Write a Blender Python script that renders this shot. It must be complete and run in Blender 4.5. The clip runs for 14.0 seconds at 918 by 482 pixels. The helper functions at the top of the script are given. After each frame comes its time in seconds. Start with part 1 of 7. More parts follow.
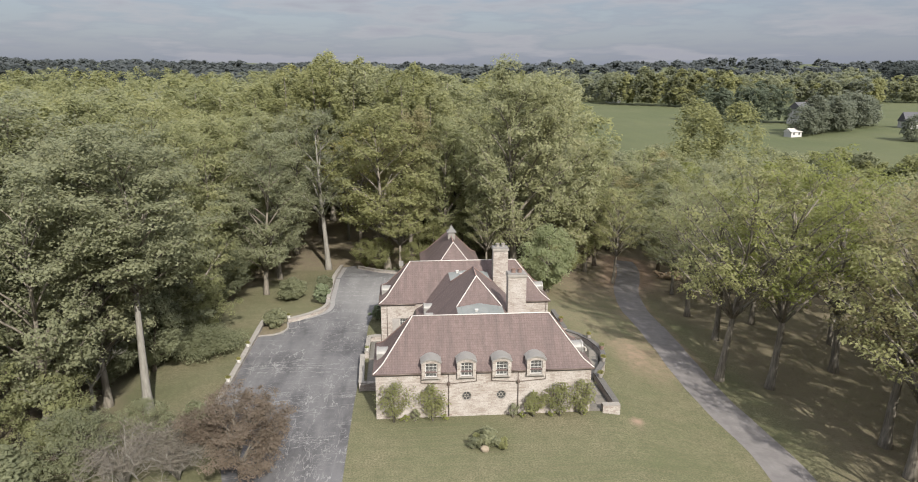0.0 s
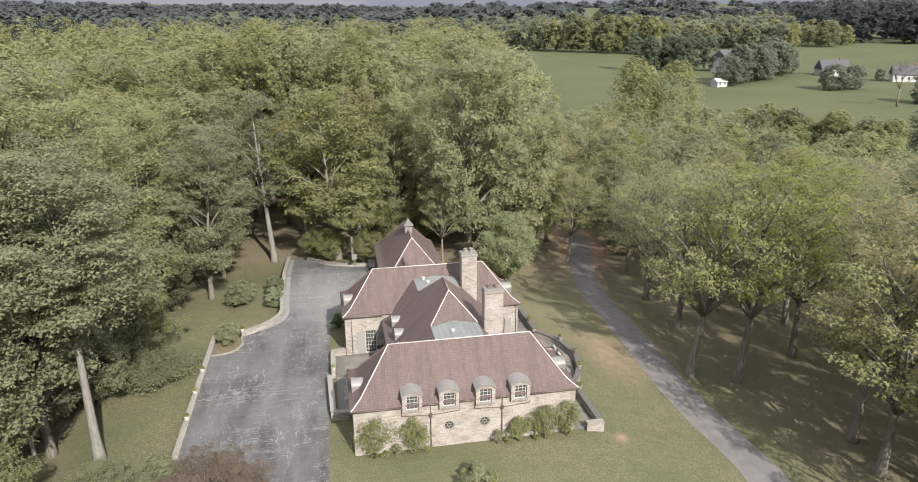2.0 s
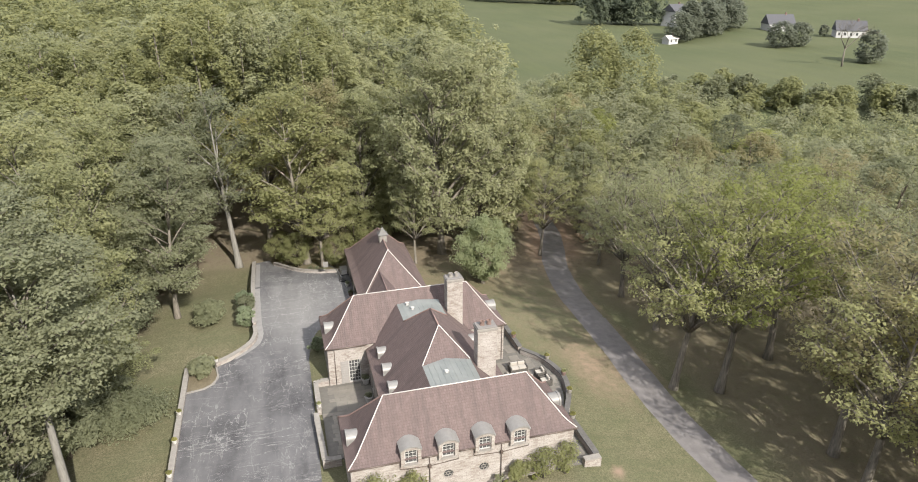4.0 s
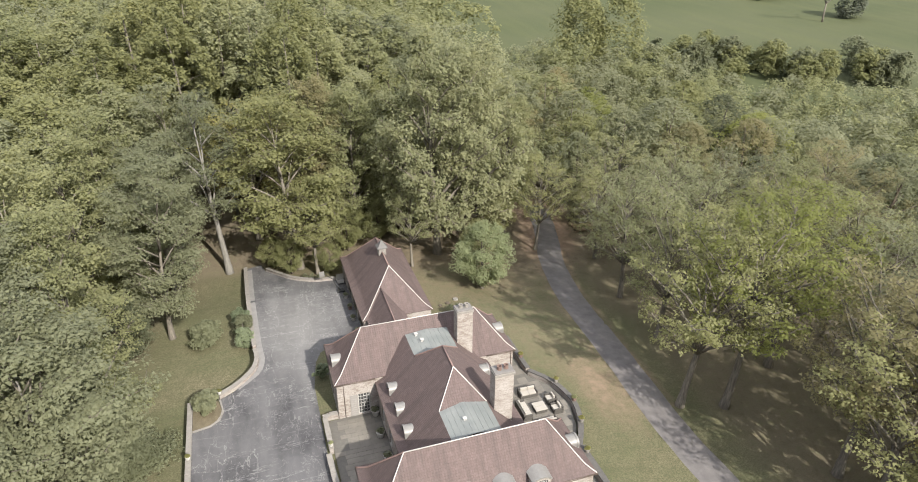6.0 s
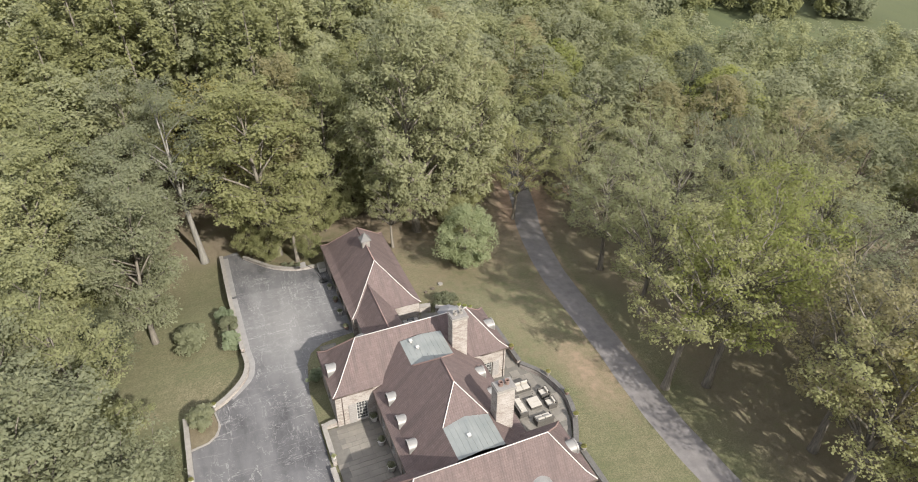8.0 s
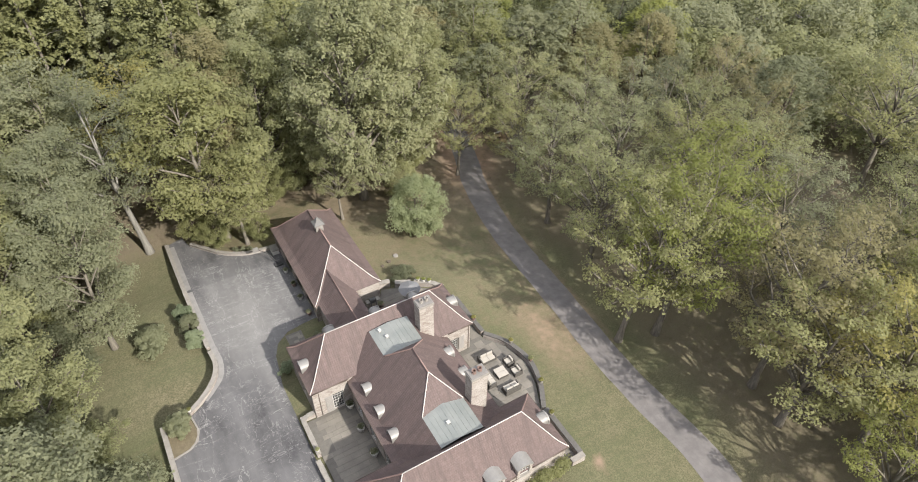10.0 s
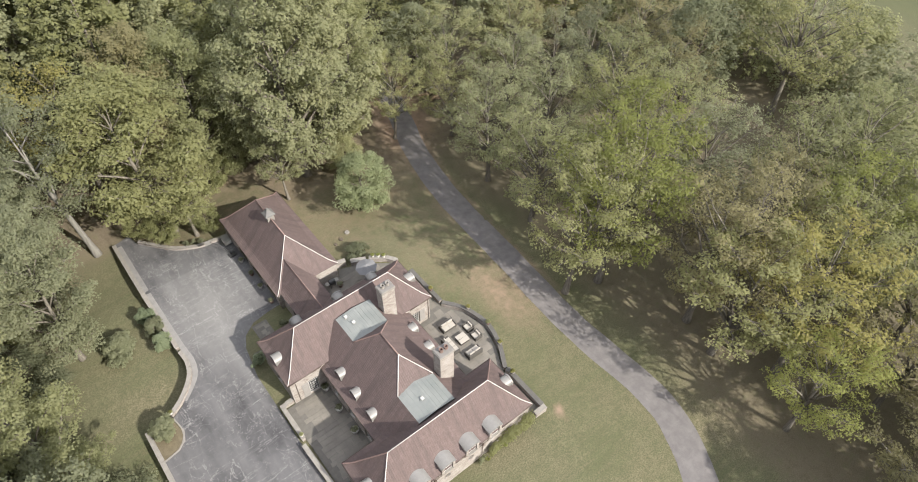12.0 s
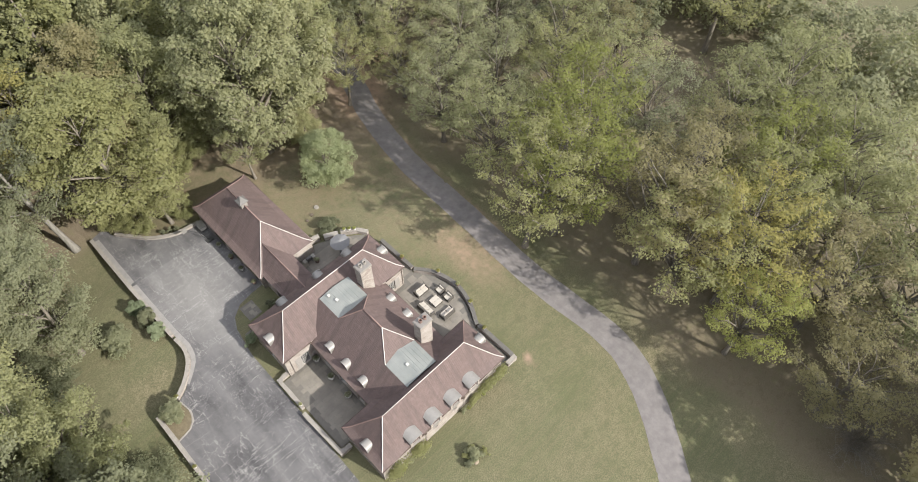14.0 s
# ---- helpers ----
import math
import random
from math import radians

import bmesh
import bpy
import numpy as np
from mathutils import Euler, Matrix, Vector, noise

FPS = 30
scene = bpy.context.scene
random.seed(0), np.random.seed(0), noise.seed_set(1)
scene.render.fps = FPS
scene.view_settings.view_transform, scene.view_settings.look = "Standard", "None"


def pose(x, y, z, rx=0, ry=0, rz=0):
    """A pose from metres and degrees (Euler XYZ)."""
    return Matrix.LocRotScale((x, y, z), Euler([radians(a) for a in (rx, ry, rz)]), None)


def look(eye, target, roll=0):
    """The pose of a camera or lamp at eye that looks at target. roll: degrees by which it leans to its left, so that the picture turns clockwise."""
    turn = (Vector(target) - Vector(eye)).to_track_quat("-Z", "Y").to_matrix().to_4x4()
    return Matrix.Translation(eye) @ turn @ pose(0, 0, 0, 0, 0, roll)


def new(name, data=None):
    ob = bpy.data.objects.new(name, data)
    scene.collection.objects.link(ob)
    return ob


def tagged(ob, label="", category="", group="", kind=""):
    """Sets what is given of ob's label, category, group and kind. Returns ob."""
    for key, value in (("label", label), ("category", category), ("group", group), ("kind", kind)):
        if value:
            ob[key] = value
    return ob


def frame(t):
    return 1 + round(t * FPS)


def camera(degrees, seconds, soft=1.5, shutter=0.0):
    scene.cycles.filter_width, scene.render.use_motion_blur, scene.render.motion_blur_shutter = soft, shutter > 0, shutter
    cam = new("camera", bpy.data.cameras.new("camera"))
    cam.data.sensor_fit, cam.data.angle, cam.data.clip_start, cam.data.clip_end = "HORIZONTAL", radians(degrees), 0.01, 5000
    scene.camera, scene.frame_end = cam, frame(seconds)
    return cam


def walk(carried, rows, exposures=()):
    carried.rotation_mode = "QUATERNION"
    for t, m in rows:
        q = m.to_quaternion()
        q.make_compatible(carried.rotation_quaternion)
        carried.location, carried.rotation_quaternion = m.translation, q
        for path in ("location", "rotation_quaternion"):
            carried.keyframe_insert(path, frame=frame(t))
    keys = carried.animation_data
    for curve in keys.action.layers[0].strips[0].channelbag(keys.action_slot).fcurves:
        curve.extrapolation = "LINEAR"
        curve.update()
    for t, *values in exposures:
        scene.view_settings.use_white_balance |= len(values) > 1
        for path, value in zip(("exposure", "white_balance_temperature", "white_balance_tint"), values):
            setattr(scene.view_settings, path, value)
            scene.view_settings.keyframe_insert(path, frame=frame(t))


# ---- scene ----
cam = camera(69.0, 14.0, soft=1.0)
PATH = [
    (0, (-3.825, 0.747, 25.537), (-3.026, 10.433, 23.183), 0.12),
    (0.5, (-4.692, 2.164, 26.635), (-3.611, 11.776, 24.095), -0.03),
    (1, (-5.450, 3.476, 27.772), (-4.112, 13.000, 25.033), -0.12),
    (1.5, (-6.130, 4.729, 28.970), (-4.545, 14.153, 26.025), -0.16),
    (2, (-6.753, 5.962, 30.238), (-4.933, 15.277, 27.091), -0.17),
    (2.5, (-7.338, 7.202, 31.581), (-5.302, 16.405, 28.240), -0.15),
    (3, (-7.893, 8.468, 32.995), (-5.669, 17.558, 29.470), -0.11),
    (3.5, (-8.426, 9.773, 34.473), (-6.044, 18.752, 30.772), -0.05),
    (4, (-8.938, 11.120, 36.005), (-6.432, 19.992, 32.130), 0.02),
    (4.5, (-9.429, 12.508, 37.578), (-6.827, 21.273, 33.526), 0.10),
    (5, (-9.899, 13.931, 39.178), (-7.220, 22.583, 34.940), 0.17),
    (5.5, (-10.343, 15.377, 40.794), (-7.599, 23.907, 36.353), 0.24),
    (6, (-10.758, 16.833, 42.412), (-7.948, 25.222, 37.750), 0.31),
    (6.5, (-11.142, 18.282, 44.022), (-8.258, 26.507, 39.119), 0.36),
    (7, (-11.491, 19.706, 45.616), (-8.518, 27.739, 40.455), 0.40),
    (7.5, (-11.803, 21.087, 47.189), (-8.723, 28.898, 41.757), 0.44),
    (8, (-12.078, 22.406, 48.739), (-8.874, 29.965, 43.030), 0.46),
    (8.5, (-12.316, 23.646, 50.267), (-8.975, 30.926, 44.281), 0.47),
    (9, (-12.519, 24.791, 51.778), (-9.035, 31.773, 45.524), 0.47),
    (9.5, (-12.689, 25.829, 53.282), (-9.064, 32.498, 46.772), 0.47),
    (10, (-12.832, 26.752, 54.789), (-9.073, 33.102, 48.040), 0.46),
    (10.5, (-12.953, 27.556, 56.316), (-9.075, 33.586, 49.345), 0.45),
    (11, (-13.057, 28.242, 57.881), (-9.081, 33.955, 50.700), 0.44),
    (11.5, (-13.151, 28.819, 59.504), (-9.104, 34.218, 52.124), 0.45),
    (12, (-13.241, 29.302, 61.209), (-9.152, 34.388, 53.632), 0.47),
    (12.5, (-13.332, 29.714, 63.018), (-9.236, 34.487, 55.244), 0.52),
    (13, (-13.429, 30.088, 64.956), (-9.357, 34.548, 56.986), 0.59),
    (13.5, (-13.532, 30.466, 67.046), (-9.513, 34.626, 58.889), 0.70),
    (14, (-13.642, 30.901, 69.309), (-9.680, 34.804, 60.998), 0.86),
]
walk(cam, [(t, look(eye, target, roll)) for t, eye, target, roll in PATH], [(0.0, 1.06), (1.8, 1.15), (3.2, 1.2), (14.0, 1.2)])

# ---- daylight: afternoon sun low behind the camera, thin bright overcast patches ----
SUN_ELEV, SUN_FROM = 36.3, (0.29, -0.957)
world = bpy.data.worlds.new("world")
scene.world = world
world.use_nodes = True
wn = world.node_tree.nodes
wl = world.node_tree.links
wn.clear()
w_out = wn.new("ShaderNodeOutputWorld")
w_bg = wn.new("ShaderNodeBackground")
w_sky = wn.new("ShaderNodeTexSky")
w_sky.sky_type = "NISHITA"
w_sky.sun_disc = False
w_sky.sun_elevation = radians(SUN_ELEV)
w_sky.sun_rotation = math.atan2(SUN_FROM[0], SUN_FROM[1])
w_sky.dust_density = 3.0
w_sky.air_density = 1.2
# thin streaks of cloud low over the horizon
w_co = wn.new("ShaderNodeTexCoord")
w_map = wn.new("ShaderNodeMapping")
w_map.inputs["Scale"].default_value = (4.0, 4.0, 26.0)
w_noise = wn.new("ShaderNodeTexNoise")
w_noise.inputs["Scale"].default_value = 1.6
w_noise.inputs["Detail"].default_value = 6.0
w_noise.inputs["Roughness"].default_value = 0.55
w_ramp = wn.new("ShaderNodeValToRGB")
w_ramp.color_ramp.elements[0].position = 0.42
w_ramp.color_ramp.elements[1].position = 0.72
w_ramp.color_ramp.elements[0].color = (0.80, 0.80, 0.80, 1)
w_ramp.color_ramp.elements[1].color = (0.97, 0.97, 0.97, 1)
w_mix = wn.new("ShaderNodeMixRGB")
# veil of high cloud, about twice brighter overhead than at the horizon
w_sep = wn.new("ShaderNodeSeparateXYZ")
w_veil = wn.new("ShaderNodeValToRGB")
w_veil.color_ramp.elements[0].position = 0.0
w_veil.color_ramp.elements[0].color = (0.135, 0.144, 0.174, 1)
w_low = w_veil.color_ramp.elements.new(0.17)
w_low.color = (0.138, 0.144, 0.166, 1)
w_veil.color_ramp.elements[-1].position = 0.85
w_veil.color_ramp.elements[-1].color = (0.90, 0.90, 0.91, 1)
w_gain = wn.new("ShaderNodeMixRGB")
w_gain.blend_type = "MULTIPLY"
w_gain.inputs["Fac"].default_value = 1.0
w_streak = wn.new("ShaderNodeValToRGB")
w_streak.color_ramp.elements[0].position = 0.49
w_streak.color_ramp.elements[0].color = (6.7, 7.05, 7.9, 1)
w_streak.color_ramp.elements[1].position = 0.585
w_streak.color_ramp.elements[1].color = (9.6, 9.3, 9.2, 1)
wl.new(w_noise.outputs["Fac"], w_streak.inputs["Fac"])
wl.new(w_streak.outputs["Color"], w_gain.inputs["Color2"])
wl.new(w_co.outputs["Generated"], w_sep.inputs[0])
wl.new(w_sep.outputs["Z"], w_veil.inputs["Fac"])
wl.new(w_veil.outputs["Color"], w_gain.inputs["Color1"])
wl.new(w_gain.outputs["Color"], w_mix.inputs["Color2"])
w_bg.inputs["Strength"].default_value = 0.135
wl.new(w_co.outputs["Generated"], w_map.inputs["Vector"])
wl.new(w_map.outputs["Vector"], w_noise.inputs["Vector"])
wl.new(w_noise.outputs["Fac"], w_ramp.inputs["Fac"])
wl.new(w_ramp.outputs["Color"], w_mix.inputs["Fac"])
wl.new(w_sky.outputs["Color"], w_mix.inputs["Color1"])
wl.new(w_mix.outputs["Color"], w_bg.inputs["Color"])
wl.new(w_bg.outputs["Background"], w_out.inputs["Surface"])

sun_data = bpy.data.lights.new("sun", "SUN")
sun_data.energy = 4.0
sun_data.angle = radians(0.6)
sun_data.color = (1.0, 0.95, 0.87)
sun = new("sun", sun_data)
k = math.cos(radians(SUN_ELEV))
sun_way = Vector((SUN_FROM[0] * k, SUN_FROM[1] * k, math.sin(radians(SUN_ELEV))))
sun.matrix_world = look(sun_way * 100, (0, 0, 0))


# ---- materials ----
def material(name, rough=0.8, spec=0.3, metal=0.0):
    m = bpy.data.materials.new(name)
    m.use_nodes = True
    b = m.node_tree.nodes["Principled BSDF"]
    b.inputs["Roughness"].default_value = rough
    b.inputs["Specular IOR Level"].default_value = spec
    b.inputs["Metallic"].default_value = metal
    return m, m.node_tree.nodes, m.node_tree.links, b


def add_noise(n, l, vec, scale, detail=4.0, rough=0.55):
    t = n.new("ShaderNodeTexNoise")
    t.inputs["Scale"].default_value = scale
    t.inputs["Detail"].default_value = detail
    t.inputs["Roughness"].default_value = rough
    if vec is not None:
        l.new(vec, t.inputs["Vector"])
    return t.outputs["Fac"]


def add_ramp(n, l, fac, stops):
    r = n.new("ShaderNodeValToRGB")
    e = r.color_ramp.elements
    while len(e) < len(stops):
        e.new(0.5)
    for k, (p, c) in zip(e, stops):
        k.position = p
        k.color = (*c, 1)
    l.new(fac, r.inputs["Fac"])
    return r.outputs["Color"]


def add_mix(n, l, fac, a, b, mode="MIX"):
    m = n.new("ShaderNodeMixRGB")
    m.blend_type = mode
    for sock, v in (("Fac", fac), ("Color1", a), ("Color2", b)):
        if isinstance(v, (int, float)):
            m.inputs[sock].default_value = v
        elif isinstance(v, tuple):
            m.inputs[sock].default_value = (*v, 1)
        else:
            l.new(v, m.inputs[sock])
    return m.outputs["Color"]


def add_bump(n, l, b, height, strength=0.4, dist=0.03):
    u = n.new("ShaderNodeBump")
    u.inputs["Strength"].default_value = strength
    u.inputs["Distance"].default_value = dist
    l.new(height, u.inputs["Height"])
    l.new(u.outputs["Normal"], b.inputs["Normal"])


def obj_co(n):
    return n.new("ShaderNodeTexCoord").outputs["Object"]


def scaled(n, l, vec, s):
    m = n.new("ShaderNodeMapping")
    m.inputs["Scale"].default_value = s
    l.new(vec, m.inputs["Vector"])
    return m.outputs["Vector"]


def plain(name, col, rough=0.7, spec=0.3, metal=0.0, var=0.2, scale=3.0):
    """A painted, cast or woven surface with stains at two scales."""
    m, n, l, b = material(name, rough, spec, metal)
    co = obj_co(n)
    f1, f2 = add_noise(n, l, co, scale), add_noise(n, l, co, scale * 14, 3)
    lo, hi = tuple(c * (1 - var) for c in col), tuple(min(1, c * (1 + var)) for c in col)
    c1 = add_ramp(n, l, f1, [(0.3, lo), (0.7, hi)])
    c2 = add_mix(n, l, 0.5, c1, add_ramp(n, l, f2, [(0.3, lo), (0.7, hi)]))
    l.new(c2, b.inputs["Base Color"])
    add_bump(n, l, b, f2, 0.25, 0.01)
    return m


def roof_tile():
    m, n, l, b = material("clay_tile", 0.75, 0.25)
    uv = n.new("ShaderNodeUVMap").outputs["UV"]
    br = n.new("ShaderNodeTexBrick")
    br.offset = 0.5
    for k, v in (("Scale", 1.0), ("Mortar Size", 0.018), ("Mortar Smooth", 0.3), ("Bias", 0.0), ("Brick Width", 0.18), ("Row Height", 0.2)):
        br.inputs[k].default_value = v
    br.inputs["Color1"].default_value = (0.106, 0.0775, 0.0715, 1)
    br.inputs["Color2"].default_value = (0.122, 0.0905, 0.084, 1)
    br.inputs["Mortar"].default_value = (0.094, 0.068, 0.063, 1)
    l.new(uv, br.inputs["Vector"])
    co = obj_co(n)
    big = add_noise(n, l, co, 0.35, 5)
    mid = add_noise(n, l, co, 2.2, 4)
    c = add_mix(n, l, add_ramp(n, l, big, [(0.4, (0, 0, 0)), (0.75, (0.5, 0.5, 0.5))]), br.outputs["Color"], (0.092, 0.068, 0.0635))
    c = add_mix(n, l, add_ramp(n, l, mid, [(0.5, (0, 0, 0)), (0.8, (0.65, 0.65, 0.65))]), c, (0.143, 0.108, 0.100))
    speck = add_noise(n, l, co, 4.6, 3, 0.7)
    c = add_mix(n, l, add_ramp(n, l, speck, [(0.50, (0, 0, 0)), (0.62, (0.6, 0.6, 0.6))]), c, (0.084, 0.063, 0.059))
    # sooty runs down the slopes
    run = add_noise(n, l, scaled(n, l, uv, (1.6, 0.16, 1)), 1.0, 5, 0.65)
    c = add_mix(n, l, add_ramp(n, l, run, [(0.46, (0, 0, 0)), (0.70, (0.75, 0.75, 0.75))]), c, (0.064, 0.049, 0.047))
    l.new(c, b.inputs["Base Color"])
    rib = n.new("ShaderNodeTexWave")
    rib.bands_direction = "X"
    rib.inputs["Scale"].default_value = 1.55
    rib.inputs["Distortion"].default_value = 0.25
    rib.inputs["Detail Scale"].default_value = 2.0
    l.new(uv, rib.inputs["Vector"])
    lap = n.new("ShaderNodeMath")
    lap.operation = "MULTIPLY_ADD"
    l.new(br.outputs["Fac"], lap.inputs[0])
    lap.inputs[1].default_value = -0.3
    l.new(rib.outputs["Fac"], lap.inputs[2])
    add_bump(n, l, b, lap.outputs[0], 0.42, 0.022)
    return m


def wall_stone():
    """Whitewashed coursed stone, warm where the wash is thin."""
    m, n, l, b = material("washed_stone", 0.9, 0.15)
    co = obj_co(n)
    s = n.new("ShaderNodeSeparateXYZ")
    l.new(co, s.inputs[0])
    a = n.new("ShaderNodeMath")
    l.new(s.outputs[0], a.inputs[0])
    l.new(s.outputs[1], a.inputs[1])
    v = n.new("ShaderNodeCombineXYZ")
    l.new(a.outputs[0], v.inputs[0])
    l.new(s.outputs[2], v.inputs[1])
    wob = n.new("ShaderNodeTexNoise")
    wob.inputs["Scale"].default_value = 1.2
    l.new(co, wob.inputs["Vector"])
    wv = n.new("ShaderNodeVectorMath")
    wv.operation = "MULTIPLY_ADD"
    wv.inputs[1].default_value = (0.0816, 0.0816, 0)
    l.new(wob.outputs["Color"], wv.inputs[0])
    l.new(v.outputs[0], wv.inputs[2])
    br = n.new("ShaderNodeTexBrick")
    br.offset = 0.5
    br.offset_frequency = 2
    for k, q in (("Scale", 1.0), ("Mortar Size", 0.014), ("Mortar Smooth", 0.4), ("Bias", -0.1), ("Brick Width", 0.40), ("Row Height", 0.13)):
        br.inputs[k].default_value = q
    br.inputs["Color1"].default_value = (0.3023, 0.2753, 0.2492, 1)
    br.inputs["Color2"].default_value = (0.1814, 0.1460, 0.1246, 1)
    br.inputs["Mortar"].default_value = (0.2558, 0.2372, 0.2158, 1)
    l.new(wv.outputs[0], br.inputs["Vector"])
    f = add_noise(n, l, co, 0.9, 5)
    g = add_noise(n, l, co, 9.0, 4)
    c = add_mix(n, l, add_ramp(n, l, f, [(0.42, (0, 0, 0)), (0.64, (0.6, 0.6, 0.6))]), br.outputs["Color"], (0.3488, 0.3255, 0.3023))
    c = add_mix(n, l, add_ramp(n, l, g, [(0.50, (0, 0, 0)), (0.70, (0.7, 0.7, 0.7))]), c, (0.1562, 0.1265, 0.1060))
    l.new(c, b.inputs["Base Color"])
    h = add_mix(n, l, 0.5, br.outputs["Fac"], g)
    add_bump(n, l, b, h, -0.4, 0.03)
    return m


def seam_metal():
    m, n, l, b = material("seamed_metal", 0.55, 0.4, 0.15)
    co = obj_co(n)
    f, g = add_noise(n, l, co, 0.8, 5), add_noise(n, l, co, 7, 4)
    c = add_ramp(n, l, f, [(0.3, (0.1462, 0.1582, 0.1514)), (0.7, (0.1978, 0.2064, 0.1944))])
    c = add_mix(n, l, add_ramp(n, l, g, [(0.55, (0, 0, 0)), (0.8, (0.5, 0.5, 0.5))]), c, (0.1634, 0.1608, 0.1445))
    l.new(c, b.inputs["Base Color"])
    return m


def asphalt(name, lo, hi, streak=True, crack=(0.235, 0.230, 0.223)):
    m, n, l, b = material(name, 0.9, 0.2)
    co = obj_co(n)
    big = add_noise(n, l, scaled(n, l, co, (0.5, 0.12, 1)) if streak else co, 1.0, 5)
    mid = add_noise(n, l, co, 1.6, 6, 0.6)
    fine = add_noise(n, l, co, 28, 3)
    c = add_ramp(n, l, big, [(0.35, lo), (0.68, hi)])
    c = add_mix(n, l, add_ramp(n, l, mid, [(0.45, (0, 0, 0)), (0.75, (0.25, 0.25, 0.25))]), c, tuple(v * 1.3 for v in hi))
    if streak:
        worn = add_noise(n, l, co, 0.14, 4)
        c = add_mix(n, l, add_ramp(n, l, worn, [(0.46, (0, 0, 0)), (0.66, (0.38, 0.38, 0.38))]), c, tuple(v * 1.3 for v in hi))
        # the forecourt, swept and worn pale by turning cars
        rub = n.new("ShaderNodeVectorMath")
        rub.operation = "DISTANCE"
        l.new(scaled(n, l, co, (1.0, 0.55, 0.0)), rub.inputs[0])
        rub.inputs[1].default_value = (-8.0, 43.4, 0.0)
        ring = n.new("ShaderNodeMath")
        ring.operation = "MULTIPLY_ADD"
        l.new(mid, ring.inputs[0])
        ring.inputs[1].default_value = 5.0
        l.new(rub.outputs["Value"], ring.inputs[2])
        near = n.new("ShaderNodeMath")
        near.operation = "DIVIDE"
        l.new(ring.outputs[0], near.inputs[0])
        near.inputs[1].default_value = 10.0
        c = add_mix(n, l, add_ramp(n, l, near.outputs[0], [(0.35, (0.62, 0.62, 0.62)), (0.85, (0, 0, 0))]), c, (0.225, 0.218, 0.208))
    c = add_mix(n, l, 0.18, c, add_ramp(n, l, fine, [(0.3, lo), (0.7, hi)]))
    # pale crack lines: thin contours of wandering noise, broken up
    for sc, stretch, w in ((0.22, (0.35, 2.2, 1), 0.0032), (0.30, (1.5, 0.35, 1), 0.0032), (0.42, (1.2, 1.4, 1), 0.0028)):
        f = add_noise(n, l, scaled(n, l, co, stretch), sc, 5, 0.62)
        k = add_ramp(n, l, f, [(0.5 - 2 * w, (0, 0, 0)), (0.5 - w * 0.5, (1, 1, 1)), (0.5 + w * 0.5, (1, 1, 1)), (0.5 + 2 * w, (0, 0, 0))])
        gate = add_ramp(n, l, add_noise(n, l, co, 0.13 + sc * 0.3, 4), [(0.40, (0.1, 0.1, 0.1)), (0.58, (0.75, 0.75, 0.75))])
        c = add_mix(n, l, add_mix(n, l, 1.0, k, gate, "MULTIPLY"), c, crack)
    l.new(c, b.inputs["Base Color"])
    add_bump(n, l, b, fine, 0.3, 0.01)
    return m


def flagstone():
    m, n, l, b = material("flagstone", 0.85, 0.25)
    co = obj_co(n)
    f, g = add_noise(n, l, co, 0.7, 5), add_noise(n, l, co, 6, 4)
    c = add_ramp(n, l, f, [(0.3, (0.1180, 0.1075, 0.0938)), (0.7, (0.1720, 0.1565, 0.1352))])
    rnd = n.new("ShaderNodeObjectInfo").outputs["Random"]
    c = add_mix(n, l, 0.10, c, add_ramp(n, l, rnd, [(0.0, (0.0884, 0.0849, 0.0782)), (1.0, (0.2312, 0.2089, 0.1752))]))
    c = add_mix(n, l, add_ramp(n, l, g, [(0.5, (0, 0, 0)), (0.8, (0.6, 0.6, 0.6))]), c, (0.1156, 0.1077, 0.0907))
    l.new(c, b.inputs["Base Color"])
    add_bump(n, l, b, g, 0.3, 0.02)
    return m


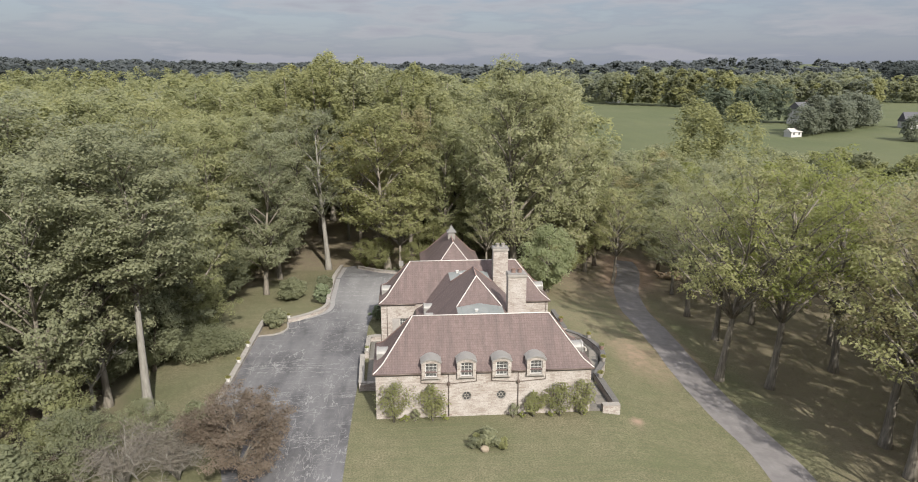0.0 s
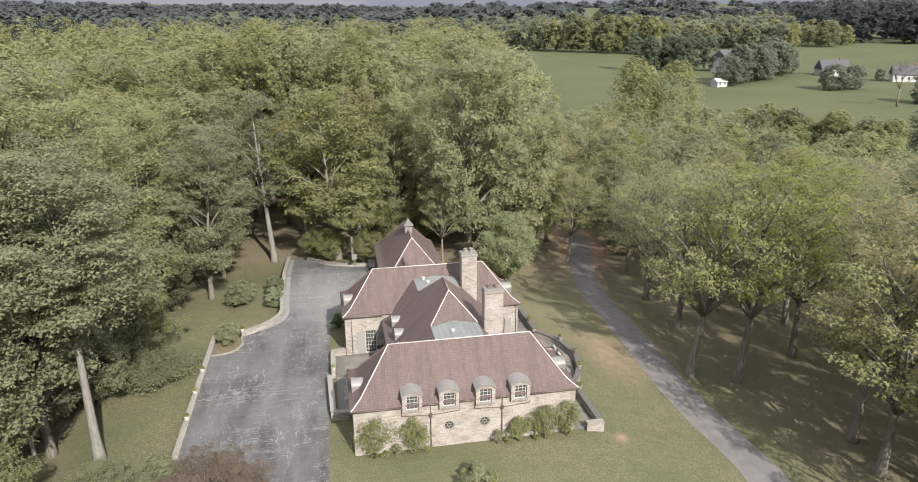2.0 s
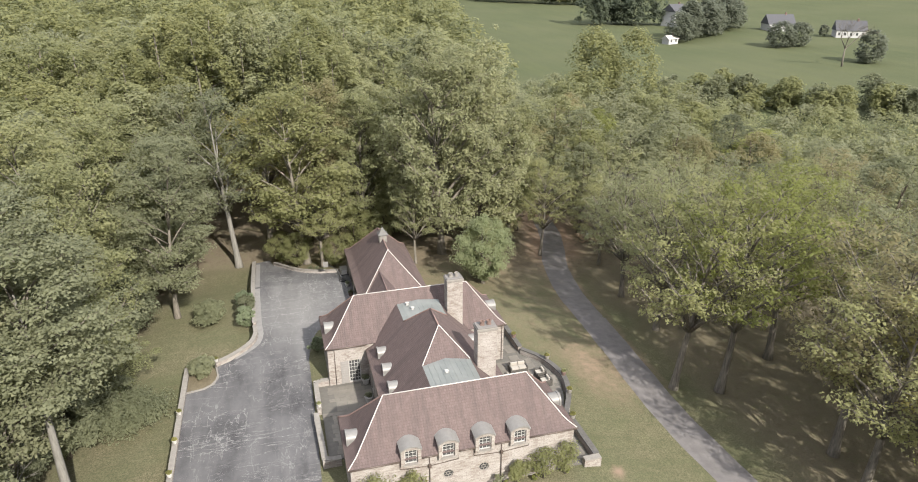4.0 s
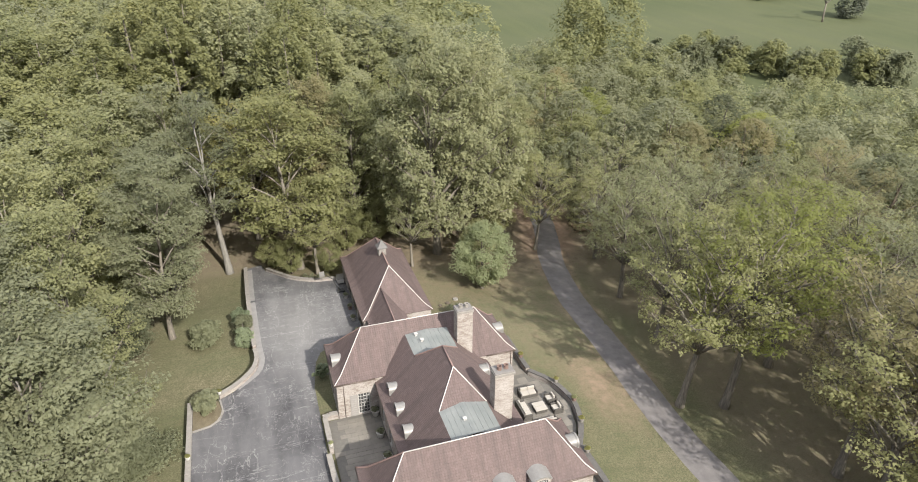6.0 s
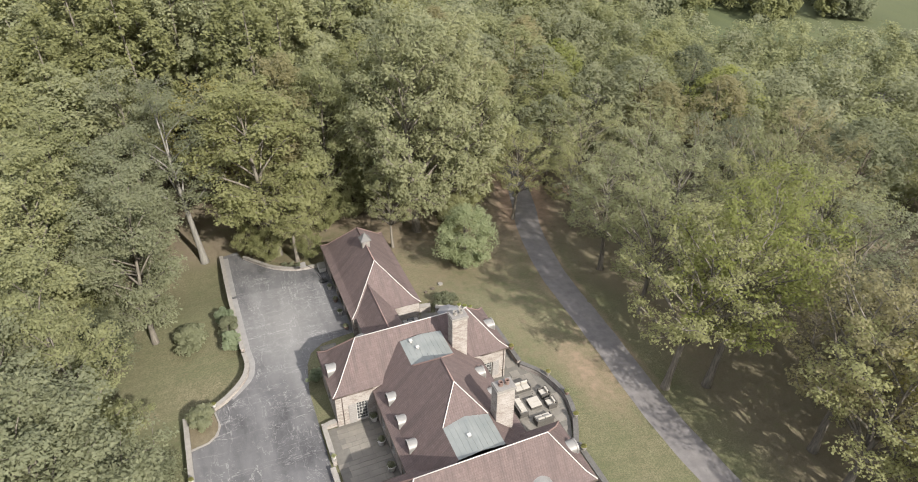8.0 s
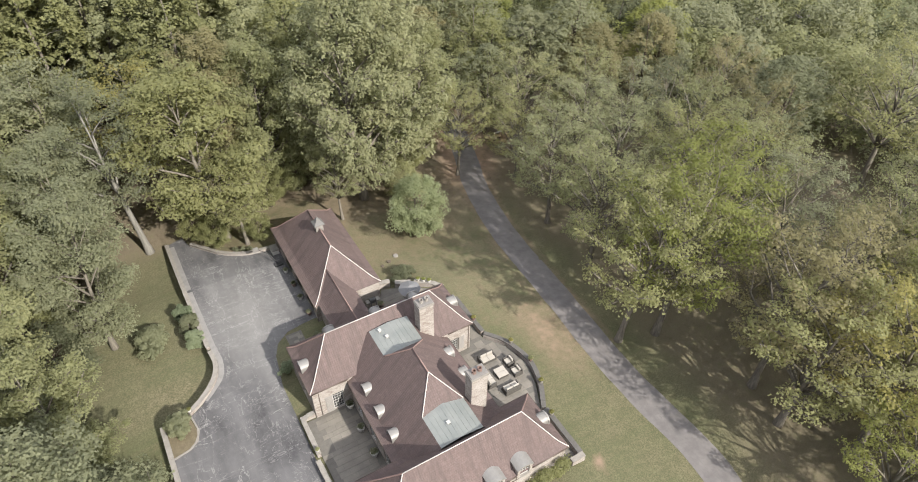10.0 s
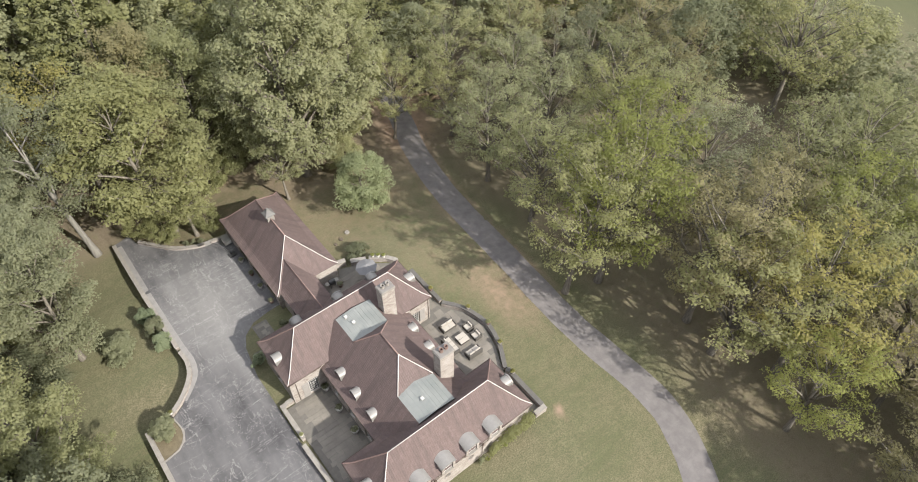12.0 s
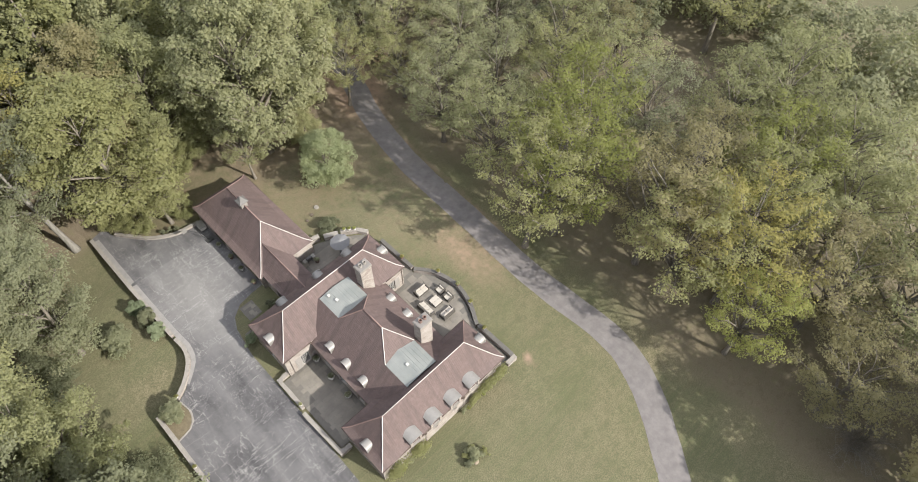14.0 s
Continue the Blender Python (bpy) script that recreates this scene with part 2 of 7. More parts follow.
def ground_soil():
    """One sheet: mown lawn, leaf litter under the woods, bare patches, fresh far fields."""
    m, n, l, b = material("ground_cover", 0.95, 0.08)
    co = obj_co(n)
    wood = n.new("ShaderNodeAttribute")
    wood.attribute_name = "litter"
    field = n.new("ShaderNodeAttribute")
    field.attribute_name = "field"
    bare = n.new("ShaderNodeAttribute")
    bare.attribute_name = "bare"
    a, d, e = add_noise(n, l, co, 0.12, 5), add_noise(n, l, co, 1.1, 6, 0.62), add_noise(n, l, co, 9, 4, 0.7)
    lawn = add_ramp(n, l, a, [(0.32, (0.086, 0.100, 0.050)), (0.48, (0.127, 0.128, 0.074)), (0.68, (0.196, 0.165, 0.112))])
    lawn = add_mix(n, l, add_ramp(n, l, d, [(0.4, (0, 0, 0)), (0.7, (0.7, 0.7, 0.7))]), lawn, (0.078, 0.080, 0.045))
    lawn = add_mix(n, l, add_ramp(n, l, e, [(0.4, (0, 0, 0)), (0.75, (0.6, 0.6, 0.6))]), lawn, (0.126, 0.109, 0.066))
    tuft = add_noise(n, l, co, 7, 7, 0.8)
    # faint mowing streaks, broken and uneven
    turn = n.new("ShaderNodeMapping")
    turn.inputs["Rotation"].default_value = (0, 0, radians(-38))
    turn.inputs["Scale"].default_value = (0.09, 2.3, 1)
    l.new(co, turn.inputs["Vector"])
    mown = add_noise(n, l, turn.outputs["Vector"], 1.0, 5, 0.65)
    lawn = add_mix(n, l, add_ramp(n, l, mown, [(0.45, (0, 0, 0)), (0.64, (0.52, 0.52, 0.52))]), lawn, (0.153, 0.133, 0.087))
    lawn = add_mix(n, l, add_ramp(n, l, tuft, [(0.43, (0, 0, 0)), (0.57, (0.9, 0.9, 0.9))]), lawn, (0.072, 0.073, 0.041))
    litter = add_ramp(n, l, d, [(0.3, (0.088, 0.073, 0.050)), (0.5, (0.122, 0.102, 0.073)), (0.7, (0.108, 0.104, 0.060))])
    litter = add_mix(n, l, add_ramp(n, l, e, [(0.45, (0, 0, 0)), (0.7, (0.7, 0.7, 0.7))]), litter, (0.170, 0.138, 0.102))
    green = add_ramp(n, l, add_noise(n, l, co, 0.02, 5), [(0.3, (0.060, 0.071, 0.036)), (0.7, (0.080, 0.086, 0.047))])
    green = add_mix(n, l, add_ramp(n, l, add_noise(n, l, scaled(n, l, co, (0.5, 0.05, 1)), 0.5, 3), [(0.4, (0, 0, 0)), (0.7, (0.3, 0.3, 0.3))]), green, (0.096, 0.103, 0.047))
    dirt = add_ramp(n, l, d, [(0.3, (0.156, 0.118, 0.083)), (0.5, (0.202, 0.148, 0.108)), (0.7, (0.242, 0.170, 0.128))])

    def mask(at):
        ad = n.new("ShaderNodeMath")
        ad.operation = "MULTIPLY_ADD"
        l.new(d, ad.inputs[0])
        ad.inputs[1].default_value = 0.5
        l.new(at.outputs["Fac"], ad.inputs[2])
        return add_ramp(n, l, ad.outputs[0], [(0.38, (0, 0, 0)), (1.0, (1, 1, 1))])

    c = add_mix(n, l, mask(wood), lawn, litter)
    c = add_mix(n, l, field.outputs["Fac"], c, green)
    c = add_mix(n, l, mask(bare), c, dirt)
    l.new(c, b.inputs["Base Color"])
    add_bump(n, l, b, e, 0.6, 0.06)
    return m


def leaves(name, stops, trans=0.62):
    """Foliage: hue by tree and by leaf."""
    m, n, l, b = material(name, 0.65, 0.1)
    rnd = n.new("ShaderNodeObjectInfo").outputs["Random"]
    isl = n.new("ShaderNodeNewGeometry").outputs["Random Per Island"]
    co = obj_co(n)
    f = add_noise(n, l, co, 0.5, 3)
    k = n.new("ShaderNodeMath")
    k.operation = "MULTIPLY_ADD"
    l.new(isl, k.inputs[0])
    k.inputs[1].default_value = 0.30
    r7 = n.new("ShaderNodeMath")
    r7.operation = "MULTIPLY_ADD"
    r7.inputs[1].default_value = 0.6
    r7.inputs[2].default_value = 0.20
    l.new(rnd, r7.inputs[0])
    l.new(r7.outputs[0], k.inputs[2])
    k2 = n.new("ShaderNodeMath")
    k2.operation = "MULTIPLY_ADD"
    l.new(f, k2.inputs[0])
    k2.inputs[1].default_value = 0.45
    l.new(k.outputs[0], k2.inputs[2])
    k3 = n.new("ShaderNodeMath")
    k3.operation = "MULTIPLY"
    l.new(k2.outputs[0], k3.inputs[0])
    k3.inputs[1].default_value = 0.57
    c = add_ramp(n, l, k3.outputs[0], stops)
    l.new(c, b.inputs["Base Color"])
    t = n.new("ShaderNodeBsdfTranslucent")
    l.new(c, t.inputs["Color"])
    mx = n.new("ShaderNodeMixShader")
    mx.inputs[0].default_value = trans
    l.new(b.outputs[0], mx.inputs[1])
    l.new(t.outputs[0], mx.inputs[2])
    l.new(mx.outputs[0], n["Material Output"].inputs["Surface"])
    return m


def bark(name, lo, hi):
    m, n, l, b = material(name, 0.95, 0.1)
    co = obj_co(n)
    f = add_noise(n, l, scaled(n, l, co, (5, 5, 0.8)), 1.5, 5, 0.6)
    l.new(add_ramp(n, l, f, [(0.3, lo), (0.7, hi)]), b.inputs["Base Color"])
    add_bump(n, l, b, f, 0.6, 0.05)
    return m


def glass_pane():
    m, n, l, b = material("window_glass", 0.08, 0.5)
    b.inputs["Base Color"].default_value = (0.06, 0.06, 0.06, 1)
    return m


TILE, STONE, SEAM = roof_tile(), wall_stone(), seam_metal()
DRIVE = asphalt("drive_asphalt", (0.044, 0.043, 0.046), (0.118, 0.115, 0.116))
ROAD = asphalt("lane_asphalt", (0.108, 0.100, 0.098), (0.153, 0.142, 0.138), False, (0.112, 0.104, 0.102))
FLAG, SOIL, GLASS = flagstone(), ground_soil(), glass_pane()
JOINT = plain("paving_joint", (0.108, 0.101, 0.089), 0.95)
RIDGE = plain("ridge_mortar", (0.40, 0.375, 0.352), 0.85, var=0.12)
WHITE = plain("painted_wood", (0.36, 0.352, 0.335), 0.5, var=0.06)
COPE = plain("coping_stone", (0.205, 0.190, 0.170), 0.9, var=0.25)
SLATE = plain("dark_coping", (0.090, 0.085, 0.079), 0.8, var=0.3)
GUTTER = plain("gutter_bronze", (0.098, 0.075, 0.063), 0.5, 0.4, 0.3)
LEAD = plain("dull_lead", (0.118, 0.114, 0.108), 0.7, 0.2, 0.0, var=0.15)
HOOD = plain("dormer_metal", (0.195, 0.188, 0.176), 0.5, 0.4, 0.2, var=0.15)
SHUTTER = plain("shutter_paint", (0.2312, 0.2176, 0.204), 0.6, var=0.1)
DARKIN = plain("dark_timber", (0.0306, 0.0272, 0.02448), 0.7)
CLAYPOT = plain("clay_pot", (0.150, 0.102, 0.086), 0.85)
LEADPOT = plain("pale_pot", (0.408, 0.3944, 0.3672), 0.8, var=0.1)
CUSHION = plain("cushion_cloth", (0.31, 0.288, 0.255), 0.95, 0.1, var=0.06)
WICKER = plain("dark_wicker", (0.068, 0.06256, 0.05576), 0.8, var=0.3, scale=9)
CANVAS = plain("grey_canvas", (0.1496, 0.1496, 0.153), 0.9, 0.1, var=0.08)
IRON = plain("dark_iron", (0.05, 0.05, 0.05), 0.5, 0.4, 0.4)
LOGEND = plain("cut_wood", (0.2448, 0.1836, 0.1224), 0.9, var=0.3, scale=6)
BARK_GREY = bark("bark_grey", (0.0884, 0.0782, 0.0646), (0.204, 0.1836, 0.153))
BARK_PALE = bark("bark_pale", (0.125, 0.117, 0.102), (0.217, 0.207, 0.186))
BARK_DARK = bark("bark_dark", (0.0578, 0.0476, 0.0374), (0.1292, 0.1088, 0.085))
LEAF_GREEN = leaves("leaf_green", [(0.15, (0.204, 0.217, 0.112)), (0.5, (0.286, 0.294, 0.156)), (0.85, (0.380, 0.376, 0.200))])
LEAF_PALE = leaves("leaf_pale_green", [(0.15, (0.213, 0.228, 0.126)), (0.5, (0.299, 0.307, 0.178)), (0.85, (0.395, 0.393, 0.227))])
LEAF_GREY = leaves("leaf_grey_green", [(0.15, (0.177, 0.191, 0.116)), (0.5, (0.248, 0.259, 0.161)), (0.85, (0.329, 0.330, 0.204))])
LEAF_YELLOW = leaves("leaf_yellow_green", [(0.15, (0.189, 0.207, 0.070)), (0.5, (0.264, 0.281, 0.098)), (0.85, (0.349, 0.360, 0.124))])
LEAF_OLIVE = leaves("leaf_olive", [(0.15, (0.190, 0.201, 0.094)), (0.5, (0.266, 0.271, 0.131)), (0.85, (0.353, 0.347, 0.169))])
LEAF_RUST = leaves("leaf_rust", [(0.15, (0.201, 0.192, 0.102)), (0.5, (0.282, 0.259, 0.143)), (0.85, (0.372, 0.331, 0.182))])
LEAF_WINE = leaves("leaf_wine_red", [(0.15, (0.163, 0.136, 0.104)), (0.5, (0.230, 0.184, 0.145)), (0.85, (0.303, 0.236, 0.186))])
LEAF_DARK = leaves("leaf_dark_green", [(0.15, (0.128, 0.141, 0.086)), (0.5, (0.180, 0.190, 0.120)), (0.85, (0.237, 0.243, 0.154))])
LEAF_BLUE = leaves("leaf_blue_green", [(0.15, (0.172, 0.205, 0.126)), (0.5, (0.241, 0.279, 0.176)), (0.85, (0.319, 0.355, 0.224))])
LEAF_ROUND = leaves("leaf_soft_green", [(0.15, (0.176, 0.203, 0.112)), (0.5, (0.247, 0.277, 0.157)), (0.85, (0.327, 0.355, 0.203))])
LEAF_GOLD = leaves("leaf_gold", [(0.15, (0.223, 0.215, 0.080)), (0.5, (0.314, 0.291, 0.113)), (0.85, (0.413, 0.372, 0.143))])
# far leaves greyer and bluer: distance haze mixed into the base colour
LEAF_HAZE = leaves("leaf_far_wood", [(0.15, (0.140, 0.158, 0.115)), (0.5, (0.198, 0.213, 0.160)), (0.85, (0.260, 0.273, 0.205))])
# very dark leaves: a cloud's shadow over hill and wood, put into the colour
LEAF_CLOUD_SHADE = leaves("leaf_hill_wood", [(0.15, (0.062, 0.072, 0.070)), (0.5, (0.084, 0.095, 0.090)), (0.85, (0.110, 0.122, 0.112))])
# horizon leaves: cloud shade lifted by a bluish haze tint, both painted in
LEAF_RIDGE_HAZE = leaves("leaf_ridge_wood", [(0.15, (0.100, 0.112, 0.112)), (0.5, (0.130, 0.143, 0.142)), (0.85, (0.165, 0.178, 0.172))])
LEAF_PINE = leaves("leaf_pine", [(0.15, (0.105, 0.125, 0.090)), (0.5, (0.145, 0.170, 0.120)), (0.85, (0.195, 0.220, 0.155))])


# ---- building helpers ----
def thing(name, x, y, z, label, category, group="", kind=""):
    ob = new(name)
    ob.location = (x, y, z)
    ob.empty_display_size = 0.3
    return tagged(ob, label, category, group, kind)


def place_of(ob):
    if ob.parent is None:
        return ob.matrix_basis.copy()
    return place_of(ob.parent) @ ob.matrix_parent_inverse @ ob.matrix_basis


def part(name, bm, mat, parent, label=""):
    """Links a bmesh, given in world coordinates, as one mesh under a thing or part."""
    me = bpy.data.meshes.new(name)
    bm.normal_update()
    bm.to_mesh(me)
    bm.free()
    me.materials.append(mat)
    ob = new(name, me)
    if parent is not None:
        ob.parent = parent
        ob.matrix_parent_inverse = place_of(parent).inverted()
    if label:
        tagged(ob, label)
    return ob


def box(bm, x0, x1, y0, y1, z0, z1):
    v = [bm.verts.new((x, y, z)) for z in (z0, z1) for y in (y0, y1) for x in (x0, x1)]
    for q in ((0, 2, 3, 1), (4, 5, 7, 6), (0, 1, 5, 4), (1, 3, 7, 5), (3, 2, 6, 7), (2, 0, 4, 6)):
        bm.faces.new([v[i] for i in q])
    return v


def boxed(x0, x1, y0, y1, z0, z1, bevel=0.0):
    bm = bmesh.new()
    box(bm, x0, x1, y0, y1, z0, z1)
    if bevel:
        bmesh.ops.bevel(bm, geom=bm.edges[:], offset=bevel, segments=2, affect="EDGES", profile=0.5)
    return bm


def tube(bm, pts, radii, sides=7, cap=True):
    rings = []
    pts = [Vector(p) for p in pts]
    for i, p in enumerate(pts):
        d = (pts[min(i + 1, len(pts) - 1)] - pts[max(i - 1, 0)]).normalized()
        a = d.cross(Vector((0.3, 1, 0.1))).normalized()
        b = d.cross(a)
        rings.append([bm.verts.new(p + (a * math.cos(2 * math.pi * k / sides) + b * math.sin(2 * math.pi * k / sides)) * radii[i]) for k in range(sides)])
    for r, s in zip(rings, rings[1:]):
        for k in range(sides):
            f = bm.faces.new((r[k], r[(k + 1) % sides], s[(k + 1) % sides], s[k]))
            f.smooth = True
    if cap:
        bm.faces.new(rings[0][::-1])
        bm.faces.new(rings[-1])


def lathe(bm, prof, cx, cy, sides=14):
    """A turned body from (radius, z) pairs."""
    rings = [[bm.verts.new((cx + r * math.cos(2 * math.pi * k / sides), cy + r * math.sin(2 * math.pi * k / sides), z)) for k in range(sides)] for r, z in prof]
    for r, s in zip(rings, rings[1:]):
        for k in range(sides):
            bm.faces.new((r[k], r[(k + 1) % sides], s[(k + 1) % sides], s[k]))
    bm.faces.new(rings[0][::-1])
    bm.faces.new(rings[-1])


def np_mesh(name, verts, quads, mat, smooth=False):
    me = bpy.data.meshes.new(name)
    quads = np.asarray(quads, dtype=np.int32)
    n, q, c = len(verts), len(quads), quads.shape[1]
    me.vertices.add(n)
    me.vertices.foreach_set("co", np.asarray(verts, dtype=np.float32).ravel())
    me.loops.add(c * q)
    me.loops.foreach_set("vertex_index", quads.ravel())
    me.polygons.add(q)
    me.polygons.foreach_set("loop_start", np.arange(0, c * q, c, dtype=np.int32))
    me.update(calc_edges=True)
    if smooth:
        me.polygons.foreach_set("use_smooth", np.ones(q, dtype=bool))
    me.materials.append(mat)
    return me


def lerp(v, xs, ys):
    return float(np.interp(v, xs, ys))


def smooth(v, a, b):
    t = min(1, max(0, (v - a) / (b - a)))
    return t * t * (3 - 2 * t)


# ---- the lie of the land ----
WALL_Y = (40.0, 69.5, 69.95, 70.75, 72.0, 73.2, 74.8, 76.2, 84.0, 96.5, 104.0)
WALL_X = (-19.05, -19.1, -16.6, -15.3, -14.0, -13.2, -12.85, -13.0, -13.15, -13.2, -13.2)


def height(x, y):
    """The ground: the land, stepped down by about a metre behind the drive's retaining walls."""
    z = land(x, y)
    if -60 < x < -12 and 38 < y < 106:
        gap = lerp(y, WALL_Y, WALL_X) - x
        z -= 0.9 * smooth(gap, 0.02, 0.42) * smooth(y, 40, 52) * (1 - smooth(y, 90, 101)) * (1 - smooth(gap, 14, 38))
    return z


def land(x, y):
    right = lerp(x, (11.5, 14, 18, 25, 31, 45, 70, 120), (0, -0.5, -1.6, -2.6, -3.3, -4.5, -5.6, -6.2))
    w = smooth(x, 2, 9)
    back = w * lerp(y, (73, 81, 95, 115, 150), (0, -0.9, -1.5, -2.2, -2.6)) + (1 - w) * lerp(y, (86, 97, 115, 150, 200), (0, -1.6, -1.2, 0.5, 2.5))
    left = lerp(x, (-70, -38, -22), (-2.0, -1.0, 0))
    near = max(right + back + left, -8.0)
    d = math.hypot(x, y)
    far = -8 + 0.0254 * d
    hill = smooth(d, 700, 2600)
    if hill > 0:
        far += hill * (26 * noise.noise((x / 900, y / 900, 3.1)) + 12 * noise.noise((x / 350, y / 350, 7.7)))
    k = smooth(d, 135, 240)
    return near * (1 - k) + far * k


# ---- ground, drive and lane ----
LANE = [(-8.1, 4.2), (-4, 8), (5.6, 17.6), (12.9, 25.4), (17.8, 30.8), (20.3, 33.9), (22.1, 36.9), (23.5, 40.4), (23.9, 44.5), (23.6, 49.0), (23.4, 54), (23.6, 59), (24.0, 64), (24.3, 69),
        (24.6, 74), (25.4, 79.5), (26.7, 86), (28.3, 92.0), (30.6, 98), (33.0, 105), (34.5, 112)]


def spline(pts, step=0.8):
    """A smooth way through the points, in even steps."""
    out = []
    p = [np.array(q, dtype=float) for q in pts]
    p = [2 * p[0] - p[1]] + p + [2 * p[-1] - p[-2]]
    for a, b, c, d in zip(p, p[1:], p[2:], p[3:]):
        m = max(2, int(np.linalg.norm(c - b) / step))
        for i in range(m):
            t = i / m
            out.append(0.5 * (2 * b + (c - a) * t + (2 * a - 5 * b + 4 * c - d) * t * t + (3 * b - a - 3 * c + d) * t ** 3))
    out.append(p[-2])
    return out


LANE_WAY = spline(LANE, 1.2)
LANE_XY = np.array(LANE_WAY)


def lane_gap(x, y):
    return float(np.min(np.hypot(LANE_XY[:, 0] - x, LANE_XY[:, 1] - y)))


def litter_at(x, y):
    """How much of the ground lies under leaf litter: woods to the west, north and east of the lane."""
    wob = 3.0 * noise.noise((x / 9, y / 9, 1.7))
    west = smooth(-x + wob, 26, 34) if y < 80 else smooth(-x + wob, 20, 28)
    north = smooth(y + wob, 94, 102) * (1 - smooth(x, 16, 24))
    if x > 5:
        north = max(north, 0.6 * smooth(y + wob, 86, 93) * (1 - smooth(x, 18, 26)))
    east = smooth(x + wob, 25.5, 32) * smooth(y, 20, 34)
    e2 = smooth(x + wob, 17, 22) * smooth(y, 80, 92)
    edge = 1 - smooth(math.hypot(max(0, x - 40) * 0.55, max(0, y - 60)), 55, 80) if x > 40 else 1
    south = 0.6 * smooth(x + wob, 24, 29) * (1 - smooth(y, 40, 50))
    return max(west, north, max(east * 0.62, e2 * 0.8) * edge, south if y > 5 else 0)


def build_ground():
    def axis(near0, near1, step, far, fine=()):
        a = sorted(set(np.arange(near0, near1 + 0.01, step)) | set(fine))
        d, s = near1, step
        while d < far:
            s *= 1.28
            d += s
            a.append(d)
        d, s = near0, step
        while d > -far:
            s *= 1.28
            d -= s
            a.insert(0, d)
        return a
    xs, ys = axis(-45, 60, 1.0, 4300, np.arange(-19.5, -12.0, 0.25)), axis(5, 120, 1.0, 4300, (69.5, 70.5))
    nx, ny = len(xs), len(ys)
    verts = [(x, y, height(x, y)) for y in ys for x in xs]
    quads = [(j * nx + i, j * nx + i + 1, (j + 1) * nx + i + 1, (j + 1) * nx + i) for j in range(ny - 1) for i in range(nx - 1)]
    me = np_mesh("ground", verts, quads, SOIL, True)
    lit, fld, bare = [], [], []
    for x, y, z in verts:
        lit.append(litter_at(x, y))
        d = math.hypot(x - 10, y - 60)
        fld.append(smooth(d, 85, 105) * (1 - litter_at(x, y) * (1 - smooth(d, 90, 130))))
        b = math.exp(-(((x - 19.6) / 3.0) ** 2 + ((y - 62.5) / 6.5) ** 2)) * 0.56
        b = max(b, 0.80 * math.exp(-(((x - 13.95) / 0.62) ** 2 + ((y - 46.9) / 0.75) ** 2)))
        b = max(b, 0.4 * smooth(y, 52, 60) * math.exp(-((lane_gap(x, y) - 2.0) / 0.7) ** 2) if 20 < y < 110 else 0)
        b = max(b, 0.8 * smooth(y, 88, 97) * math.exp(-(lane_gap(x, y) / 4.5) ** 4) if 80 < y < 125 and x > 15 else 0)
        dry = 0.20 * smooth(x, 9, 15) * smooth(y, 58, 66) * (1 - smooth(x, 23, 27)) * (1 - smooth(y, 94, 102))
        dry = max(dry, 0.26 * smooth(y, 73, 80) * (1 - smooth(y, 98, 106)) * smooth(x, 3, 7) * (1 - smooth(x, 20, 26)), 0.30 * smooth(y, 89, 91) * (1 - smooth(y, 98, 104)) * smooth(x, -13, -9) * (1 - smooth(x, 5, 9)))
        b = max(b, dry, 0.09 * smooth(-x, 12, 15) * (1 - smooth(-x, 26, 32)) * smooth(y, 55, 62))
        bare.append(b)
    for nm, v in (("litter", lit), ("field", fld), ("bare", bare)):
        at = me.attributes.new(nm, "FLOAT", "POINT")
        at.data.foreach_set("value", np.array(v, dtype=np.float32))
    tagged(new("ground", me), "mown lawn with worn patches, leaf litter under trees, green fields beyond", "ground", kind="structure")


build_ground()


def strip(name, way, half, mat, lift, label, category):
    """A paved way laid over the land."""
    vs, qs = [], []
    m = 6
    for i, p in enumerate(way):
        d = way[min(i + 1, len(way) - 1)] - way[max(i - 1, 0)]
        nrm = np.array((d[1], -d[0])) / np.linalg.norm(d)
        w = half + 0.10 * noise.noise((p[0] / 2.5, p[1] / 2.5, 0.5))
        for k in range(m + 1):
            q = p + nrm * w * (2 * k / m - 1)
            vs.append((q[0], q[1], height(q[0], q[1]) + lift - (0.05 if k in (0, m) else 0)))
    for i in range(len(way) - 1):
        for k in range(m):
            a = i * (m + 1) + k
            qs.append((a, a + 1, a + m + 2, a + m + 1))
    return tagged(new(name, np_mesh(name, vs, qs, mat, True)), label, category, kind="structure")


strip("road", LANE_WAY, 1.80, ROAD, 0.06, "pale worn asphalt lane curving through the grounds", "lane")
strip("road", spline([(60, 139), (80, 128), (98, 120), (130, 110)], 3), 2.2, ROAD, 0.15, "pale country road seen between tree crowns", "road")

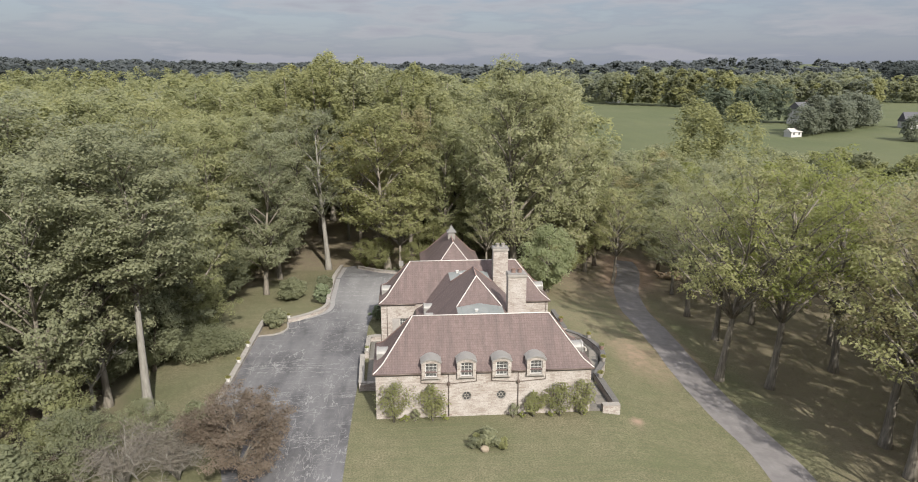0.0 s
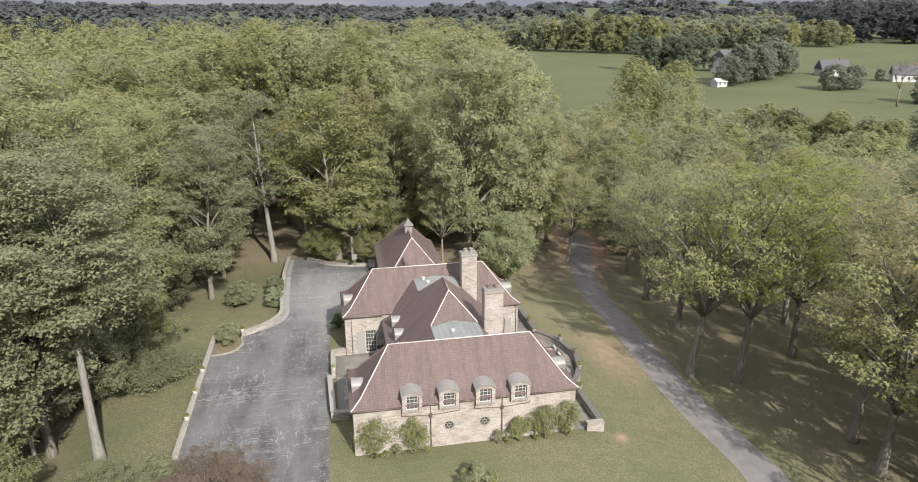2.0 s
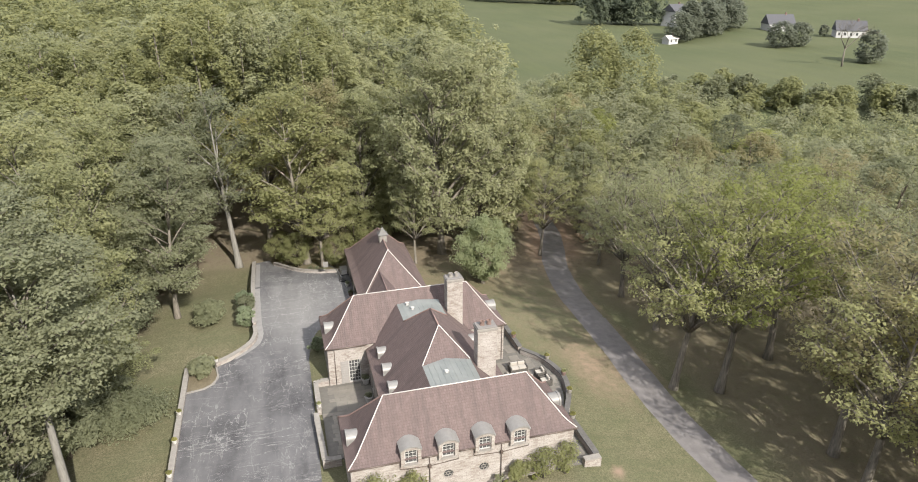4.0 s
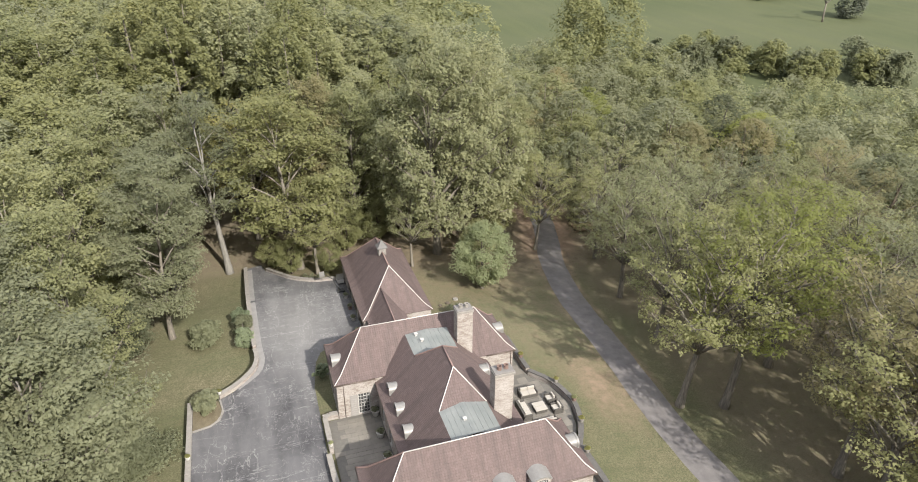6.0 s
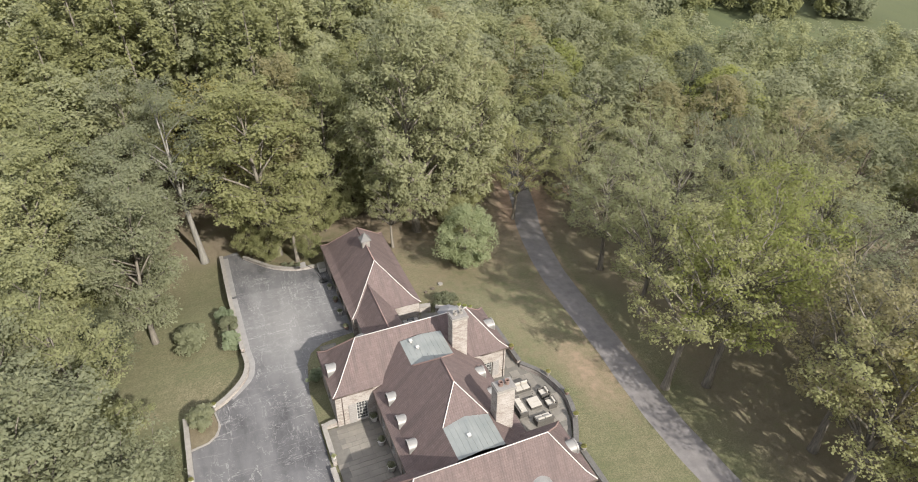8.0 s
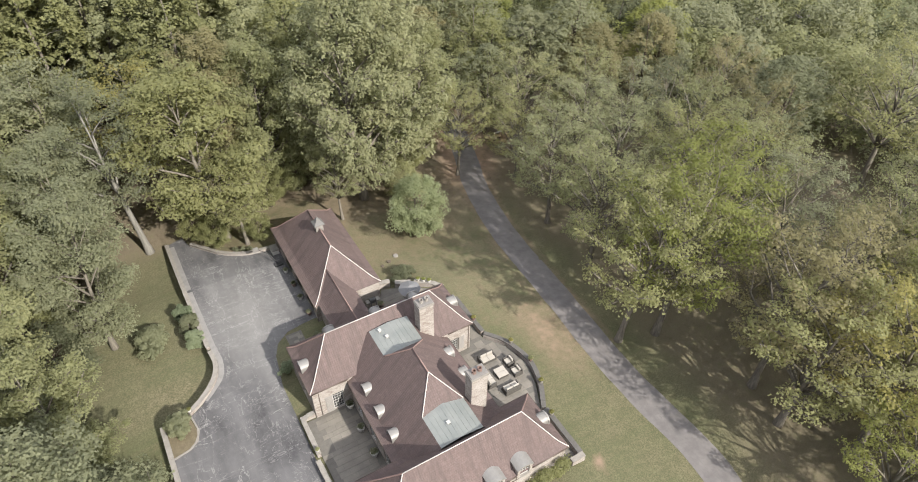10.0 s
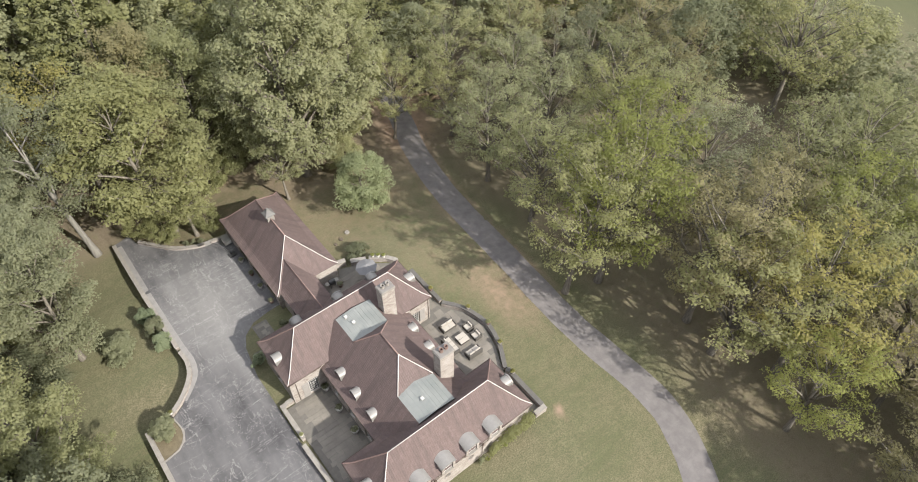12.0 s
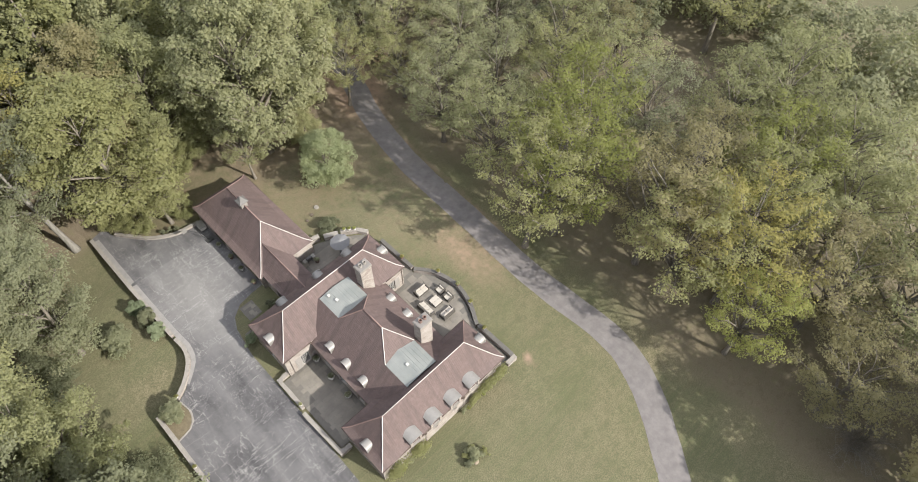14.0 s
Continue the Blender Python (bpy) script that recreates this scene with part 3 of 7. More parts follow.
DRIVE_EDGE = [(-8.2, -40), (-8.2, 40), (-8.2, 50), (-7.95, 62), (-7.9, 68.75), (-7.3, 72.5), (-6.6, 74.0), (-5.2, 75.0), (-3.4, 75.3), (-1.7, 75.4), (-1.7, 88.5), (-2.4, 88.5), (-5.1, 89.0),
              (-7.5, 90.6), (-9.1, 92.7), (-10.8, 95.2), (-11.2, 97.5), (-13.0, 97.0), (-13.05, 85), (-12.8, 76.6), (-12.65, 74.7), (-13.0, 73.2), (-13.75, 72), (-15.3, 70.4), (-16.5, 69.7), (-16.3, 68.6), (-16.25, 67.8),
              (-16.6, 66.8), (-17.4, 66.2), (-18.95, 65.9), (-18.9, 50), (-16.5, 42), (-14, 34), (-13.5, 20), (-13.5, -40)]


def inside(x, y, poly):
    hit = False
    for (x0, y0), (x1, y1) in zip(poly, poly[1:] + poly[:1]):
        if (y0 > y) != (y1 > y) and x < (x1 - x0) * (y - y0) / (y1 - y0) + x0:
            hit = not hit
    return hit


def build_drive():
    bm = bmesh.new()
    vs = [bm.verts.new((x, y, 0)) for x, y in DRIVE_EDGE]
    es = [bm.edges.new((a, b)) for a, b in zip(vs, vs[1:] + vs[:1])]
    bmesh.ops.triangle_fill(bm, edges=es, use_beauty=True)
    for y in range(84, 98, 2):
        bmesh.ops.bisect_plane(bm, geom=bm.verts[:] + bm.edges[:] + bm.faces[:], plane_co=(0, y, 0), plane_no=(0, 1, 0))
    for v in bm.verts:
        v.co.z = height(v.co.x, v.co.y) + 0.05
    if sum(f.normal.z for f in bm.faces) < 0:
        bmesh.ops.reverse_faces(bm, faces=bm.faces[:])
    bmesh.ops.recalc_face_normals(bm, faces=bm.faces[:])
    me = bpy.data.meshes.new("driveway")
    bm.to_mesh(me)
    bm.free()
    me.materials.append(DRIVE)
    tagged(new("driveway", me), "cracked grey asphalt driveway forecourt with pale patched cracks", "driveway", kind="structure")


build_drive()


def stone_wall(way, thick, base, top, label, name="garden_wall", mat=STONE, cope=COPE, over=0.05, cope_h=0.09):
    """A low wall along a way, with coping stones laid one by one."""
    w = thing(name, way[0][0], way[0][1], 0, label, "garden wall", kind="structure")
    way = [np.array(p, dtype=float) for p in way]

    def sides(half):
        out = []
        for i, p in enumerate(way):
            a = way[i] - way[i - 1] if i else way[1] - way[0]
            b = way[i + 1] - way[i] if i < len(way) - 1 else a
            a, b = a / np.linalg.norm(a), b / np.linalg.norm(b)
            t = a + b
            t /= np.linalg.norm(t)
            n = np.array((t[1], -t[0])) / max(0.4, float(np.dot(t, a)))
            out.append((p - n * half, p + n * half))
        return out
    bm = bmesh.new()
    rows = []
    for (l, r) in sides(thick / 2):
        g0 = min(height(*l), height(*r)) + base
        g1 = top(l[0], l[1]) if callable(top) else top
        rows.append([bm.verts.new((l[0], l[1], g0)), bm.verts.new((l[0], l[1], g1)), bm.verts.new((r[0], r[1], g1)), bm.verts.new((r[0], r[1], g0))])
    for a, b in zip(rows, rows[1:]):
        for k in range(3):
            bm.faces.new((a[k], a[k + 1], b[k + 1], b[k]))
    bm.faces.new(rows[0][::-1])
    bm.faces.new(rows[-1])
    bmesh.ops.recalc_face_normals(bm, faces=bm.faces[:])
    part("wall_body", bm, mat, w)
    # coping stones
    dist = [0.0]
    for a, b in zip(way, way[1:]):
        dist.append(dist[-1] + float(np.linalg.norm(b - a)))
    n = max(1, round(dist[-1] / 0.75))
    for i in range(n):
        s0, s1 = dist[-1] * i / n + 0.006, dist[-1] * (i + 1) / n - 0.006
        p0, p1 = [np.array([np.interp(s, dist, [q[0] for q in way]), np.interp(s, dist, [q[1] for q in way])]) for s in (s0, s1)]
        t = (p1 - p0) / max(1e-6, np.linalg.norm(p1 - p0))
        nn = np.array((t[1], -t[0])) * (thick / 2 + over + random.uniform(-0.01, 0.01))
        bm = bmesh.new()
        dz = random.uniform(-0.006, 0.006)
        lo, hi = [], []
        for q in (p0 - nn, p0 + nn, p1 + nn, p1 - nn):
            z = (top(q[0], q[1]) if callable(top) else top) + dz + 0.003
            lo.append(bm.verts.new((q[0], q[1], z)))
            hi.append(bm.verts.new((q[0], q[1], z + cope_h)))
        bm.faces.new(hi)
        bm.faces.new(lo[::-1])
        for k in range(4):
            bm.faces.new((lo[k], lo[(k + 1) % 4], hi[(k + 1) % 4], hi[k]))
        bmesh.ops.recalc_face_normals(bm, faces=bm.faces[:])
        part("coping_stone", bm, cope, w)
    return w


def over_land(h):
    return lambda x, y: land(x, y) + h


stone_wall([tuple(p) for p in spline([(-13.2, 96.5), (-13.2, 90), (-13.15, 84), (-13.0, 76.8)], 1.5)], 0.35, -0.3, over_land(0.42), "low stone retaining wall along the driveway edge")
stone_wall([tuple(p) for p in spline([(-13.0, 76.2), (-12.85, 74.8), (-13.2, 73.2), (-14.0, 72.0), (-15.3, 70.75), (-16.6, 69.95)], 0.5)], 0.35, -0.3, over_land(0.42), "curved low stone wall with pale coping beside driveway")
stone_wall([(-19.1, 69.6), (-19.1, 60), (-19.05, 50)], 0.35, -0.3, over_land(0.38), "straight low stone wall with pale coping beside driveway")
stone_wall([tuple(p) for p in spline([(-2.1, 88.7), (-5.1, 89.2), (-7.5, 90.8), (-9.1, 92.9), (-10.6, 95.2)], 0.6)], 0.32, -0.3, over_land(0.38), "curved low stone wall closing the forecourt")
# pale gutter between drive and wall
def gutter_strip(way, wide, label):
    bm = bmesh.new()
    way = [np.array(p, dtype=float) for p in way]
    rows = []
    for i, p in enumerate(way):
        t = way[min(i + 1, len(way) - 1)] - way[max(i - 1, 0)]
        n = np.array((-t[1], t[0])) / np.linalg.norm(t)
        rows.append([bm.verts.new((*(p + n * k), land(*(p + n * k)) + z)) for k, z in ((0.0, 0.062), (wide, 0.058))])
    for a, b in zip(rows, rows[1:]):
        bm.faces.new((a[0], b[0], b[1], a[1]))
    bmesh.ops.recalc_face_normals(bm, faces=bm.faces[:])
    if sum(f.normal.z for f in bm.faces) < 0:
        bmesh.ops.reverse_faces(bm, faces=bm.faces[:])
    tagged(part("gutter_strip", bm, plain("worn_concrete", (0.185, 0.178, 0.170), 0.9, var=0.22, scale=1.5), None), label, "gutter", kind="structure")


gutter_strip([tuple(p) for p in spline([(-13.0, 96.3), (-13.0, 90), (-12.95, 84), (-12.8, 76.8), (-12.65, 75.0), (-12.95, 73.3), (-13.75, 72.2), (-15.1, 71.0)], 0.8)], 0.55, "pale worn concrete gutter strip beside the drive wall")
# bed between the walls
bm = bmesh.new()
bm.faces.new([bm.verts.new((x, y, land(x, y) + 0.09)) for x, y in ((-18.9, 69.6), (-18.9, 66.1), (-17.4, 66.35), (-16.7, 66.9), (-16.4, 67.8), (-16.5, 68.7), (-16.7, 69.5))])
bmesh.ops.recalc_face_normals(bm, faces=bm.faces[:])
bed = part("planting_bed", bm, plain("bed_mulch", (0.12, 0.10, 0.065), 0.95, var=0.35, scale=2.0), None)
tagged(bed, "mulched planting bed between driveway walls", "planting bed", kind="structure")
stone_wall([(-18.95, 65.92), (-17.4, 66.22), (-16.62, 66.85), (-16.28, 67.8), (-16.38, 68.6), (-16.55, 69.6)], 0.14, -0.1, over_land(0.12), "pale stone kerb round the planting bed", "kerb", COPE, COPE, 0.0, 0.04)


# ---- the house ----
house = thing("house", 2.05, 58.6, 0, "whitewashed stone house with brown clay tile hipped roofs and two chimneys", "house")


def wall_run(name, axis, c, u0, u1, z0, z1, thick, holes, parent, mat=STONE):
    """An upright wall along x ('x') or y ('y'), outer face at c, thickness towards +thick, with (u0, u1, z0, z1) openings."""
    us = sorted({u0, u1, *[h[0] for h in holes], *[h[1] for h in holes]})
    zs = sorted({z0, z1, *[h[2] for h in holes], *[h[3] for h in holes]})
    bm = bmesh.new()
    lo, hi = min(c, c + thick), max(c, c + thick)

    def solid(a, b, e, f):
        m, q = (a + b) / 2, (e + f) / 2
        return not any(h[0] < m < h[1] and h[2] < q < h[3] for h in holes)
    for a, b in zip(us, us[1:]):
        for e, f in zip(zs, zs[1:]):
            if solid(a, b, e, f):
                if axis == "x":
                    box(bm, a, b, lo, hi, e, f)
                else:
                    box(bm, lo, hi, a, b, e, f)
    bmesh.ops.remove_doubles(bm, verts=bm.verts[:], dist=0.001)
    seen = {}
    for f in bm.faces[:]:
        seen.setdefault(tuple(round(v, 3) for v in f.calc_center_median()), []).append(f)
    bmesh.ops.delete(bm, geom=[f for g in seen.values() if len(g) > 1 for f in g], context="FACES_ONLY")
    bmesh.ops.recalc_face_normals(bm, faces=bm.faces[:])
    return part(name, bm, mat, parent)


def profile(run, rise, kick=0.75, flat=0.62):
    """Roof height over the inset from the eaves, flaring out at the foot."""
    z1 = kick * flat * rise / run

    def f(d):
        if d < kick:
            return z1 * (0.82 * d / kick + 0.18 * (d / kick) ** 2)
        return z1 + (rise - z1) * (d - kick) / (run - kick)
    return f


def course_faces(bm, uv, lows, highs, lift, u0, v0, v1, along):
    """One course of tiles: sloping face and the butt below it. lows and highs: the ends of its lower and upper edge."""
    a, b = [Vector(p) for p in lows]
    d, c = [Vector(p) for p in highs]
    up = Vector((0, 0, lift))
    va, vb, vc, vd, ve, vf = [bm.verts.new(p) for p in (a + up, b + up, c, d, a, b)]
    for q in ((va, vb, vc, vd), (ve, vf, vb, va)):
        try:
            fc = bm.faces.new(q)
        except ValueError:
            continue
        for lp in fc.loops:
            p = lp.vert.co
            lp[uv].uv = (p.x if along == "x" else p.y, v1 if lp.vert in (vc, vd) else v0)


COURSE = 0.2


def hip_roof(name, x0, x1, y0, y1, ze, run, rise, parent, far_gable=False):
    """A hipped roof of tile courses with bell-cast eaves."""
    f = profile(run, rise)
    bm = bmesh.new()
    uv = bm.loops.layers.uv.new("UVMap")
    ds, v = [0.0], 0.0
    while ds[-1] < run:
        d = ds[-1]
        slope = (f(d + 0.05) - f(d)) / 0.05
        ds.append(min(run, d + COURSE / math.hypot(1, slope)))
    for i, (a, b) in enumerate(zip(ds, ds[1:])):
        va, vb = ze + f(a), ze + f(b)
        e0, e1 = i * COURSE, (i + 1) * COURSE
        ya1, yb1 = (y1, y1) if far_gable else (y1 - a, y1 - b)
        course_faces(bm, uv, ((x0 + a, y0 + a, va), (x1 - a, y0 + a, va)), ((x0 + b, y0 + b, vb), (x1 - b, y0 + b, vb)), 0.010, 0, e0, e1, "x")
        course_faces(bm, uv, ((x1 - a, y0 + a, va), (x1 - a, ya1, va)), ((x1 - b, y0 + b, vb), (x1 - b, yb1, vb)), 0.010, 0, e0, e1, "y")
        if not far_gable:
            course_faces(bm, uv, ((x1 - a, y1 - a, va), (x0 + a, y1 - a, va)), ((x1 - b, y1 - b, vb), (x0 + b, y1 - b, vb)), 0.010, 0, e0, e1, "x")
        course_faces(bm, uv, ((x0 + a, ya1, va), (x0 + a, y0 + a, va)), ((x0 + b, yb1, vb), (x0 + b, y0 + b, vb)), 0.010, 0, e0, e1, "y")
    # soffit closing the roof from below
    bmesh.ops.remove_doubles(bm, verts=bm.verts[:], dist=0.002)
    vs = [bm.verts.new(p) for p in ((x0, y0, ze - 0.03), (x0, y1, ze - 0.03), (x1, y1, ze - 0.03), (x1, y0, ze - 0.03))]
    bm.faces.new(vs)
    roof = part(name, bm, TILE, parent)
    # hip and ridge tiles bedded in pale mortar
    xr0, xr1, yr0, yr1 = x0 + run, x1 - run, y0 + run, (y1 if far_gable else y1 - run)
    zr = ze + rise
    lines = [[(x0 + d, y0 + d, ze + f(d)) for d in ds], [(x1 - d, y0 + d, ze + f(d)) for d in ds]]
    if not far_gable:
        lines += [[(x0 + d, y1 - d, ze + f(d)) for d in ds], [(x1 - d, y1 - d, ze + f(d)) for d in ds]]
    if xr1 - xr0 > yr1 - yr0:
        lines.append([(xr0, (yr0 + yr1) / 2, zr), (xr1, (yr0 + yr1) / 2, zr)])
    else:
        lines.append([((xr0 + xr1) / 2, yr0, zr), ((xr0 + xr1) / 2, yr1, zr)])
    return roof, lines


def ridge_line(pts, parent, mat, r=0.048):
    bm = bmesh.new()
    tube(bm, [(x, y, z + 0.02) for x, y, z in pts], [r] * len(pts), 6)
    return part("ridge", bm, mat, parent)


OLDRIDGE = plain("ridge_tile", (0.19, 0.13, 0.115), 0.8, var=0.15)


def gutter(pts, parent):
    bm = bmesh.new()
    tube(bm, pts, [0.07] * len(pts), 6)
    return part("gutter", bm, GUTTER, parent)


def downpipe(pts, parent):
    bm = bmesh.new()
    tube(bm, pts, [0.030] * len(pts), 6)
    return part("downpipe", bm, GUTTER, parent)


# front wing
FX0, FX1, FY0, FY1, FZ = -6.45, 10.62, 47.82, 53.95, 3.80
MX0, MX1, MY0, MY1, MZ = -6.52, 10.52, 63.45, 69.70, 4.03
WIN_X = (-2.05, 0.66, 3.38, 6.05)
front_holes = [(x - 0.47, x + 0.47, 3.42, 3.8) for x in WIN_X] + [(x - 0.42, x + 0.42, 1.26, 2.10) for x in (0.69, 3.38)]
wall_run("wall", "x", FY0 + 0.17, FX0 + 0.17, FX1 - 0.17, -0.5, FZ, 0.4, front_holes, house)
wall_run("wall", "x", FY1 - 0.17, FX0 + 0.17, FX1 - 0.17, -0.5, FZ, -0.4, [], house)
wall_run("wall", "y", FX0 + 0.17, FY0 + 0.57, FY1 - 0.57, -0.5, FZ, 0.4, [(50.2, 51.4, 0.8, 2.6)], house)
wall_run("wall", "y", FX1 - 0.17, FY0 + 0.57, FY1 - 0.57, -1.0, FZ, -0.4, [(50.2, 51.6, 0.1, 2.5)], house)
front_roof, f_lines = hip_roof("roof", FX0, FX1, FY0, FY1, FZ, (FY1 - FY0) / 2, 3.50, house)
for ln in (f_lines[0], f_lines[1], f_lines[4]):
    ridge_line(ln, front_roof, RIDGE)
for ln in (f_lines[2], f_lines[3]):
    ridge_line(ln, front_roof, OLDRIDGE, 0.07)
# middle wing
mid_holes = [(-4.55, -3.45, 0.1, 2.45), (7.9, 9.0, 0.6, 2.5)]
wall_run("wall", "x", MY0 + 0.17, MX0 + 0.17, MX1 - 0.17, -0.5, MZ, 0.4, mid_holes, house)
wall_run("wall", "x", MY1 - 0.17, MX0 + 0.17, MX1 - 0.17, -0.5, MZ, -0.4, [], house)
wall_run("wall", "y", MX0 + 0.17, MY0 + 0.57, MY1 - 0.57, -0.5, MZ, 0.4, [(66.0, 67.2, 0.1, 2.4)], house)
wall_run("wall", "y", MX1 - 0.17, MY0 + 0.57, MY1 - 0.57, -1.0, MZ, -0.4, [(66.0, 67.2, 0.6, 2.4)], house)
mid_roof, m_lines = hip_roof("roof", MX0, MX1, MY0, MY1, MZ, (MY1 - MY0) / 2, 3.45, house)
for ln in (m_lines[0], m_lines[1], m_lines[4]):
    ridge_line(ln, mid_roof, RIDGE)
for ln in (m_lines[2], m_lines[3]):
    ridge_line(ln, mid_roof, OLDRIDGE, 0.07)
for x0, x1, y0, y1, z in ((FX0, FX1, FY0, FY1, FZ), (MX0, MX1, MY0, MY1, MZ)):
    z -= 0.06
    gutter([(x0, y0 - 0.03, z), (x0, y1, z)], house)
    gutter([(x1, y0 - 0.03, z), (x1, y1, z)], house)
    gutter([(x0, y1 + 0.03, z), (x1, y1 + 0.03, z)], house)
gutter([(MX0, MY0 - 0.03, MZ - 0.06), (-2.9, MY0 - 0.03, MZ - 0.06)], house)
gutter([(7.7, MY0 - 0.03, MZ - 0.06), (MX1, MY0 - 0.03, MZ - 0.06)], house)
cuts = [FX0, *[v for x in WIN_X for v in (x - 0.78, x + 0.78)], FX1]
for a, b in zip(cuts[::2], cuts[1::2]):
    gutter([(a, FY0 - 0.03, FZ - 0.06), (b, FY0 - 0.03, FZ - 0.06)], house)

# hall roof between the wings: tiled slopes, hipped to both ends over low metal flats
KX0, KX1, KE, KR, KRISE, FLATZ = -2.92, 7.72, 3.40, 5.32, 5.15, 6.50
kf = profile(KR, KRISE, 0.7, 0.6)


def hall_roof():
    bm = bmesh.new()
    uv = bm.loops.layers.uv.new("UVMap")
    ds = [0.0]
    while ds[-1] < KR:
        d = ds[-1]
        ds.append(min(KR, d + COURSE / math.hypot(1, (kf(d + 0.05) - kf(d)) / 0.05)))
    dflat = next(d for d in ds if KE + kf(d) >= FLATZ)

    def ends(d):
        if d < dflat:
            return 51.65, 65.55
        t = (d - dflat) / (KR - dflat)
        return 54.9 + t * (57.4 - 54.9), 62.25 + t * (60.3 - 62.25)
    for i, (a, b) in enumerate(zip(ds, ds[1:])):
        (ya0, ya1), (yb0, yb1) = ends(a), ends(b)
        if a < dflat <= b:
            yb0, yb1 = ya0, ya1
        za, zb, e0, e1 = KE + kf(a), KE + kf(b), i * COURSE, (i + 1) * COURSE
        course_faces(bm, uv, ((KX0 + a, ya1, za), (KX0 + a, ya0, za)), ((KX0 + b, yb1, zb), (KX0 + b, yb0, zb)), 0.010, 0, e0, e1, "y")
        course_faces(bm, uv, ((KX1 - a, ya0, za), (KX1 - a, ya1, za)), ((KX1 - b, yb0, zb), (KX1 - b, yb1, zb)), 0.010, 0, e0, e1, "y")
        if a >= dflat:
            course_faces(bm, uv, ((KX0 + a, ya0, za), (KX1 - a, ya0, za)), ((KX0 + b, yb0, zb), (KX1 - b, yb0, zb)), 0.010, 0, e0, e1, "x")
            course_faces(bm, uv, ((KX1 - a, ya1, za), (KX0 + a, ya1, za)), ((KX1 - b, yb1, zb), (KX0 + b, yb1, zb)), 0.010, 0, e0, e1, "x")
    bmesh.ops.remove_doubles(bm, verts=bm.verts[:], dist=0.002)
    roof = part("roof", bm, TILE, house)
    hips = [[(KX0 + d, ends(d)[0], KE + kf(d)) for d in ds if d >= dflat], [(KX1 - d, ends(d)[0], KE + kf(d)) for d in ds if d >= dflat]]
    for h in hips:
        ridge_line(h, roof, RIDGE)
    for h in ([(KX0 + d, ends(d)[1], KE + kf(d)) for d in ds if d >= dflat], [(KX1 - d, ends(d)[1], KE + kf(d)) for d in ds if d >= dflat],
              [(KX0 + KR, 57.4, KE + KRISE), (KX0 + KR, 60.3, KE + KRISE)]):
        ridge_line(h, roof, OLDRIDGE, 0.07)
    return KX0 + dflat, KX1 - dflat


kx0, kx1 = hall_roof()


def metal_flat(y_in, y_out):
    """A low standing-seam roof, crowned along the middle, from the hall's hip to the wing's back slope."""
    bm = bmesh.new()
    xm = (kx0 + kx1) / 2
    lo, hi = FLATZ + 0.02, FLATZ + 0.26
    pts = [(kx0, y_in, lo), (xm, y_in, hi), (kx1, y_in, lo), (kx1, y_out, lo), (xm, y_out, hi), (kx0, y_out, lo)]
    v = [bm.verts.new(p) for p in pts]
    w = [bm.verts.new((p[0], p[1], p[2] - 0.06)) for p in pts]
    bm.faces.new((v[0], v[1], v[4], v[5]))
    bm.faces.new((v[1], v[2], v[3], v[4]))
    for i in range(6):
        bm.faces.new((v[i], v[(i + 1) % 6], w[(i + 1) % 6], w[i]))
    bmesh.ops.recalc_face_normals(bm, faces=bm.faces[:])
    flat = part("metal_roof", bm, SEAM, house, "grey-green standing seam metal roof")
    n = 9
    for i in range(1, n):
        x = kx0 + (kx1 - kx0) * i / n
        z = hi - (hi - lo) * abs(x - xm) / (kx1 - xm)
        b = bmesh.new()
        ya, yb = min(y_in, y_out), max(y_in, y_out)
        box(b, x - 0.02, x + 0.02, ya, yb, z, z + 0.022)
        part("seam", b, SEAM, flat)
    return flat


flat_f = metal_flat(55.35, 51.65)
flat_b = metal_flat(61.8, 65.55)
for x, y in ((2.0, 53.3), (1.6, 64.0), (1.3, 65.0)):
    b = boxed(x - 0.11, x + 0.11, y - 0.11, y + 0.11, FLATZ + 0.05, FLATZ + 0.34, 0.02)
    box(b, x - 0.15, x + 0.15, y - 0.15, y + 0.15, FLATZ + 0.345, FLATZ + 0.39)
    part("roof_vent", b, WHITE, house)
# hall walls
wall_run("wall", "y", KX0 + 0.2, FY1 - 0.16, MY0 + 0.16, -0.5, KE, 0.35, [(55.2, 56.4, 0.1, 2.4), (58.2, 59.4, 0.1, 2.4), (61.0, 62.2, 0.1, 2.4)], house)
wall_run("wall", "y", KX1 - 0.2, FY1 - 0.16, MY0 + 0.16, -0.5, KE, -0.35, [(57.6, 58.8, 0.1, 2.4), (60.4, 61.6, 0.1, 2.4)], house)
gutter([(KX0, FY1, KE - 0.05), (KX0, MY0, KE - 0.05)], house)
gutter([(KX1, FY1, KE - 0.05), (KX1, MY0, KE - 0.05)], house)


def arch_xz(w, z0, z1, rise, n=10):
    """Outline of a segment-headed opening: width w, foot z0, crown z1."""
    pts = [(-w / 2, z0), (w / 2, z0)]
    for i in range(n + 1):
        a = math.pi * i / n
        pts.append((w / 2 * math.cos(a), z1 - rise + rise * math.sin(a)))
    return pts


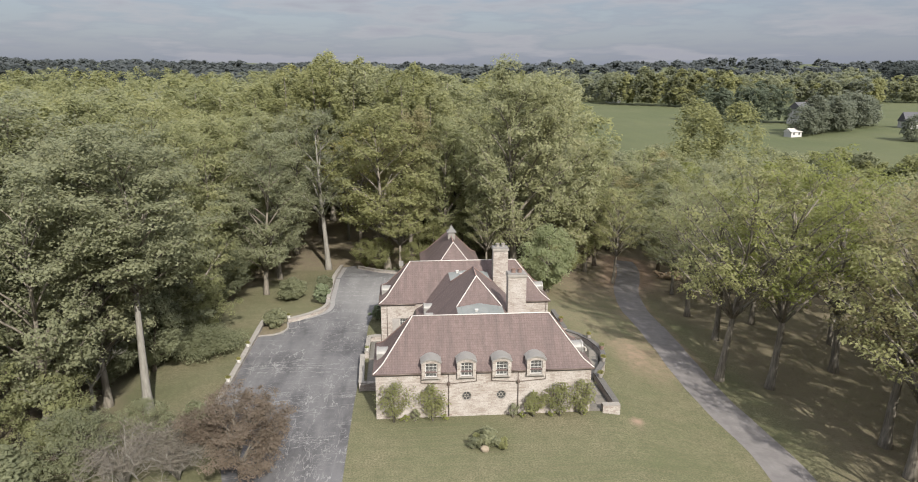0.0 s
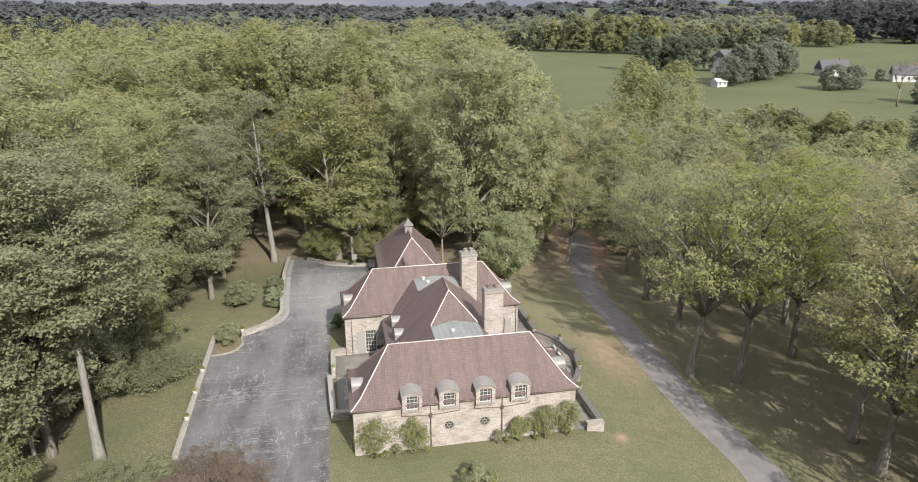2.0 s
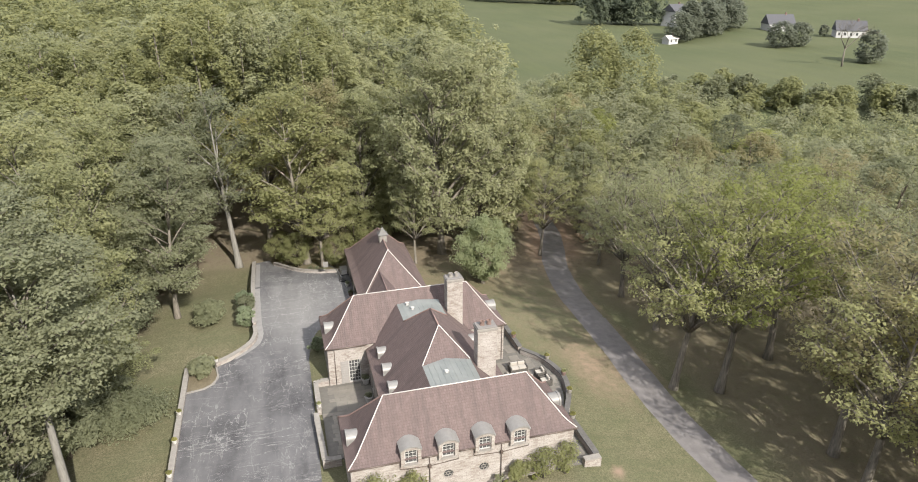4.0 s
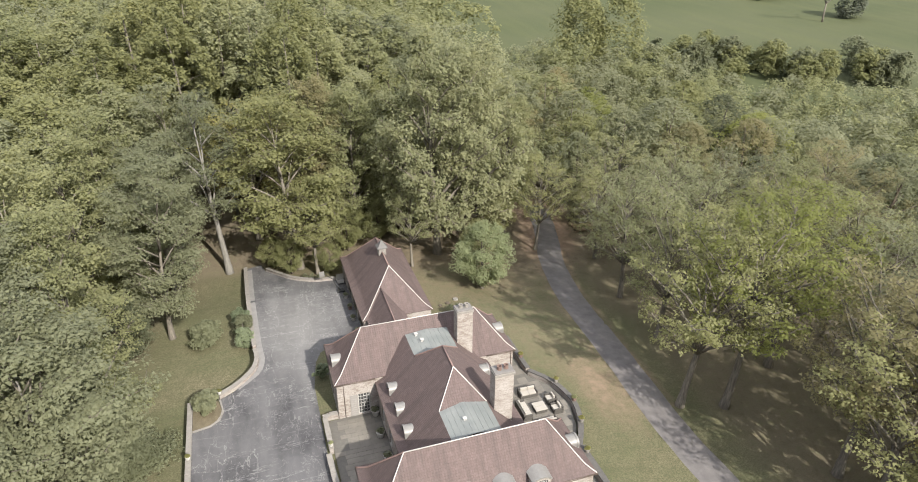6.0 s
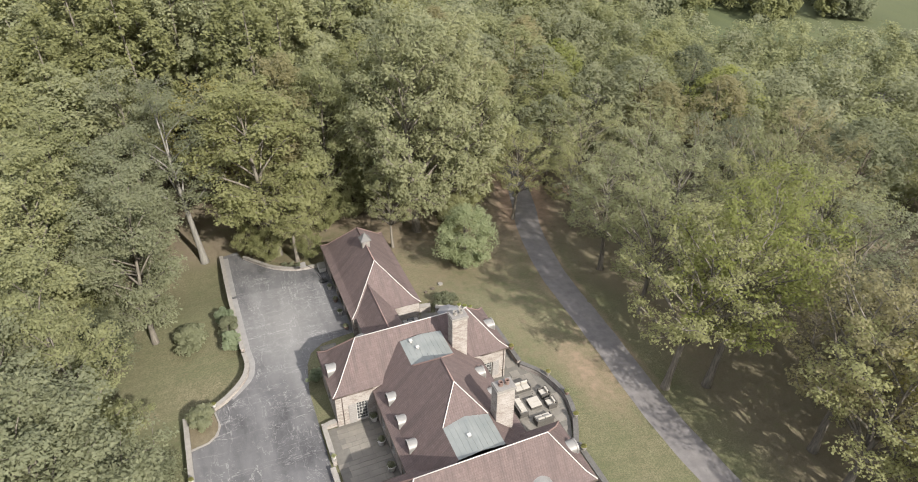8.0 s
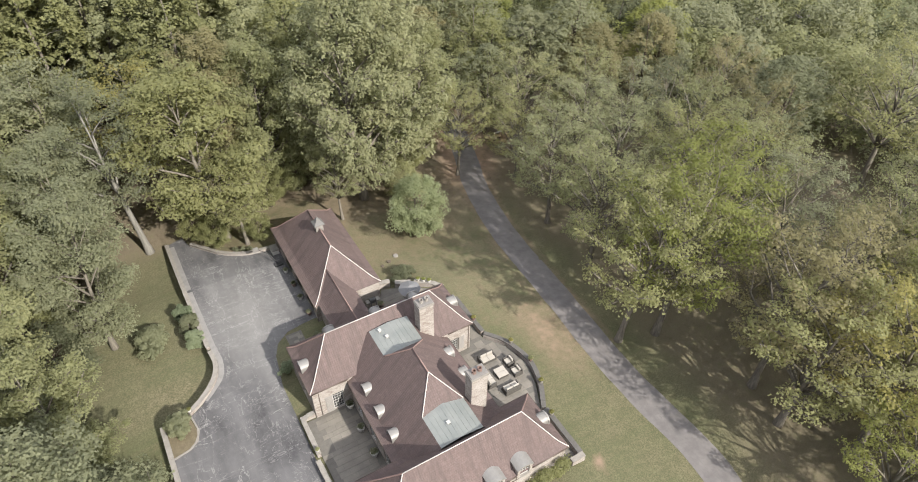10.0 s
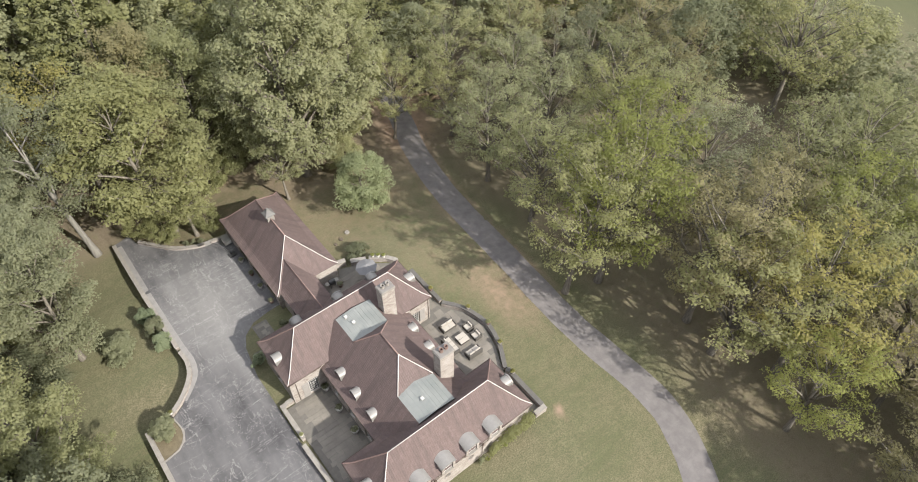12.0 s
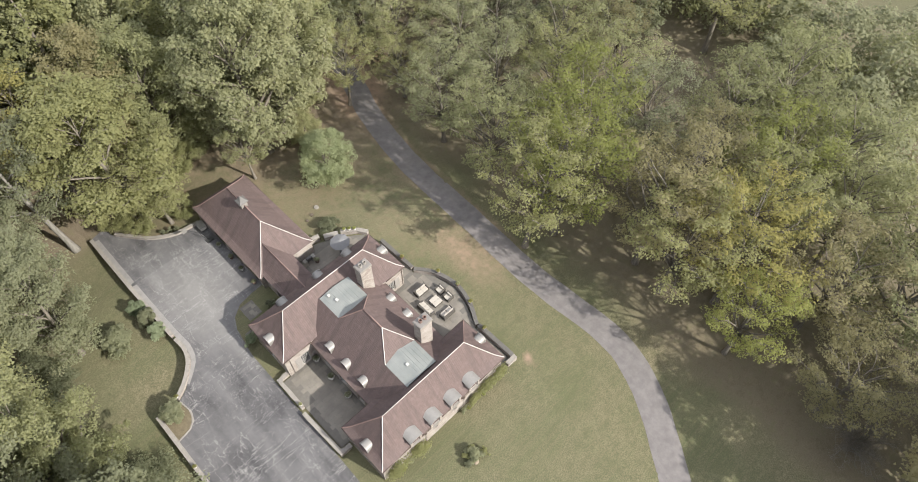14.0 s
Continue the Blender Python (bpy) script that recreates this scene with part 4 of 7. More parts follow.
def window(w, z0, z1, at, parent, cols=3, rows=4, deep=0.06, glass_back=0.05):
    """A casement window in the plane y=0 of `at`, facing -y: frame, bars, glass."""
    win = new("window")
    win.parent = parent
    win.matrix_parent_inverse = place_of(parent).inverted()

    def put(name, bm, mat, label=""):
        bmesh.ops.transform(bm, matrix=at, verts=bm.verts[:])
        bmesh.ops.recalc_face_normals(bm, faces=bm.faces[:])
        return part(name, bm, mat, win, label)
    b = bmesh.new()
    t = 0.07
    for a in ((-w / 2, -w / 2 + t, z0, z1), (w / 2 - t, w / 2, z0, z1), (-w / 2 + t, w / 2 - t, z0, z0 + t), (-w / 2 + t, w / 2 - t, z1 - t, z1)):
        box(b, a[0], a[1], 0, deep, a[2], a[3])
    put("frame", b, WHITE)
    b = bmesh.new()
    for i in range(1, cols):
        x = -w / 2 + w * i / cols
        box(b, x - 0.014, x + 0.014, 0.01, 0.04, z0 + t, z1 - t)
    for i in range(1, rows):
        z = z0 + (z1 - z0) * i / rows
        box(b, -w / 2 + t, w / 2 - t, 0.013, 0.037, z - 0.014, z + 0.014)
    put("glazing_bars", b, WHITE)
    b = bmesh.new()
    box(b, -w / 2 + 0.02, w / 2 - 0.02, glass_back, glass_back + 0.02, z0 + 0.02, z1 - 0.02)
    put("pane", b, GLASS)
    return win


def stone_dormer(x):
    """A wall dormer in dressed stone with a segmental metal hood."""
    d = new("dormer")
    d.parent = house
    d.matrix_parent_inverse = place_of(house).inverted()
    yf = FY0 - 0.07
    out, inn = arch_xz(1.46, 3.28, 4.86, 0.26, 12), arch_xz(0.94, 3.42, 4.60, 0.10, 12)
    # stone face: ring between outer outline and window opening
    bm = bmesh.new()
    fo, fi, bo, bi = [], [], [], []
    for (a, b), (c, e) in zip(out, inn):
        fo.append(bm.verts.new((x + a, yf, b)))
        fi.append(bm.verts.new((x + c, yf, e)))
        bo.append(bm.verts.new((x + a, yf + 1.6, b)))
        bi.append(bm.verts.new((x + c, yf + 0.22, e)))
    n = len(out)
    for i in range(n):
        j = (i + 1) % n
        bm.faces.new((fo[i], fo[j], fi[j], fi[i]))
        bm.faces.new((fi[i], fi[j], bi[j], bi[i]))
        bm.faces.new((fo[j], fo[i], bo[i], bo[j]))
    bmesh.ops.recalc_face_normals(bm, faces=bm.faces[:])
    part("surround", bm, STONE, d)
    # hood
    bm = bmesh.new()
    hood = [(0.80 - 1.60 * i / 14, 4.66 + 0.30 * (1 - (1 - i / 7) ** 2)) for i in range(15)]
    f0 = [bm.verts.new((x + a, yf - 0.07, b)) for a, b in hood]
    f1 = [bm.verts.new((x + a * 0.95, yf - 0.07, b - 0.10)) for a, b in hood]
    b0 = [bm.verts.new((x + a, yf + 1.75, b)) for a, b in hood]
    b1 = [bm.verts.new((x + a * 0.95, yf + 1.75, b - 0.10)) for a, b in hood]
    for i in range(14):
        bm.faces.new((f0[i], f0[i + 1], b0[i + 1], b0[i]))
        bm.faces.new((f1[i + 1], f1[i], b1[i], b1[i + 1]))
        bm.faces.new((f1[i], f1[i + 1], f0[i + 1], f0[i]))
    bmesh.ops.recalc_face_normals(bm, faces=bm.faces[:])
    part("hood", bm, HOOD, d, "pale weathered metal hood")
    part("sill", boxed(x - 0.58, x + 0.58, yf - 0.08, yf + 0.2, 3.34, 3.425, 0.01), COPE, d)
    window(0.92, 3.43, 4.56, pose(x, yf + 0.14, 0), d)


for x in WIN_X:
    stone_dormer(x)


def round_window(x, z, r=0.38):
    w = new("round_window")
    w.parent = house
    w.matrix_parent_inverse = place_of(house).inverted()
    y = FY0 + 0.17
    n = 24
    bm = bmesh.new()
    # stone panel with a round hole set into the square opening
    sq = []
    for i in range(n):
        a = 2 * math.pi * i / n
        c, s = math.cos(a), math.sin(a)
        k = 0.425 / max(abs(c), abs(s))
        sq.append((x + c * k, z + s * k, x + c * r, z + s * r))
    fo = [bm.verts.new((p[0], y + 0.004, p[1])) for p in sq]
    fi = [bm.verts.new((p[2], y + 0.004, p[3])) for p in sq]
    bi = [bm.verts.new((p[2], y + 0.2, p[3])) for p in sq]
    for i in range(n):
        j = (i + 1) % n
        bm.faces.new((fo[i], fo[j], fi[j], fi[i]))
        bm.faces.new((fi[i], fi[j], bi[j], bi[i]))
    bmesh.ops.recalc_face_normals(bm, faces=bm.faces[:])
    part("reveal", bm, STONE, w)
    bm = bmesh.new()
    tube(bm, [(x + (r - 0.03) * math.cos(2 * math.pi * i / n), y + 0.1, z + (r - 0.03) * math.sin(2 * math.pi * i / n)) for i in range(n + 1)], [0.035] * (n + 1), 5, False)
    tube(bm, [(x + 0.13 * math.cos(2 * math.pi * i / n), y + 0.1, z + 0.13 * math.sin(2 * math.pi * i / n)) for i in range(n + 1)], [0.03] * (n + 1), 5, False)
    for i in range(6):
        a = math.pi / 3 * i + math.pi / 6
        tube(bm, [(x + 0.13 * math.cos(a), y + 0.1, z + 0.13 * math.sin(a)), (x + (r - 0.03) * math.cos(a), y + 0.1, z + (r - 0.03) * math.sin(a))], [0.022, 0.022], 5)
    part("glazing_bars", bm, COPE, w)
    bm = bmesh.new()
    lathe(bm, [(r, -0.01), (r, 0.01)], 0, 0, 24)
    bmesh.ops.transform(bm, matrix=pose(x, y + 0.16, z, 90), verts=bm.verts[:])
    part("pane", bm, GLASS, w)


for x in (0.69, 3.38):
    round_window(x, 1.68)


def barrel_dormer(m, width, label="weathered metal barrel dormer"):
    """A small round-headed dormer facing -y of m, its body running back into the slope. Foot at the origin."""
    d = new("dormer")
    d.parent = house
    d.matrix_parent_inverse = place_of(house).inverted()
    tagged(d, label)

    def put(name, bm, mat):
        bmesh.ops.recalc_face_normals(bm, faces=bm.faces[:])
        bmesh.ops.transform(bm, matrix=m, verts=bm.verts[:])
        return part(name, bm, mat, d)
    n, h = 14, width * 0.58
    out = [(width / 2 * math.cos(math.pi * i / n), h * 0.45 + (h * 0.62) * math.sin(math.pi * i / n)) for i in range(n + 1)]
    out = [(width / 2, -0.1)] + out + [(-width / 2, -0.1)]
    bm = bmesh.new()
    rows = []
    for y, s in ((-0.10, 1.06), (0.05, 1.06), (0.055, 1.0), (width * 1.25, 0.97)):
        rows.append([bm.verts.new((a * s, y, b * s)) for a, b in out])
    inner = [bm.verts.new((a * 0.9, -0.10, b * 0.93)) for a, b in out]
    deep = [bm.verts.new((a * 0.9, 0.10, b * 0.93)) for a, b in out]
    rows = [deep, inner] + rows
    for r, s in zip(rows, rows[1:]):
        for k in range(len(out) - 1):
            f = bm.faces.new((r[k], r[k + 1], s[k + 1], s[k]))
    put("hood", bm, HOOD)
    bm = bmesh.new()
    bm.faces.new([bm.verts.new((a * 0.9, 0.09, b * 0.93)) for a, b in out])
    bm.faces.new([bm.verts.new((a * 0.9, 0.12, b * 0.93)) for a, b in out][::-1])
    put("pane", bm, GLASS)
    bm = bmesh.new()
    box(bm, -0.02, 0.02, 0.06, 0.09, 0, h * 0.95)
    box(bm, -width * 0.43, width * 0.43, 0.065, 0.085, h * 0.42, h * 0.46)
    put("glazing_bars", bm, WHITE)


for y in (56.05, 58.75, 61.45):
    barrel_dormer(pose(-2.12, y, 4.02, 0, 0, -90), 1.08)
for y in (58.6, 61.3):
    barrel_dormer(pose(6.85, y, 4.08, 0, 0, 90), 1.08)
for y, x, z in ((50.75, FX0, FZ), (66.5, MX0, MZ)):
    barrel_dormer(pose(x + 0.30, y, z + 0.28, 0, 0, -90), 1.15)
for y, x, z in ((50.95, FX1, FZ), (66.6, MX1, MZ)):
    barrel_dormer(pose(x - 0.30, y, z + 0.28, 0, 0, 90), 1.15)
for x in (-2.3, 2.6, 6.8):
    barrel_dormer(pose(x, MY1 - 0.30, MZ + 0.28, 0, 0, 180), 1.15)


def chimney(x, y, wx, wy, z0, z1, pots, pot_mat, label):
    c = new("chimney")
    c.parent = house
    c.matrix_parent_inverse = place_of(house).inverted()
    tagged(c, label)
    b = boxed(x - wx / 2, x + wx / 2, y - wy / 2, y + wy / 2, z0, z1 - 0.32)
    part("shaft", b, STONE, c)
    b = boxed(x - wx / 2 - 0.08, x + wx / 2 + 0.08, y - wy / 2 - 0.08, y + wy / 2 + 0.08, z1 - 0.317, z1 - 0.10, 0.02)
    part("cap", b, COPE, c)
    b = boxed(x - wx / 2 - 0.02, x + wx / 2 + 0.02, y - wy / 2 - 0.02, y + wy / 2 + 0.02, z1 - 0.097, z1, 0.02)
    part("flaunching", b, plain("flue_mortar", (0.16, 0.15, 0.14), 0.9), c)
    for k in range(pots):
        px = x + (k - (pots - 1) / 2) * 0.55
        b = bmesh.new()
        lathe(b, [(0.2, z1), (0.2, z1 + 0.06), (0.17, z1 + 0.08), (0.18, z1 + 0.26), (0.21, z1 + 0.28), (0.21, z1 + 0.34), (0.14, z1 + 0.34), (0.13, z1 + 0.1)], px, y)
        part("chimney_pot", b, pot_mat, c)


chimney(5.45, 63.9, 1.45, 1.05, 4.2, 9.55, 2, COPE, "tall stone chimney with two grey pots")
chimney(5.55, 54.75, 1.55, 1.05, 2.8, 9.60, 2, CLAYPOT, "tall stone chimney with two red clay pots")

# shutters, doors and windows in the wings
def shutter(x0, x1, y, z0, z1):
    b = bmesh.new()
    box(b, x0, x1, y - 0.05, y, z0, z1)
    nb = 9
    for i in range(nb):
        z = z0 + 0.08 + (z1 - z0 - 0.16) * i / nb
        box(b, x0 + 0.06, x1 - 0.06, y - 0.07, y - 0.052, z, z + (z1 - z0) / nb * 0.55)
    part("shutter", b, SHUTTER, house, "grey louvred shutter")


ym = MY0 + 0.17
window(1.08, 0.12, 2.44, pose(-4.0, ym + 0.12, 0), house, 4, 6)
shutter(-5.25, -4.58, ym - 0.003, 0.12, 2.46)
window(1.08, 0.62, 2.49, pose(8.45, ym + 0.12, 0), house, 4, 5)
shutter(7.75 - 0.52, 7.88, ym - 0.003, 0.6, 2.5)
shutter(9.02, 9.67, ym - 0.003, 0.6, 2.5)
for y in (50.8,):
    window(1.18, 0.82, 2.58, pose(FX0 + 0.29, y, 0, 0, 0, -90), house)
    window(1.38, 0.12, 2.48, pose(FX1 - 0.29, y + 0.1, 0, 0, 0, 90), house)
window(1.18, 0.12, 2.38, pose(MX0 + 0.29, 66.6, 0, 0, 0, -90), house)
window(1.18, 0.62, 2.38, pose(MX1 - 0.29, 66.6, 0, 0, 0, 90), house)
for y in (55.8, 58.8, 61.6):
    window(1.18, 0.12, 2.38, pose(KX0 + 0.31, y, 0, 0, 0, -90), house, 4, 5)
for y in (58.2, 61.0):
    window(1.18, 0.12, 2.38, pose(KX1 - 0.31, y, 0, 0, 0, 90), house, 4, 5)

# rainwater pipes on the front: loops under the dormers and two drops
yp = FY0 + 0.10
for a, b in ((-2.83, 1.44), (2.60, 6.83)):
    downpipe([(a, yp, 3.7), (a, yp, 2.95), ((a + b) / 2, yp, 2.80), (b, yp, 2.95), (b, yp, 3.7)], house)
    xm = -0.70 if a < 0 else 4.70
    downpipe([(xm, yp - 0.02, 3.70), (xm, yp - 0.02, 0.1)], house)
    b_ = boxed(xm - 0.11, xm + 0.11, yp - 0.13, yp + 0.04, 2.70, 2.95, 0.02)
    part("rain_hopper", b_, GUTTER, house)
downpipe([(-5.75, ym - 0.06, 3.9), (-5.75, ym - 0.06, 0.1)], house)
downpipe([(10.15, ym - 0.06, 3.9), (10.15, ym - 0.06, 0.1)], house)

# ---- garage wing, lower, with a cupola ----
garage = thing("garage", 1.87, 81.7, 0, "low stone garage wing with brown tile roof and small cupola", "garage")
GX0, GX1, GY0, GY1, GZ = -1.92, 5.67, 74.55, 88.9, 2.56
doors_y = [(76.0, 78.6), (79.4, 82.0), (82.8, 85.4)]
wall_run("wall", "x", GY0 + 0.17, GX0 + 0.17, GX1 - 0.17, -0.6, GZ, 0.3, [], garage)
wall_run("wall", "x", GY1 - 0.17, GX0 + 0.17, GX1 - 0.17, -1.6, GZ, -0.3, [], garage)
wall_run("wall", "y", GX0 + 0.17, GY0 + 0.47, GY1 - 0.47, -0.6, GZ, 0.3, [(a, b, -0.6, 2.15) for a, b in doors_y], garage)
wall_run("wall", "y", GX1 - 0.17, GY0 + 0.47, GY1 - 0.47, -1.6, GZ, -0.3, [], garage)
for a, b in doors_y:
    bm = bmesh.new()
    for k in range(4):
        box(bm, GX0 + 0.30, GX0 + 0.34, a + 0.02, b - 0.02, 0.05 + k * 0.525, 0.05 + k * 0.525 + 0.51)
    part("garage_door", bm, DARKIN, garage, "dark panelled garage door")
g_roof, g_lines = hip_roof("roof", GX0, GX1, GY0, GY1, GZ, (GX1 - GX0) / 2, 3.97, garage)
ridge_line(g_lines[0], g_roof, RIDGE)
ridge_line(g_lines[1], g_roof, RIDGE)
for ln in g_lines[2:]:
    ridge_line(ln, g_roof, OLDRIDGE, 0.07)
gutter([(GX0, GY0, GZ - 0.06), (GX0, GY1, GZ - 0.06)], garage)
gutter([(GX1, GY0, GZ - 0.06), (GX1, GY1, GZ - 0.06)], garage)
downpipe([(GX0 + 0.1, GY0 + 0.1, GZ - 0.1), (GX0 + 0.1, GY0 + 0.1, 0.1)], garage)
# cupola
cup = new("cupola")
cup.parent = garage
cup.matrix_parent_inverse = place_of(garage).inverted()
tagged(cup, "small grey metal-capped cupola on the ridge")
cx, cy = 1.9, 81.9
part("body", boxed(cx - 0.42, cx + 0.42, cy - 0.42, cy + 0.42, 5.75, 7.05, 0.02), COPE, cup)
b = bmesh.new()
for s in (-1, 1):
    for i in range(5):
        z = 6.55 + i * 0.1
        box(b, cx - 0.28, cx + 0.28, cy + s * 0.43 - 0.012, cy + s * 0.43 + 0.012, z, z + 0.05)
        box(b, cx + s * 0.43 - 0.012, cx + s * 0.43 + 0.012, cy - 0.28, cy + 0.28, z, z + 0.05)
part("louvres", b, SHUTTER, cup)
b = bmesh.new()
prof = [(0.60, 7.02), (0.58, 7.08), (0.40, 7.26), (0.24, 7.48), (0.09, 7.78), (0.03, 7.82)]
rings = [[b.verts.new((cx + r * dx, cy + r * dy, z)) for dx, dy in ((-1, -1), (1, -1), (1, 1), (-1, 1))] for r, z in prof]
for r, s in zip(rings, rings[1:]):
    for i in range(4):
        b.faces.new((r[i], r[(i + 1) % 4], s[(i + 1) % 4], s[i]))
b.faces.new(rings[0][::-1])
b.faces.new(rings[-1])
part("cap", b, LEAD, cup)
b = bmesh.new()
tube(b, [(cx, cy, 7.8), (cx, cy, 8.0)], [0.03, 0.01], 6)
part("finial", b, HOOD, cup)

# link roof between garage and middle wing
link = thing("link_passage", 0.5, 72, 0, "low tiled link roof joining house and garage", "passage")
LX0, LX1, LZ = -1.5, 2.7, 2.6


def link_roof():
    f = profile(2.1, 2.2, 0.5, 0.7)
    bm = bmesh.new()
    uv = bm.loops.layers.uv.new("UVMap")
    ds = [0.0]
    while ds[-1] < 2.1:
        d = ds[-1]
        ds.append(min(2.1, d + COURSE / math.hypot(1, (f(d + 0.05) - f(d)) / 0.05)))
    y0, y1 = 67.4, 77.6
    for i, (a, b) in enumerate(zip(ds, ds[1:])):
        za, zb = LZ + f(a), LZ + f(b)
        ya1, yb1 = 74.6 + a * 1.3, 74.6 + b * 1.3
        course_faces(bm, uv, ((LX0 + a, ya1, za), (LX0 + a, y0, za)), ((LX0 + b, yb1, zb), (LX0 + b, y0, zb)), 0.02, 0, i * COURSE, (i + 1) * COURSE, "y")
        course_faces(bm, uv, ((LX1 - a, y0, za), (LX1 - a, ya1, za)), ((LX1 - b, y0, zb), (LX1 - b, yb1, zb)), 0.02, 0, i * COURSE, (i + 1) * COURSE, "y")
    bmesh.ops.remove_doubles(bm, verts=bm.verts[:], dist=0.002)
    roof = part("roof", bm, TILE, link)
    ridge_line([(0.6, y0, LZ + 2.2), (0.6, 77.3, LZ + 2.2)], roof, OLDRIDGE, 0.07)


link_roof()
wall_run("wall", "y", LX0 + 0.15, MY1 - 0.16, GY0 + 0.16, -0.3, LZ + 0.1, 0.25, [(71.5, 72.6, -0.1, 2.1)], link)
wall_run("wall", "y", LX1 - 0.15, MY1 - 0.16, GY0 + 0.16, -0.3, LZ + 0.1, -0.25, [(71.5, 72.6, -0.1, 2.1)], link)
for x in (LX0 + 0.2, LX1 - 0.2):
    part("door", boxed(x - 0.02, x + 0.02, 71.52, 72.58, 0.05, 2.08), DARKIN, link)


# ---- trees ----
def leaf_cards(rng, centres, radii, per, size, droop=0.0, flat=0.75, up=1.45, axis=None):
    """Leaves set round the shells of clumps: every leaf a small pointed face, turned out of its clump and out of the crown, with some scatter."""
    m = len(centres)
    d = rng.normal(size=(m, per, 3))
    d[:, :, 2] = d[:, :, 2] * 0.9 + 0.40
    d /= np.linalg.norm(d, axis=2, keepdims=True)
    rad = radii[:, None, None] * (0.42 + 0.72 * rng.random((m, per, 1)) ** 0.7)
    off = d * rad
    off[:, :, 2] *= flat
    off[:, :, 2] -= droop * radii[:, None] * rng.random((m, per)) ** 2
    p = (centres[:, None, :] + off).reshape(-1, 3)
    nrm = d.reshape(-1, 3) + rng.normal(size=(m * per, 3)) * 0.62
    if axis is not None:
        out = centres - np.array(axis)
        out /= np.linalg.norm(out, axis=1, keepdims=True) + 1e-6
        nrm += np.repeat(out, per, axis=0) * 0.35
    nrm[:, 2] += up
    nrm /= np.linalg.norm(nrm, axis=1, keepdims=True)
    a = np.cross(nrm, rng.normal(size=(m * per, 3)))
    a /= np.linalg.norm(a, axis=1, keepdims=True)
    b = np.cross(nrm, a)
    s = size * (0.6 + 0.8 * rng.random((m * per, 1)))
    l, w = s * 0.64, s * 0.42
    v = np.stack((p - a * l * 0.6 - b * w, p - a * l * 0.5 + b * w, p + a * l), axis=1).reshape(-1, 3)
    q = np.arange(3 * m * per).reshape(-1, 3)
    return v, q


def crown_centres(rng, n, R, z0, z1, belly=0.4, clump=0.3, hollow=0.35, lop=0.25):
    """Clump centres inside a lopsided crown: widest at `belly` of its height."""
    out, rr = [], []
    ph = rng.random(4) * 6.28
    while len(out) < n:
        h = rng.random()
        env = (h / belly) ** 0.55 if h < belly else max(0.0, 1 - ((h - belly) / (1 - belly)) ** 1.9) ** 0.62
        a = rng.random() * 6.283
        env *= 1 + lop * math.sin(2 * a + ph[0] + 3 * h) + lop * 0.7 * math.sin(3 * a + ph[1] - 5 * h)
        r = R * env * (hollow + (1 - hollow) * rng.random() ** 0.5)
        c = R * clump * (0.65 + 0.6 * rng.random())
        r = max(0, r - c * 0.55)
        p = np.array((r * math.cos(a), r * math.sin(a), z0 + (z1 - z0) * h))
        if all(np.linalg.norm(p - q) > 0.45 * c for q in out):
            out.append(p)
            rr.append(c)
    return np.array(out), np.array(rr)


def wood_mesh(rng, H, fork, r0, centres, limbs, lean=0.05, sides=8):
    """Trunk with a slow bend and limbs that reach into the clumps; two bmeshes."""
    tb, lb = bmesh.new(), bmesh.new()
    ax, ay = rng.normal() * lean, rng.normal() * lean
    w1, w2 = rng.random() * 6.28, rng.random() * 6.28

    def stem(t):
        return Vector((ax * H * t * t + 0.018 * H * math.sin(3 * t + w1) - 0.018 * H * math.sin(w1), ay * H * t * t + 0.018 * H * math.sin(2.6 * t + w2) - 0.018 * H * math.sin(w2), H * t))
    n = 10
    pts = [stem(i / n * 0.92) for i in range(n + 1)]
    pts[0] = pts[0] - Vector((0, 0, 0.6))
    rad = [r0 * (1.0 - 0.86 * (i / n) ** 0.9) for i in range(n + 1)]
    rad[0] = r0 * 1.5
    pts.insert(1, stem(0.03))
    rad.insert(1, r0 * 1.12)
    tube(tb, pts, rad, sides)
    tube(lb, [stem(fork / H * 0.9 + (0.85 - fork / H * 0.9) * i / 6) for i in range(7)], [r0 * (0.5 - 0.45 * i / 6) for i in range(7)], 5)
    order = rng.permutation(len(centres))[:limbs]
    for k in order:
        c = Vector(centres[k])
        t = min(0.85, max(fork / H, (c.z - 0.45 * math.hypot(c.x, c.y) - 0.6) / H))
        s = stem(t)
        r = r0 * (1.0 - 0.86 * t ** 0.9) * 0.5
        mid = s.lerp(c, 0.45) + Vector((rng.normal() * 0.25, rng.normal() * 0.25, 0.08 * (c - s).length))
        tube(lb, [s, s.lerp(mid, 0.5) + Vector((0, 0, 0.1)), mid, mid.lerp(c, 0.6), c], [r, r * 0.8, r * 0.6, r * 0.38, r * 0.12], 5)
    return tb, lb


